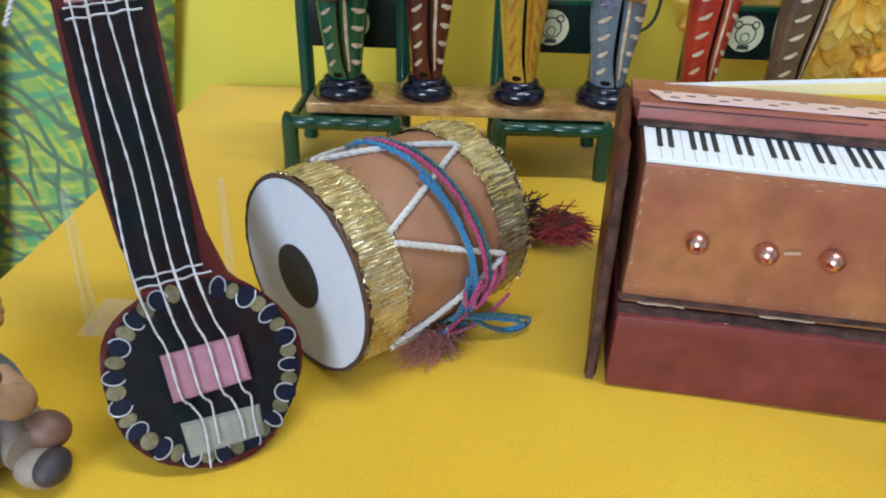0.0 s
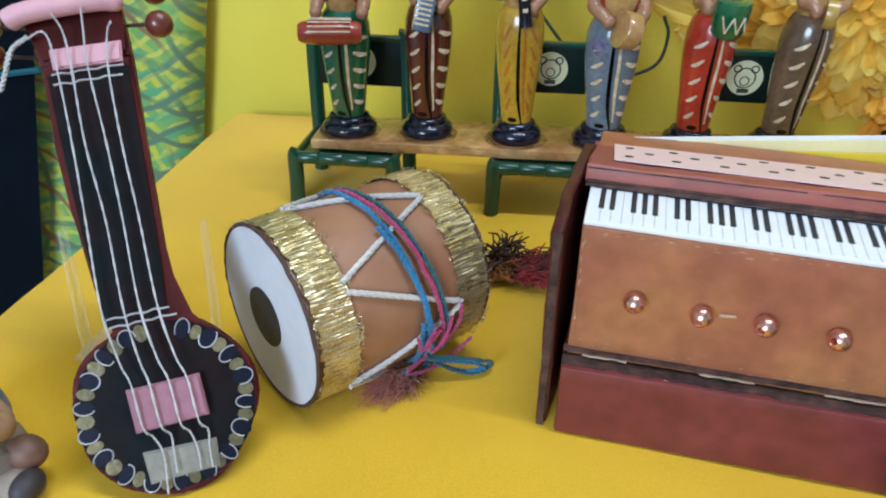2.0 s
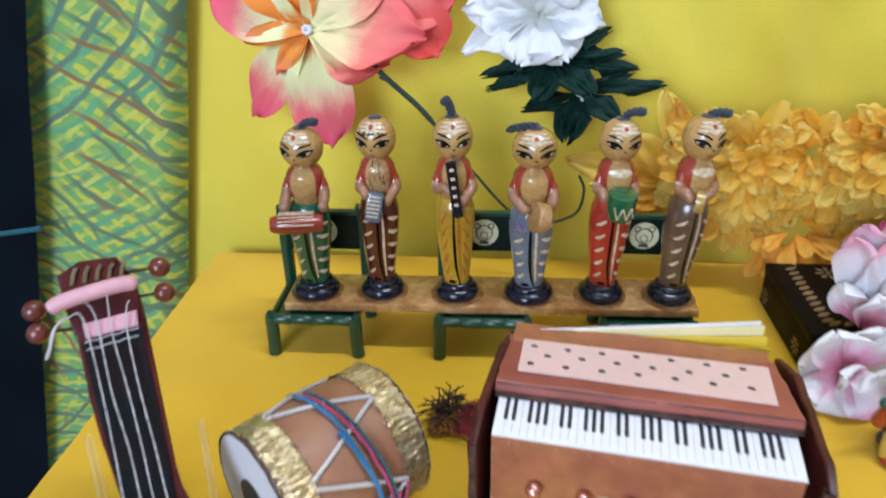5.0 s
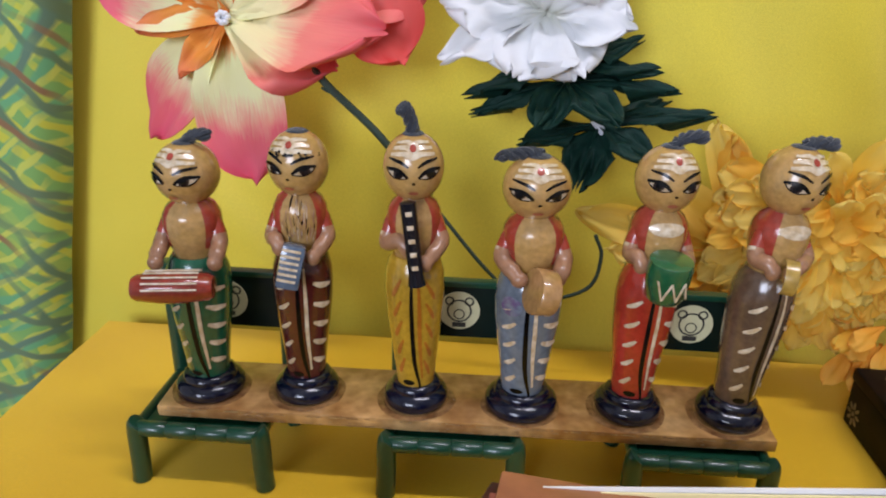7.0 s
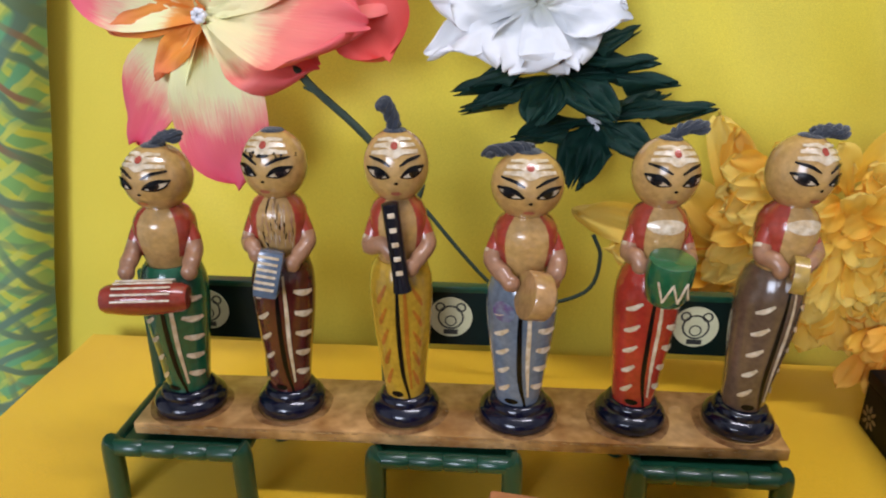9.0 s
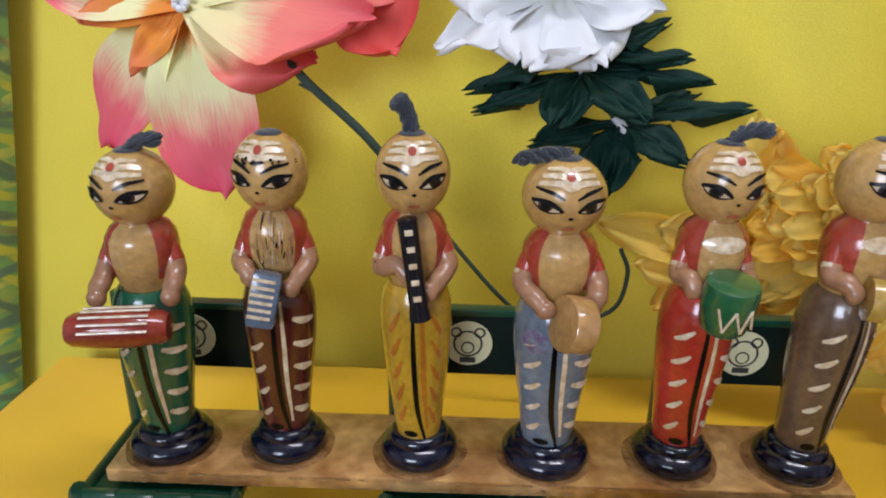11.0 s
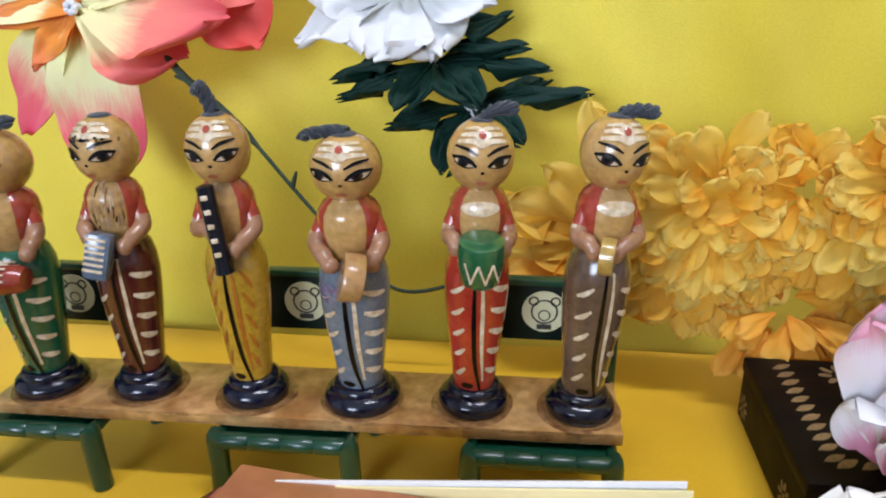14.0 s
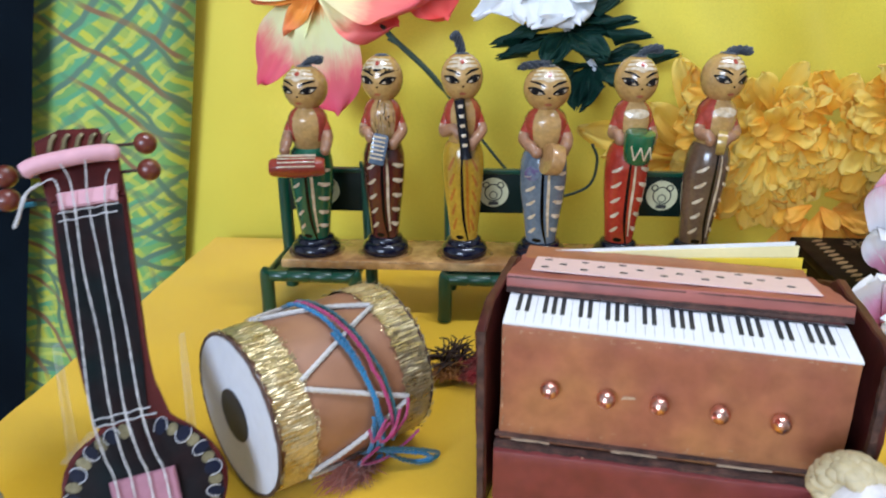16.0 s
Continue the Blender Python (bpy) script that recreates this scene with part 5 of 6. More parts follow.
# ---- cloth flowers ----
LILY = petal_material("lily_cloth", [(0.0, (0.88, 0.28, 0.03)), (0.16, (0.90, 0.36, 0.05)), (0.26, (0.92, 0.93, 0.50)), (0.46, (0.93, 0.92, 0.54)), (0.62, (0.94, 0.42, 0.30)), (0.72, (0.94, 0.19, 0.22)), (1.0, (0.92, 0.13, 0.22))])
CORAL = petal_material("coral_cloth", [(0.0, (0.93, 0.92, 0.50)), (0.34, (0.94, 0.80, 0.44)), (0.58, (0.94, 0.27, 0.20)), (1.0, (0.93, 0.14, 0.16))])
ORANGE_P = petal_material("orange_cloth", [(0.0, (0.93, 0.26, 0.02)), (0.6, (0.93, 0.34, 0.04)), (1.0, (0.90, 0.26, 0.10))])
WHITE_P = petal_material("white_cloth", [(0.0, (0.70, 0.72, 0.62)), (0.3, (0.82, 0.84, 0.84)), (1.0, (0.88, 0.89, 0.90))], through_light=0.25)
LOTUS_P = petal_material("blush_cloth", [(0.0, (0.92, 0.90, 0.70)), (0.40, (0.90, 0.89, 0.90)), (0.76, (0.90, 0.80, 0.84)), (1.0, (0.82, 0.36, 0.48))], through_light=0.15)
LOTUS_W = petal_material("white_blush_cloth", [(0.0, (0.82, 0.20, 0.40)), (0.42, (0.86, 0.46, 0.60)), (0.66, (0.90, 0.87, 0.88)), (1.0, (0.92, 0.90, 0.88))], through_light=0.15)
YELLOW_P = petal_material("marigold_cloth", [(0.0, (0.97, 0.53, 0.02)), (0.5, (0.98, 0.64, 0.05)), (1.0, (0.98, 0.72, 0.11))], through_light=0.6)
PALE_Y = petal_material("pale_yellow_cloth", [(0.0, (0.97, 0.63, 0.04)), (0.5, (0.98, 0.74, 0.10)), (1.0, (0.98, 0.83, 0.24))], through_light=0.6)
AMBER_P = petal_material("amber_cloth", [(0.0, (0.90, 0.38, 0.015)), (0.5, (0.94, 0.50, 0.04)), (1.0, (0.95, 0.60, 0.09))], through_light=0.42)
LEAF = material("dark_green_cloth_leaf", (0.0035, 0.030, 0.021), 0.6, 0, 500, 0.25, 0.3, second=(0.003, 0.026, 0.018), patch=60, specular=0.2)
STEM = material("green_wrapped_stem", (0.035, 0.075, 0.05), 0.6, 0, 400, 0.2, 0.3)
WHITE_PLASTIC = material("white_plastic", (0.75, 0.77, 0.80), 0.35, 0, 300, 0.05, 0.05)


def petal_mesh(bm, length, width, m, cup=0.25, curl=0.3, ruffle=0.03, seed=0, taper=0.55, notch=0.0, nu=10, nv=14, thick=0.006, fingers=0, deep=0.3):
    """One cloth petal that grows along +y from its root, facing +z."""
    uv = bm.loops.layers.uv.verify()
    grids = []
    for side in (0, 1):
        rows = []
        for j in range(nv + 1):
            t = math.sin(math.pi / 2 * j / nv)
            tm = 0.50 + 0.16 * taper
            w = width * (0.16 + 0.84 * math.sin(math.pi / 2 * t / tm) ** 1.15) if t < tm else width * max(0.30 if fingers else 0.06, math.sqrt(max(0, 1 - ((t - tm) / (1.0 - tm)) ** 2.4)))
            row = []
            for i in range(nu + 1):
                s = 2 * i / nu - 1
                edge = abs(s) ** 3
                y = length * t * (1 - 0.05 * s * s * t) + 0.02 * length * t * t * math.sin(s * 5 + seed * 2.3) - notch * length * max(0, t - 0.7) * (0.5 + 0.5 * math.sin(s * 14 + seed)) 
                if fingers:
                    lobe = 1 - deep * (1 - abs(math.sin(math.pi * fingers * (s + 1) / 2)) ** (1.5 if deep > 0.4 else 0.8))
                    y = length * (t if t < 0.4 else 0.4 + (t - 0.4) * lobe * (1 - 0.25 * s * s))
                x = 0.5 * w * s
                z = cup * w * (s * s - 0.3) - curl * length * t * t
                z += ruffle * (edge * 0.8 + 0.35) * math.sin(s * 5 + t * 7 + seed * 1.7) * t + ruffle * 0.9 * noise.noise(Vector((s * 2.2, t * 4, seed)))
                row.append(bm.verts.new(m @ Vector((x, y, z - thick * side))))
            rows.append(row)
        grids.append(rows)
    for side, rows in enumerate(grids):
        for j in range(nv):
            for i in range(nu):
                idx = ((i, j), (i + 1, j), (i + 1, j + 1), (i, j + 1))
                if side:
                    idx = idx[::-1]
                f = bm.faces.new([rows[b][a] for a, b in idx])
                for lp, (a, b) in zip(f.loops, idx):
                    lp[uv].uv = (a / nu + seed * 0.37, math.sin(math.pi / 2 * b / nv))
    a, b = grids
    rim = [(0, j) for j in range(nv + 1)] + [(i, nv) for i in range(1, nu + 1)] + [(nu, j) for j in range(nv - 1, -1, -1)]
    for (i0, j0), (i1, j1) in zip(rim, rim[1:]):
        f = bm.faces.new([bm.verts.new(q.co) for q in (a[j0][i0], b[j0][i0], b[j1][i1], a[j1][i1])])
        for lp, (p, q) in zip(f.loops, ((i0, j0), (i0, j0), (i1, j1), (i1, j1))):
            lp[uv].uv = (p / nu + seed * 0.37, math.sin(math.pi / 2 * q / nv))


def petal_toward(root, tip, face=(0, -1, 0.1)):
    """The pose of a petal that runs from root to tip and faces the given way, and its length."""
    y = Vector(tip) - Vector(root)
    ln = y.length
    y.normalize()
    z = Vector(face) - y * Vector(face).dot(y)
    z.normalize()
    x = y.cross(z)
    return Matrix(((x.x, y.x, z.x, root[0]), (x.y, y.y, z.y, root[1]), (x.z, y.z, z.z, root[2]), (0, 0, 0, 1))), ln


def flower_petal(parent, root, tip, width, mat, seed, face=(0, -1, 0.1), name="petal", **kw):
    bm = bmesh.new()
    m, ln = petal_toward(root, tip, face)
    petal_mesh(bm, ln * 1.06, width, m, seed=seed, **kw)
    ob = link(name, bm, mat, parent, smooth=False)
    ob.data.shade_smooth()
    return ob


# large lily: local origin at its heart
lily = thing("lily", at(-1.24, 0.95, 1.835), "large cloth lily, cream and coral with an orange heart", "cloth flower", "cloth flowers on the backdrop")
for i, (tip, w, mat, face, kw) in enumerate((
        ((-0.47, -0.16, -0.50), 0.34, LILY, (-0.1, -1, 0.35), dict(curl=0.35, cup=0.18, ruffle=0.035)),
        ((0.10, -0.22, -0.70), 0.46, LILY, (0.1, -1, 0.3), dict(curl=0.28, cup=0.16, ruffle=0.04)),
        ((0.66, -0.30, 0.08), 0.56, CORAL, (-0.05, -1, 0.55), dict(curl=0.26, cup=0.16, ruffle=0.05, taper=0.9, fingers=4, deep=0.08, nu=28)),
        ((0.50, -0.16, -0.16), 0.50, CORAL, (0.05, -1, 0.5), dict(curl=0.16, cup=0.12, ruffle=0.06, taper=1.2, fingers=5, deep=0.08, nu=28)),
        ((0.42, -0.10, 0.52), 0.56, CORAL, (0.1, -1, 0.1), dict(curl=0.2, cup=0.2, ruffle=0.05)),
        ((-0.30, -0.10, 0.55), 0.50, ORANGE_P, (0, -1, 0.1), dict(curl=0.2, cup=0.2, ruffle=0.05)),
        ((-0.60, -0.12, 0.22), 0.40, LILY, (-0.1, -1, 0.2), dict(curl=0.25, cup=0.2, ruffle=0.04)),
        ((-0.20, -0.16, -0.22), 0.13, ORANGE_P, (0, -1, 0.4), dict(curl=0.2, cup=0.1, ruffle=0.03)),
        ((-0.38, -0.14, -0.02), 0.16, ORANGE_P, (0, -1, 0.4), dict(curl=0.2, cup=0.1, ruffle=0.03)))):
    flower_petal(lily, (0, 0.02 * (i % 3), 0), tip, w, mat, i, face, **kw)
RED_P = petal_material("red_coral_cloth", [(0.0, (0.92, 0.36, 0.26)), (0.4, (0.90, 0.17, 0.14)), (1.0, (0.88, 0.10, 0.08))])
flower_petal(lily, (0.60, 0.06, 0.24), (0.84, -0.08, -0.13), 0.38, RED_P, 12, (0.2, -1, 0.3), curl=0.22, cup=0.2, ruffle=0.04, taper=1.1)
flower_petal(lily, (0.30, 0.05, 0.12), (0.92, 0.0, 0.20), 0.40, CORAL, 14, (0.2, -1, 0.25), curl=0.25, cup=0.24, ruffle=0.045)
bm = bmesh.new()
for k in range(7):
    a = 2 * math.pi * k / 7
    ball(bm, (0.022 * math.cos(a), -0.06, 0.022 * math.sin(a)), 0.016, 0, None, 8, 6)
tube(bm, [(0, 0.0, 0), (0, -0.055, 0)], 0.02, 0, 8)
part("stamen", bm, WHITE_PLASTIC, lily, "white bead stamen")
bm = bmesh.new()
tube(bm, curve([(0.30, 0.06, -0.10), (0.473, -0.06, -0.28), (0.745, -0.08, -0.53), (1.02, -0.08, -0.88), (1.32, -0.08, -1.235), (1.52, -0.08, -1.36), (1.80, -0.08, -1.28), (1.86, -0.08, -1.10), (1.82, -0.08, -0.98)], 6), [0.019] * 14 + [0.010] * 40, 0, 8)
for p, d in (((0.52, -0.06, -0.33), (-0.05, -0.01, 0.02)), ((0.98, -0.08, -0.83), (0.03, -0.02, 0.07))):
    tube(bm, [p, Vector(p) + Vector(d) * 0.7, Vector(p) + Vector(d) * 1.2], [0.016, 0.012, 0.006], 0, 6)
part("stem", bm, STEM, lily, "thin green wrapped wire stem")

white = thing("white_flower", at(0.265, 1.18, 1.91), "white ruffled cloth flower with dark green leaves", "cloth flower", "cloth flowers on the backdrop")
for i, (tip, w, face, lobes) in enumerate((
        ((-0.52, -0.18, -0.22), 0.26, (-0.1, -0.6, 0.8), 2), ((-0.14, -0.26, -0.29), 0.56, (-0.05, -0.8, 0.6), 5), ((0.20, -0.24, -0.28), 0.44, (0.1, -0.8, 0.6), 3),
        ((0.42, -0.14, -0.05), 0.36, (0.2, -1, 0.5), 3), ((-0.50, -0.10, 0.04), 0.36, (-0.2, -1, 0.5), 3), ((0.38, -0.06, 0.18), 0.46, (0.2, -1, 0.3), 4),
        ((-0.26, -0.04, 0.36), 0.52, (0, -1, 0.1), 4), ((0.16, -0.04, 0.40), 0.54, (0, -1, 0.1), 4), ((0.02, -0.18, 0.16), 0.52, (0, -1, 0.2), 4))):
    flower_petal(white, (0, 0.015 * (i % 4), -0.02), (tip[0] * 0.94, tip[1], tip[2] * 0.92), w * 0.95, WHITE_P, i + 3, face, curl=0.10, cup=0.06, ruffle=0.045, taper=1.5, nu=30, fingers=lobes, deep=0.13)


def leaf_blade(parent, root, tip, width, face, seed):
    """A drooping leaf that ends in pointed fingers, with a rib."""
    m, ln = petal_toward(root, tip, face)
    bm = bmesh.new()
    petal_mesh(bm, ln * 1.08, width * 0.98, m, cup=0.10, curl=0.20, ruffle=0.030, seed=seed, taper=1.3, nu=40, nv=14, thick=0.006, fingers=5, deep=0.68)
    tube(bm, [m @ Vector((0, ln * t, -0.19 * ln * t * t + 0.006)) for t in (0, 0.2, 0.4, 0.6)], [0.010, 0.008, 0.006, 0.003], 0, 5)
    ob = link("leaf", bm, LEAF, parent, "dark green fingered cloth leaf", smooth=False)
    ob.data.shade_smooth()


UP = (0.0, -0.30, 1.0)
LEAF_TIERS = (
    ((0.12, 0.0, -0.30), ((-0.36, -0.04, -0.34, 0.17), (0.44, 0.04, -0.08, 0.20), (0.54, -0.06, -0.20, 0.17))),
    ((0.14, 0.0, -0.36), ((-0.32, -0.10, -0.42, 0.19), (0.00, -0.30, -0.46, 0.26), (0.36, -0.32, -0.42, 0.26), (0.64, -0.06, -0.28, 0.20), (0.46, 0.16, -0.24, 0.18))),
    ((0.32, 0.0, -0.57), ((-0.06, -0.16, -0.56, 0.20), (0.20, -0.30, -0.76, 0.28), (0.56, -0.24, -0.62, 0.24), (0.82, -0.04, -0.40, 0.19), (0.66, 0.14, -0.40, 0.18))))
for tier, (root, tips) in enumerate(LEAF_TIERS):
    for i, (x, y, z, w) in enumerate(tips):
        leaf_blade(white, root, (x, y, z), w, UP, i + 7 * tier)
for a, b in (((0.06, 0.02, -0.10), (0.135, 0.0, -0.36)), ((0.135, 0, -0.36), (0.32, -0.02, -0.58))):
    bm = bmesh.new()
    a, b = Vector(a), Vector(b)
    tube(bm, [a, a.lerp(b, 0.85)], 0.018, 0, 8)
    part("stem", bm, STEM, white)
    bm = bmesh.new()
    tube(bm, [a.lerp(b, 0.82), b + (b - a) * 0.12], 0.024, 0, 10)
    part("stem_joint", bm, WHITE_PLASTIC, white, "white plastic stem joint")


def ruffled_flower(m, wide, high, tiers, per, mats, seed, label, size=0.30, sway=0.0):
    """A full head of long tongue-shaped petals in overlapping tiers: the upper ones rise, the lower ones hang."""
    fl = thing("ruffled_flower", m, label, "cloth flower", "yellow cloth flowers behind the dolls")
    r5 = random.Random(seed)
    for j in range(tiers):
        v = j / (tiers - 1)
        count = max(3, round(per * (0.55 + 0.45 * math.sin(math.pi * (0.15 + 0.75 * v)))))
        for k in range(count):
            u = (2 * (k + 0.5 + r5.uniform(-0.3, 0.3)) / count - 1)
            root = Vector((u * wide * (0.60 + 0.25 * math.sin(math.pi * v)), -0.02 - 0.15 * math.sin(math.pi * (0.1 + 0.8 * v)) * (1 - 0.5 * u * u), high * (0.42 - 0.74 * v) + r5.gauss(0, 0.02)))
            out = Vector((u * 0.62 + sway + r5.gauss(0, 0.14), -0.45 + 0.15 * r5.random(), 0.32 - 1.35 * v + r5.gauss(0, 0.10))).normalized()
            tip = root + out * size * r5.uniform(0.85, 1.25)
            tip.y = max(tip.y, root.y - 0.10)
            flower_petal(fl, root, tip, size * r5.uniform(0.36, 0.52), mats[0 if r5.random() < 0.7 else 1], k + 17 * j + seed, (u * 0.3, -1.0, 0.55), curl=r5.uniform(0.06, 0.22), cup=r5.uniform(0.02, 0.14), ruffle=0.022, taper=1.7, notch=0.03, nu=8, nv=10, thick=0.003)
    return fl


ruffled_flower(at(1.64, 0.98, 0.86, 0, 0, -6), 0.27, 0.60, 9, 13, (PALE_Y, YELLOW_P), 1, "full golden yellow cloth flower pinned behind the dolls", 0.32, -0.28)
ruffled_flower(at(2.16, 1.00, 0.94, 0, 0, 4), 0.38, 0.42, 8, 16, (YELLOW_P, PALE_Y), 7, "full golden yellow cloth flower behind the black box", 0.28)
ruffled_flower(at(2.66, 0.96, 0.95, 0, 0, 8), 0.42, 0.56, 8, 15, (PALE_Y, YELLOW_P), 13, "full golden yellow cloth flower behind the black box", 0.28)
ruffled_flower(at(2.06, 0.92, 0.42, 0, 0, 0), 0.18, 0.24, 4, 7, (AMBER_P, YELLOW_P), 19, "small amber cloth flower low behind the black box", 0.25)
ruffled_flower(at(2.60, 1.02, 0.46, 0, 0, 0), 0.32, 0.30, 4, 9, (AMBER_P, YELLOW_P), 23, "small amber cloth flower behind the black box", 0.25)
spray = thing("yellow_spray", at(1.33, 1.0, 0.72), "loose spray of long pale yellow cloth petals", "cloth flower", "yellow cloth flowers behind the dolls")
for i, (tip, w, mat) in enumerate((((-0.18, -0.06, 0.66), 0.20, PALE_Y), ((-0.10, -0.08, 0.60), 0.16, YELLOW_P), ((-0.34, -0.10, 0.38), 0.22, PALE_Y), ((-0.52, -0.12, 0.22), 0.24, PALE_Y), ((-0.78, -0.12, 0.24), 0.20, PALE_Y), ((-0.62, -0.14, 0.06), 0.22, PALE_Y), ((-0.52, -0.16, -0.12), 0.26, AMBER_P), ((-0.40, -0.14, 0.02), 0.28, YELLOW_P), ((-0.30, -0.16, -0.22), 0.26, YELLOW_P), ((0.0, -0.14, -0.28), 0.28, YELLOW_P), ((-0.05, -0.14, 0.40), 0.30, YELLOW_P), ((0.14, -0.16, -0.32), 0.24, YELLOW_P))):
    flower_petal(spray, (0, 0.02 * (i % 4), 0), tip, w, mat, i + 31, (0.1 * (i % 3), -1, 0.3), curl=0.15, cup=0.20, ruffle=0.05, notch=0.12, taper=1.2)

# ---- black box with a gold pattern ----
BOX = material("black_lacquer_wood", (0.004, 0.0035, 0.0035), 0.5, 0, 300, 0.2, 0.1, second=(0.008, 0.005, 0.004), patch=60, specular=0.10)
GOLD_PAINT = material("dull_gold_paint", (0.34, 0.23, 0.11), 0.45, 0.2, 500, 0.3, 0.2)
bx = thing("painted_box", at(1.88, -0.17, 0, 0, 0, 0), "black wooden box painted with dull gold flowers and leaves", "wooden box")
BW, BD, BH = 1.45, 0.86, 0.30
bm = bmesh.new()
block(bm, (0, 0, 0), (BW, BD, BH - 0.07), bevel=0.012)
part("box_body", bm, BOX, bx)
bm = bmesh.new()
block(bm, (-0.008, -0.008, BH - 0.068), (BW + 0.008, BD + 0.008, BH), bevel=0.018)
blid = part("lid", bm, BOX, bx)


def painted_leaf(parent, m, ln, w, name="gold_leaf"):
    bm = bmesh.new()
    n = 8
    out = [(w * math.sin(math.pi * k / n), ln * k / n) for k in range(n + 1)] + [(-w * math.sin(math.pi * k / n), ln * k / n) for k in range(n - 1, 0, -1)]
    slab(bm, out, 0.003, 0, m)
    part(name, bm, GOLD_PAINT, parent)


def painted_flower(parent, m, r):
    bm = bmesh.new()
    for k in range(8):
        mm = m @ Matrix.Rotation(2 * math.pi * k / 8, 4, "Z") @ Matrix.Translation((0, r * 0.35, 0))
        slab(bm, [(r * 0.16 * math.cos(2 * math.pi * q / 8), r * 0.35 * (1 + math.sin(2 * math.pi * q / 8))) for q in range(8)], 0.003, 0, mm)
    slab(bm, [(r * 0.2 * math.cos(2 * math.pi * q / 8), r * 0.2 * math.sin(2 * math.pi * q / 8)) for q in range(8)], 0.003, 0, m)
    part("gold_flower", bm, GOLD_PAINT, parent)


TOP = Matrix.Translation((0, 0, BH + 0.003))
for k in range(11):
    painted_leaf(blid, TOP @ Matrix.Translation((0.09, 0.12 + 0.064 * k, 0)) @ Matrix.Rotation(radians(-62), 4, "Z"), 0.10, 0.018)
for k in range(15):
    painted_leaf(blid, TOP @ Matrix.Translation((0.12 + 0.085 * k, 0.085, 0)) @ Matrix.Rotation(radians(-58), 4, "Z"), 0.11, 0.020)
painted_flower(blid, TOP @ Matrix.Translation((0.36, 0.73, 0)), 0.085)
painted_flower(blid, TOP @ Matrix.Translation((0.62, 0.45, 0)), 0.12)
SIDE = Matrix.Translation((-0.003, 0, 0)) @ Matrix(((0, 0, -1, 0), (-1, 0, 0, 0), (0, 1, 0, 0), (0, 0, 0, 1)))
for y in (0.18, 0.78):
    painted_flower(bx, SIDE @ Matrix.Translation((-y, 0.085, 0)), 0.06)
FRONT = Matrix.Translation((0, -0.003, 0)) @ Matrix.Rotation(radians(90), 4, "X")
for k in range(12):
    painted_leaf(bx, FRONT @ Matrix.Translation((0.09 + 0.11 * k, 0.03, 0)) @ Matrix.Rotation(radians(-25), 4, "Z"), 0.11, 0.02)

# ---- blush white cloth flowers by the box ----
lotus = thing("white_pink_flower", at(2.16, -0.03, BH + 0.01), "white and pink cloth flower standing on the black box", "cloth flower", "white and pink flowers")
for i, (root, tip, w, mat, face) in enumerate((
        ((0.0, -0.06, 0.02), (-0.22, -0.16, 0.58), 0.30, LOTUS_P, (-0.5, -1, 0.0)), ((0.0, -0.06, 0.02), (-0.02, -0.18, 0.56), 0.36, LOTUS_P, (0.0, -1, 0.1)), ((0.02, -0.04, 0.02), (0.14, -0.16, 0.44), 0.34, LOTUS_W, (0.4, -1, 0.2)),
        ((0.0, -0.02, 0.02), (-0.12, -0.06, 0.60), 0.34, LOTUS_P, (-0.2, -1, 0)), ((0, 0.02, 0.02), (0.08, 0.04, 0.56), 0.34, LOTUS_P, (0.1, -1, 0)), ((0, -0.08, 0.02), (0.20, -0.24, 0.24), 0.26, LOTUS_W, (0.3, -1, 0.5)),
        ((0, -0.06, 0.02), (-0.20, -0.14, 0.30), 0.26, LOTUS_W, (-0.6, -1, 0.2)), ((0, -0.09, 0.02), (-0.06, -0.26, 0.30), 0.28, LOTUS_W, (0, -1, 0.3)))):
    flower_petal(lotus, root, (tip[0] * 0.92, tip[1], tip[2] * 1.08), w * 0.78, mat, i + 51, face, curl=-0.06, cup=0.24, ruffle=0.035, taper=1.5)
peony = thing("white_pink_flower", at(1.995, -0.38, 0.02), "open white and pink cloth flower resting on the yellow cloth", "cloth flower", "white and pink flowers")
for i, (root, tip, w, mat, face) in enumerate((
        ((0.0, 0.0, 0.22), (-0.32, -0.06, 0.28), 0.44, LOTUS_W, (-0.4, -1, 0.3)), ((0, 0.0, 0.22), (-0.16, -0.10, 0.56), 0.40, LOTUS_W, (-0.1, -1, 0.1)), ((0, 0, 0.22), (0.14, -0.06, 0.58), 0.42, LOTUS_W, (0.1, -1, 0)),
        ((0, 0, 0.22), (0.40, -0.02, 0.44), 0.40, WHITE_P, (0.3, -1, 0.1)), ((0, 0, 0.22), (-0.22, -0.16, 0.05), 0.36, LOTUS_W, (-0.2, -1, 0.5)), ((0, 0, 0.22), (0.12, -0.20, 0.03), 0.40, LOTUS_P, (0.1, -1, 0.5)),
        ((0, -0.04, 0.24), (-0.12, -0.22, 0.34), 0.24, LOTUS_W, (-0.3, -1, 0.3)), ((0, -0.04, 0.24), (0.06, -0.24, 0.36), 0.24, LOTUS_W, (0.3, -1, 0.2)), ((0.1, -0.02, 0.2), (0.56, -0.06, 0.36), 0.36, LOTUS_P, (0.2, -1, 0.2)))):
    flower_petal(peony, (root[0] * 0.8, root[1], root[2] * 0.85), (tip[0] * 0.78, tip[1], tip[2] * 0.82), w * 0.82, mat, i + 71, face, curl=0.05, cup=0.20, ruffle=0.030, taper=1.5)

# ---- figurines: one plain mesh each ----
def enamel(name, c, **kw):
    return material(name, c, **{**dict(rough=0.3, grain=300, spread=0.08, bump=0.05, coat=0.3), **kw})


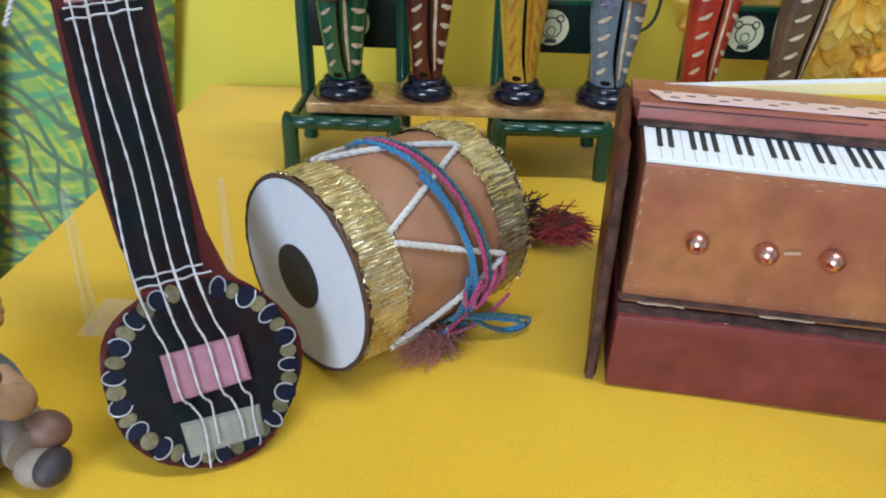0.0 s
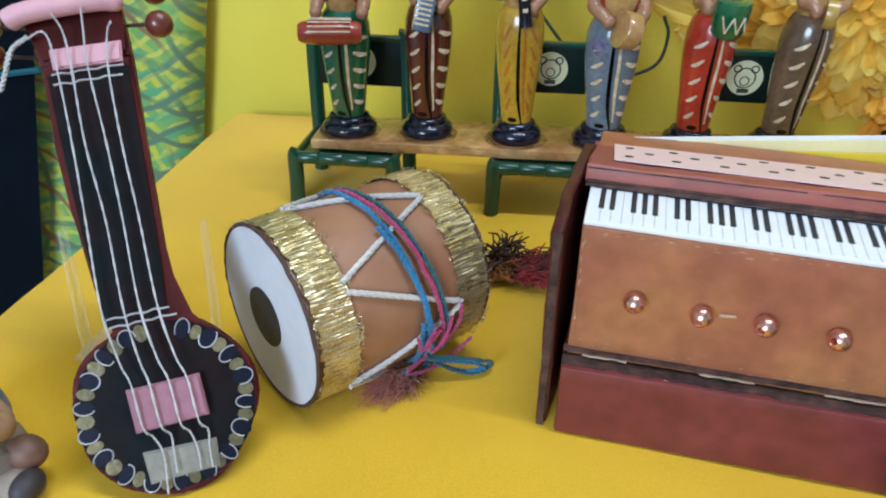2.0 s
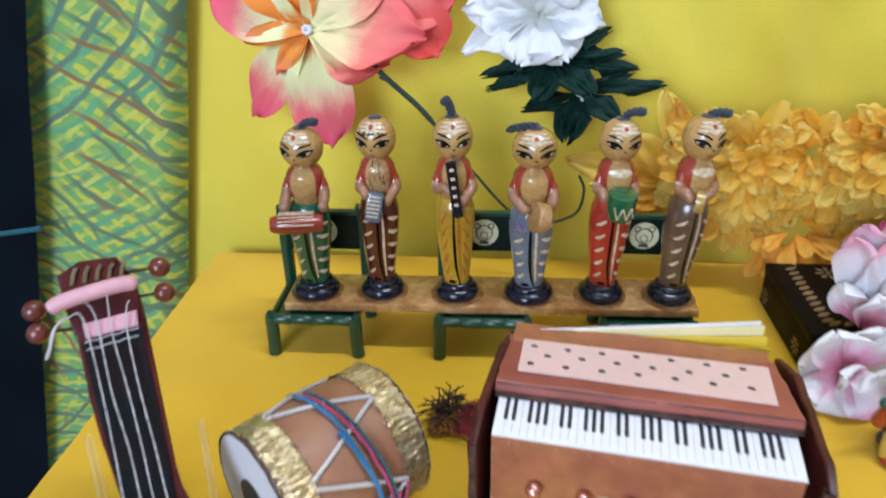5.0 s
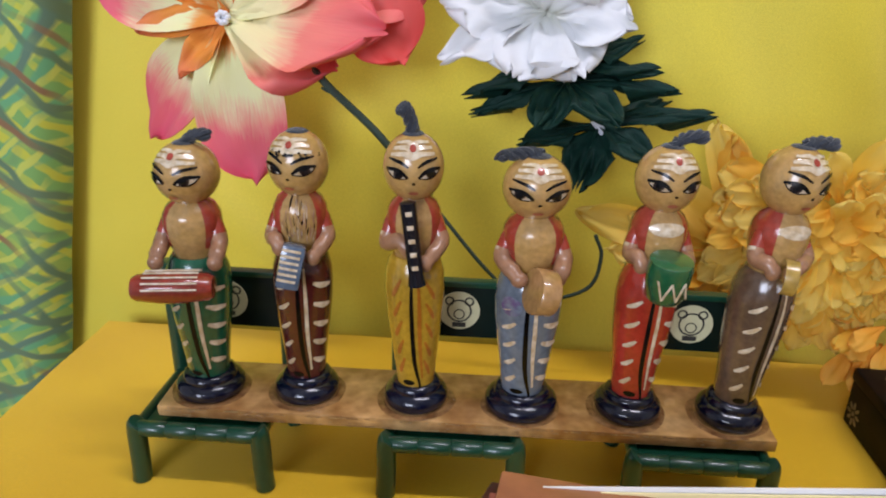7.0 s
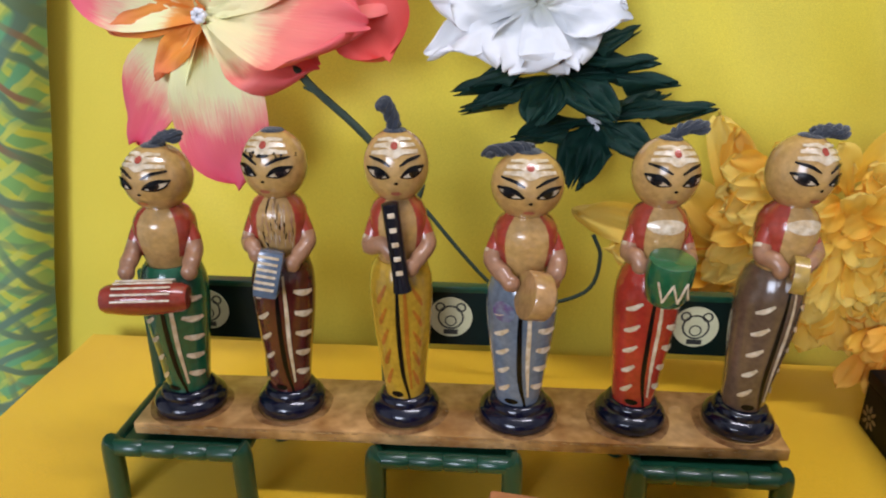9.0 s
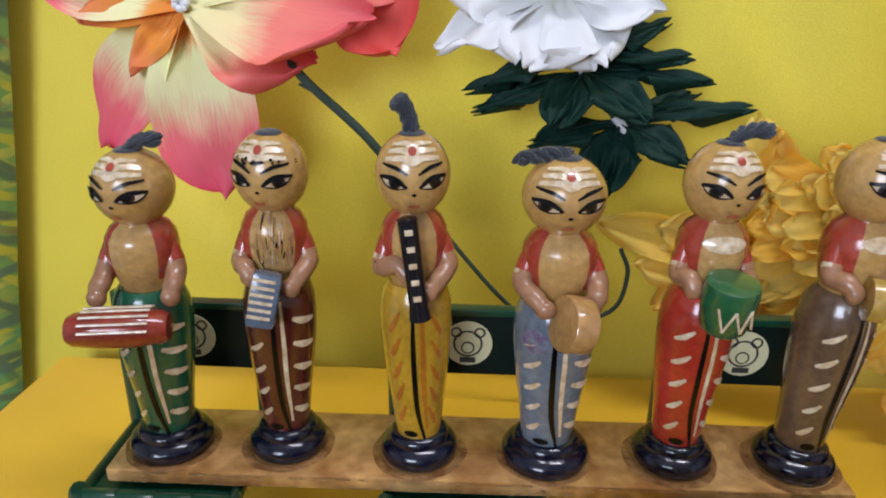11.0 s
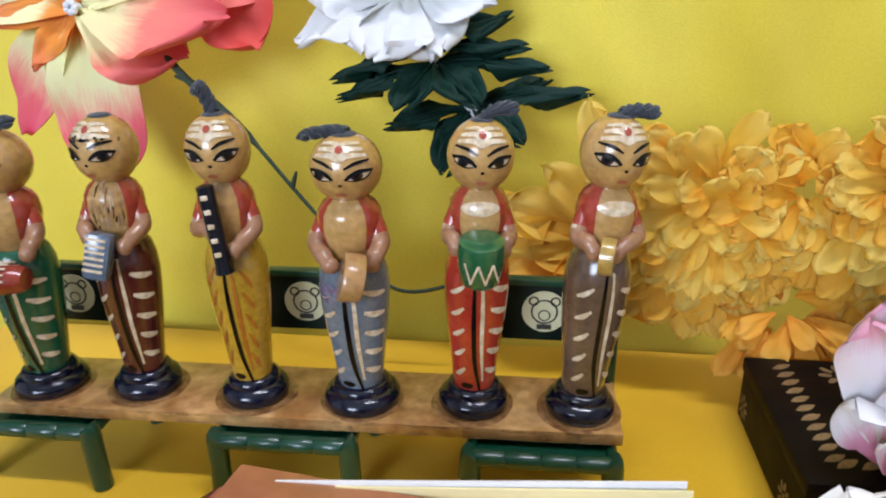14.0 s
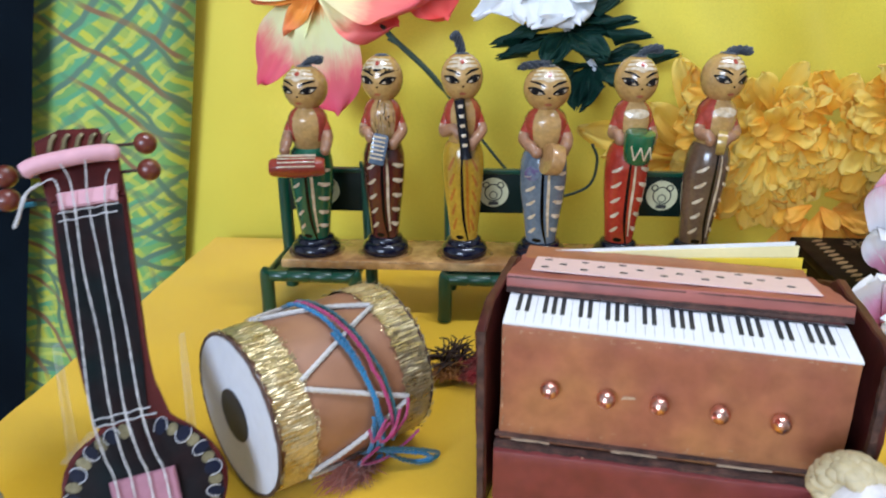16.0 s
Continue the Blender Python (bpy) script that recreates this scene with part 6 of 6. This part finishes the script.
def bisque(name, c):
    return material(name, c, 0.55, 0, 260, 0.15, 0.25, second=tuple(q * 0.72 for q in c), patch=70)


def figurine(name, m, shapes, mats, label, category, fuse=0.011):
    """Rounded masses (kind, numbers, material) that are welded into one plain shape."""
    bm = bmesh.new()
    for kind, a, mi in shapes:
        if kind == "ball":
            ball(bm, a[0], a[1], mi, a[2] if len(a) > 2 else None, 22, 14)
        elif kind == "tube":
            pts = curve(a[0], 5)
            rs = [float(np.interp(i / (len(pts) - 1), np.linspace(0, 1, len(a[1])), a[1])) for i in range(len(pts))]
            tube(bm, pts, rs, mi, 14)
        elif kind == "lathe":
            lathe(bm, a[0], 30, mi, Matrix.Translation(a[1]))
        else:
            block(bm, a[0], a[1], mi, a[2] if len(a) > 2 else None, 0.012)
    for v in bm.verts:
        v.co += v.normal * fuse * 0.35 * noise.noise(v.co * 18)
    ob = link(name, bm, mats)
    ob.matrix_world = m
    return tagged(ob, label, category, "small figurines on the cloth")


def curls(c, r, mi, n, seed, low=-0.1):
    """Small rounded locks over the top and back of a head."""
    out, q = [], random.Random(seed)
    for k in range(n):
        z = low + (1 - low) * (k + 0.5) / n
        a = k * 2.399
        h = math.sqrt(max(0, 1 - z * z))
        x, y = h * math.cos(a), h * math.sin(a)
        if y < -0.25 and z < 0.70:
            continue
        out.append(("ball", ((c[0] + x * r[0] * 0.93, c[1] + y * r[1] * 0.93, c[2] + z * r[2] * 0.93), (q.uniform(0.026, 0.042), q.uniform(0.026, 0.042), q.uniform(0.018, 0.026))), mi))
    return out


F_FACE = bisque("pale_bisque", (0.74, 0.69, 0.67))
F_HAIR = bisque("straw_bisque", (0.56, 0.46, 0.27))
F_BLUE = material("sky_blue_bisque", (0.09, 0.21, 0.50), 0.55, 0, 260, 0.15, 0.25, second=(0.28, 0.40, 0.60), patch=110)
F_SHOE = bisque("brown_bisque", (0.20, 0.10, 0.065))
F_GREY = bisque("grey_bisque", (0.36, 0.31, 0.29))
F_BOW = bisque("rose_bisque", (0.48, 0.10, 0.12))
F_CREAM = bisque("cream_bisque", (0.60, 0.56, 0.47))
F_NAVY = material("dusk_blue_bisque", (0.10, 0.15, 0.24), 0.55, 0, 260, 0.15, 0.25, second=(0.24, 0.25, 0.29), patch=110)
F_GINGER = bisque("ginger_bisque", (0.48, 0.27, 0.10))
F_TAN = bisque("tan_bisque", (0.50, 0.30, 0.18))
F_TAUPE = bisque("taupe_bisque", (0.30, 0.24, 0.19))
F_DARK = bisque("dark_bisque", (0.05, 0.04, 0.045))

figurine("figurine", at(1.12, -2.09, 0), [
    ("ball", ((0.0, 0.0, 0.09), (0.17, 0.13, 0.09)), 4), ("ball", ((0.22, 0.03, 0.06), (0.15, 0.13, 0.07)), 4),
    ("ball", ((-0.02, 0.02, 0.21), (0.125, 0.105, 0.14)), 2), ("tube", (((-0.08, 0.0, 0.30), (-0.15, -0.04, 0.22), (-0.12, -0.10, 0.17)), (0.05, 0.058, 0.05)), 2),
    ("tube", (((0.07, -0.01, 0.29), (0.13, -0.07, 0.22), (0.07, -0.13, 0.19)), (0.05, 0.055, 0.045)), 2),
    ("tube", (((0.04, -0.06, 0.13), (0.08, -0.15, 0.12), (0.06, -0.17, 0.06)), (0.065, 0.06, 0.05)), 2), ("tube", (((-0.07, -0.05, 0.10), (-0.13, -0.09, 0.08)), (0.06, 0.05)), 2),
    ("ball", ((-0.165, -0.10, 0.05), (0.05, 0.065, 0.05)), 3), ("ball", ((0.035, -0.18, 0.045), (0.045, 0.075, 0.05)), 3),
    ("ball", ((-0.04, -0.13, 0.155), (0.075, 0.035, 0.065)), 6), ("tube", (((-0.02, -0.135, 0.17), (0.07, -0.15, 0.235)), (0.022, 0.018)), 6),
    ("ball", ((0.035, -0.145, 0.205), (0.032, 0.03, 0.03)), 0), ("ball", ((-0.10, -0.135, 0.19), (0.03, 0.03, 0.03)), 0),
    ("ball", ((-0.02, -0.005, 0.335), (0.07, 0.06, 0.03)), 6), ("ball", ((-0.012, -0.036, 0.425), (0.108, 0.108, 0.108)), 0), ("ball", ((-0.035, 0.034, 0.455), (0.108, 0.092, 0.094)), 1),
    ("ball", ((0.105, -0.01, 0.42), (0.018, 0.025, 0.03)), 0), ("ball", ((-0.019, -0.141, 0.445), (0.014, 0.012, 0.013)), 0),
    ("ball", ((-0.045, -0.123, 0.472), (0.013, 0.008, 0.012)), 7), ("ball", ((0.007, -0.127, 0.472), (0.013, 0.008, 0.012)), 7), ("ball", ((-0.019, -0.140, 0.416), (0.012, 0.007, 0.005)), 5),
    ("ball", ((0.32, 0.06, 0.14), (0.095, 0.085, 0.13)), 4), ("ball", ((0.305, 0.005, 0.245), (0.115, 0.09, 0.092)), 4), ("ball", ((0.215, 0.02, 0.335), (0.036, 0.022, 0.036)), 4), ("ball", ((0.418, 0.01, 0.270), (0.036, 0.024, 0.038)), 4),
    ("ball", ((0.290, -0.082, 0.235), (0.046, 0.036, 0.034)), 4), ("ball", ((0.286, -0.116, 0.248), (0.015, 0.010, 0.010)), 7), ("ball", ((0.262, -0.072, 0.280), (0.010, 0.01, 0.010)), 7), ("ball", ((0.335, -0.072, 0.266), (0.010, 0.01, 0.010)), 7),
    ("ball", ((0.235, -0.070, 0.175), (0.034, 0.020, 0.026)), 5), ("ball", ((0.305, -0.085, 0.148), (0.044, 0.020, 0.024)), 5),
    ("ball", ((0.20, -0.09, 0.04), (0.085, 0.07, 0.04)), 4), ("tube", (((0.37, 0.0, 0.15), (0.375, -0.06, 0.09), (0.35, -0.12, 0.035)), (0.045, 0.045, 0.035)), 4), ("ball", ((0.09, -0.03, 0.028), (0.25, 0.13, 0.028)), 4)] + curls((-0.03, 0.022, 0.45), (0.100, 0.092, 0.096), 1, 110, 3),
    [F_FACE, F_HAIR, F_BLUE, F_SHOE, F_GREY, F_BOW, F_CREAM, F_DARK], "bisque figurine of a child in blue with a grey toy bear", "figurine")

figurine("figurine", at(-1.765, -2.145, 0), [
    ("ball", ((-0.02, 0.0, 0.08), (0.17, 0.14, 0.08)), 4), ("ball", ((0.0, 0.02, 0.20), (0.12, 0.105, 0.14)), 2),
    ("tube", (((-0.08, 0.0, 0.28), (-0.12, -0.08, 0.21), (-0.04, -0.13, 0.20)), (0.045, 0.052, 0.04)), 2), ("tube", (((0.08, 0.0, 0.28), (0.16, -0.05, 0.25), (0.14, -0.11, 0.31)), (0.045, 0.05, 0.04)), 6),
    ("tube", (((0.03, -0.05, 0.12), (0.05, -0.15, 0.12), (0.0, -0.20, 0.08)), (0.07, 0.065, 0.055)), 2), ("tube", (((0.08, -0.02, 0.10), (0.17, -0.08, 0.10)), (0.065, 0.06)), 4),
    ("ball", ((-0.03, -0.20, 0.07), (0.10, 0.05, 0.045)), 3), ("ball", ((0.20, -0.09, 0.055), (0.075, 0.06, 0.055)), 4), ("ball", ((0.235, -0.10, 0.07), (0.045, 0.06, 0.045)), 7), ("ball", ((0.19, -0.02, 0.12), (0.065, 0.055, 0.055)), 3),
    ("ball", ((-0.09, -0.16, 0.19), (0.085, 0.04, 0.06)), 6), ("tube", (((-0.03, -0.17, 0.235), (0.07, -0.19, 0.325), (0.165, -0.17, 0.405)), (0.022, 0.018, 0.016)), 5), ("ball", ((0.195, -0.165, 0.43), (0.045, 0.028, 0.036)), 3),
    ("ball", ((0.14, -0.13, 0.335), (0.032, 0.03, 0.035)), 0),
    ("ball", ((-0.02, -0.036, 0.402), (0.110, 0.106, 0.108)), 0), ("ball", ((-0.015, 0.034, 0.43), (0.110, 0.094, 0.096)), 1),
    ("ball", ((-0.025, -0.135, 0.39), (0.012, 0.012, 0.011)), 0), ("ball", ((-0.065, -0.125, 0.412), (0.012, 0.007, 0.014)), 7), ("ball", ((0.02, -0.128, 0.415), (0.011, 0.007, 0.014)), 7),
    ("ball", ((-0.27, 0.0, 0.20), (0.115, 0.095, 0.10)), 4), ("ball", ((-0.21, 0.0, 0.09), (0.12, 0.12, 0.10)), 4), ("ball", ((-0.30, -0.09, 0.185), (0.05, 0.04, 0.038)), 5), ("ball", ((-0.305, -0.13, 0.20), (0.016, 0.01, 0.013)), 7),
    ("ball", ((-0.36, 0.0, 0.27), (0.035, 0.022, 0.035)), 4), ("ball", ((-0.18, 0.0, 0.28), (0.035, 0.022, 0.035)), 4), ("ball", ((-0.16, -0.16, 0.05), (0.055, 0.085, 0.05)), 4), ("ball", ((-0.30, -0.11, 0.05), (0.055, 0.08, 0.05)), 4)] + curls((-0.015, 0.022, 0.425), (0.110, 0.102, 0.102), 1, 110, 7),
    [F_FACE, F_GINGER, F_NAVY, F_SHOE, F_TAUPE, F_CREAM, F_TAN, F_DARK], "bisque figurine of a child with a mandolin beside a bear", "figurine")

G_ORANGE = enamel("orange_red_enamel", (0.36, 0.050, 0.014))
G_GREEN = enamel("green_enamel", (0.02, 0.10, 0.06))
G_GOLD = enamel("gold_enamel", (0.62, 0.40, 0.07))
G_BLACK = enamel("black_enamel", (0.012, 0.012, 0.014))
G_WHITE = enamel("ivory_enamel", (0.72, 0.66, 0.52))
crown_dots = [("ball", ((r * math.cos(2 * math.pi * k / n), 0.01 + r * math.sin(2 * math.pi * k / n), z), (0.012, 0.012, 0.012)), 4) for r, z, n in ((0.110, 0.508, 14), (0.094, 0.542, 12), (0.070, 0.568, 9), (0.046, 0.597, 6)) for k in range(n)]
figurine("figurine", at(2.14, -0.79, 0) @ Matrix.Diagonal((0.86, 0.9, 0.93, 1)), [
    ("ball", ((0, 0.03, 0.19), (0.115, 0.10, 0.15)), 3), ("ball", ((0.0, 0.0, 0.06), (0.13, 0.10, 0.06)), 3), ("ball", ((0, 0.0, 0.42), (0.105, 0.09, 0.098)), 0),
    ("ball", ((-0.115, 0.015, 0.43), (0.05, 0.018, 0.068)), 0), ("ball", ((0.115, 0.015, 0.43), (0.05, 0.018, 0.068)), 0), ("tube", (((0, -0.08, 0.40), (0.01, -0.12, 0.33), (0.025, -0.125, 0.25), (0.05, -0.12, 0.20)), (0.05, 0.042, 0.033, 0.022)), 0),
    ("tube", (((-0.09, 0, 0.30), (-0.19, -0.05, 0.24), (-0.20, -0.09, 0.33), (-0.20, -0.10, 0.37)), (0.045, 0.042, 0.036, 0.03)), 0), ("tube", (((0.09, 0, 0.30), (0.17, -0.04, 0.22), (0.14, -0.10, 0.28)), (0.045, 0.042, 0.034)), 0),
    ("ball", ((-0.215, -0.10, 0.40), (0.034, 0.03, 0.034)), 1), ("lathe", ([(0.11, 0.0), (0.112, 0.02), (0.098, 0.03), (0.092, 0.055), (0.078, 0.062), (0.06, 0.095), (0.035, 0.115), (0.018, 0.145), (0.004, 0.175)], (0, 0.01, 0.49)), 1),
    ("tube", (((-0.08, -0.05, 0.13), (-0.115, -0.10, 0.10), (-0.115, -0.10, 0.04)), (0.05, 0.05, 0.045)), 2), ("tube", (((0.08, -0.05, 0.13), (0.12, -0.10, 0.10), (0.12, -0.10, 0.04)), (0.05, 0.05, 0.045)), 0),
    ("ball", ((-0.115, -0.12, 0.03), (0.045, 0.06, 0.03)), 0), ("ball", ((0.12, -0.12, 0.03), (0.045, 0.06, 0.03)), 0), ("ball", ((-0.045, -0.083, 0.445), (0.020, 0.012, 0.016)), 2), ("ball", ((0.045, -0.083, 0.445), (0.020, 0.012, 0.016)), 2),
    ("ball", ((-0.045, -0.094, 0.445), (0.009, 0.006, 0.009)), 3), ("ball", ((0.045, -0.094, 0.445), (0.009, 0.006, 0.009)), 3), ("tube", (((-0.10, -0.075, 0.30), (-0.05, -0.10, 0.24), (0.02, -0.11, 0.22)), (0.010, 0.010, 0.010)), 2),
    ("tube", (((-0.09, -0.085, 0.17), (0.0, -0.105, 0.15), (0.09, -0.085, 0.17)), (0.013, 0.013, 0.013)), 2), ("tube", (((-0.10, -0.08, 0.12), (0.0, -0.11, 0.09), (0.10, -0.08, 0.12)), (0.010, 0.010, 0.010)), 4)] + crown_dots,
    [G_ORANGE, G_GREEN, G_GOLD, G_BLACK, G_WHITE], "small orange red painted elephant headed figurine with green crown", "figurine")

P_PURPLE = material("purple_felt", (0.022, 0.005, 0.085), 0.75, 0, 700, 0.2, 0.4, second=(0.018, 0.005, 0.06), patch=50, sheen=0.3)
P_BROWN = enamel("brown_enamel", (0.20, 0.09, 0.06))
P_MAUVE = enamel("rose_enamel", (0.42, 0.16, 0.22))
figurine("figurine", at(2.06, -1.94, 0), [
    ("lathe", ([(0.0, 0.0), (0.185, 0.0), (0.19, 0.02), (0.18, 0.05), (0.15, 0.06), (0.0, 0.06)], (0, 0, 0)), 0), ("lathe", ([(0.10, 0.055), (0.135, 0.09), (0.14, 0.16), (0.12, 0.22), (0.105, 0.30), (0.12, 0.36), (0.06, 0.38)], (0, 0, 0)), 1),
    ("tube", (((-0.09, 0.0, 0.20), (-0.15, -0.02, 0.34), (-0.20, -0.02, 0.46), (-0.17, 0.0, 0.60), (-0.12, 0.02, 0.72)), (0.06, 0.075, 0.085, 0.08, 0.07)), 1), ("tube", (((0.09, 0.0, 0.20), (0.15, -0.02, 0.36), (0.20, -0.02, 0.48), (0.15, 0.0, 0.66)), (0.06, 0.075, 0.085, 0.07)), 1),
    ("ball", ((0, 0.03, 0.55), (0.16, 0.10, 0.22)), 1), ("ball", ((0.0, -0.04, 0.50), (0.12, 0.08, 0.16)), 3), ("ball", ((0.0, 0.0, 0.80), (0.10, 0.10, 0.125)), 2), ("ball", ((0.0, 0.03, 0.83), (0.135, 0.12, 0.155)), 1),
    ("tube", (((-0.10, -0.06, 0.70), (-0.125, -0.06, 0.80), (-0.08, -0.07, 0.92), (0.0, -0.08, 0.96), (0.08, -0.07, 0.92)), (0.035, 0.035, 0.032, 0.03, 0.03)), 1), ("tube", (((-0.12, -0.05, 0.36), (-0.05, -0.11, 0.34), (0.06, -0.11, 0.36)), (0.014, 0.014, 0.014)), 4)],
    [G_WHITE, P_PURPLE, P_BROWN, P_MAUVE, F_BOW], "figurine wrapped in purple felt on a white round base", "figurine")

K_BLUE = enamel("bright_blue_enamel", (0.01, 0.26, 0.62))
K_PINK = enamel("hot_pink_enamel", (0.65, 0.08, 0.30))
K_SLATE = enamel("slate_enamel", (0.05, 0.06, 0.08))
figurine("figurine", at(2.62, 0.22, BH), [
    ("lathe", ([(0.0, 0.0), (0.42, 0.0), (0.45, 0.03), (0.44, 0.08), (0.40, 0.11), (0.0, 0.11)], (0.05, 0, 0)), 2), ("ball", ((-0.08, -0.10, 0.52), (0.19, 0.17, 0.21)), 0), ("ball", ((0.22, -0.06, 0.46), (0.20, 0.17, 0.20)), 0),
    ("tube", (((-0.06, -0.14, 0.36), (-0.02, -0.20, 0.26), (-0.06, -0.22, 0.16)), (0.07, 0.055, 0.05)), 3), ("ball", ((-0.08, -0.22, 0.15), (0.08, 0.10, 0.05)), 4), ("tube", (((-0.30, -0.06, 0.22), (-0.22, -0.14, 0.16), (-0.10, -0.18, 0.18), (0.10, -0.18, 0.22)), (0.05, 0.06, 0.06, 0.05)), 1),
    ("tube", (((-0.26, 0.02, 0.52), (-0.30, 0.0, 0.38), (-0.28, -0.04, 0.26)), (0.05, 0.06, 0.05)), 1), ("ball", ((0.05, 0.0, 0.78), (0.24, 0.20, 0.16)), 3), ("ball", ((0.02, 0.0, 1.05), (0.26, 0.22, 0.24)), 4), ("ball", ((-0.16, -0.02, 1.12), (0.16, 0.16, 0.24)), 4),
    ("tube", (((-0.33, -0.02, 1.14), (-0.28, -0.14, 1.13), (-0.16, -0.19, 1.13), (-0.02, -0.20, 1.13)), (0.018, 0.018, 0.018, 0.018)), 3), ("tube", (((-0.20, -0.12, 0.70), (-0.05, -0.19, 0.66), (0.12, -0.18, 0.68)), (0.03, 0.035, 0.03)), 5)],
    [K_BLUE, K_PINK, K_SLATE, G_GOLD, WHITE_PLASTIC, G_GREEN], "glossy blue, white and gold figurine on a dark round base", "figurine")
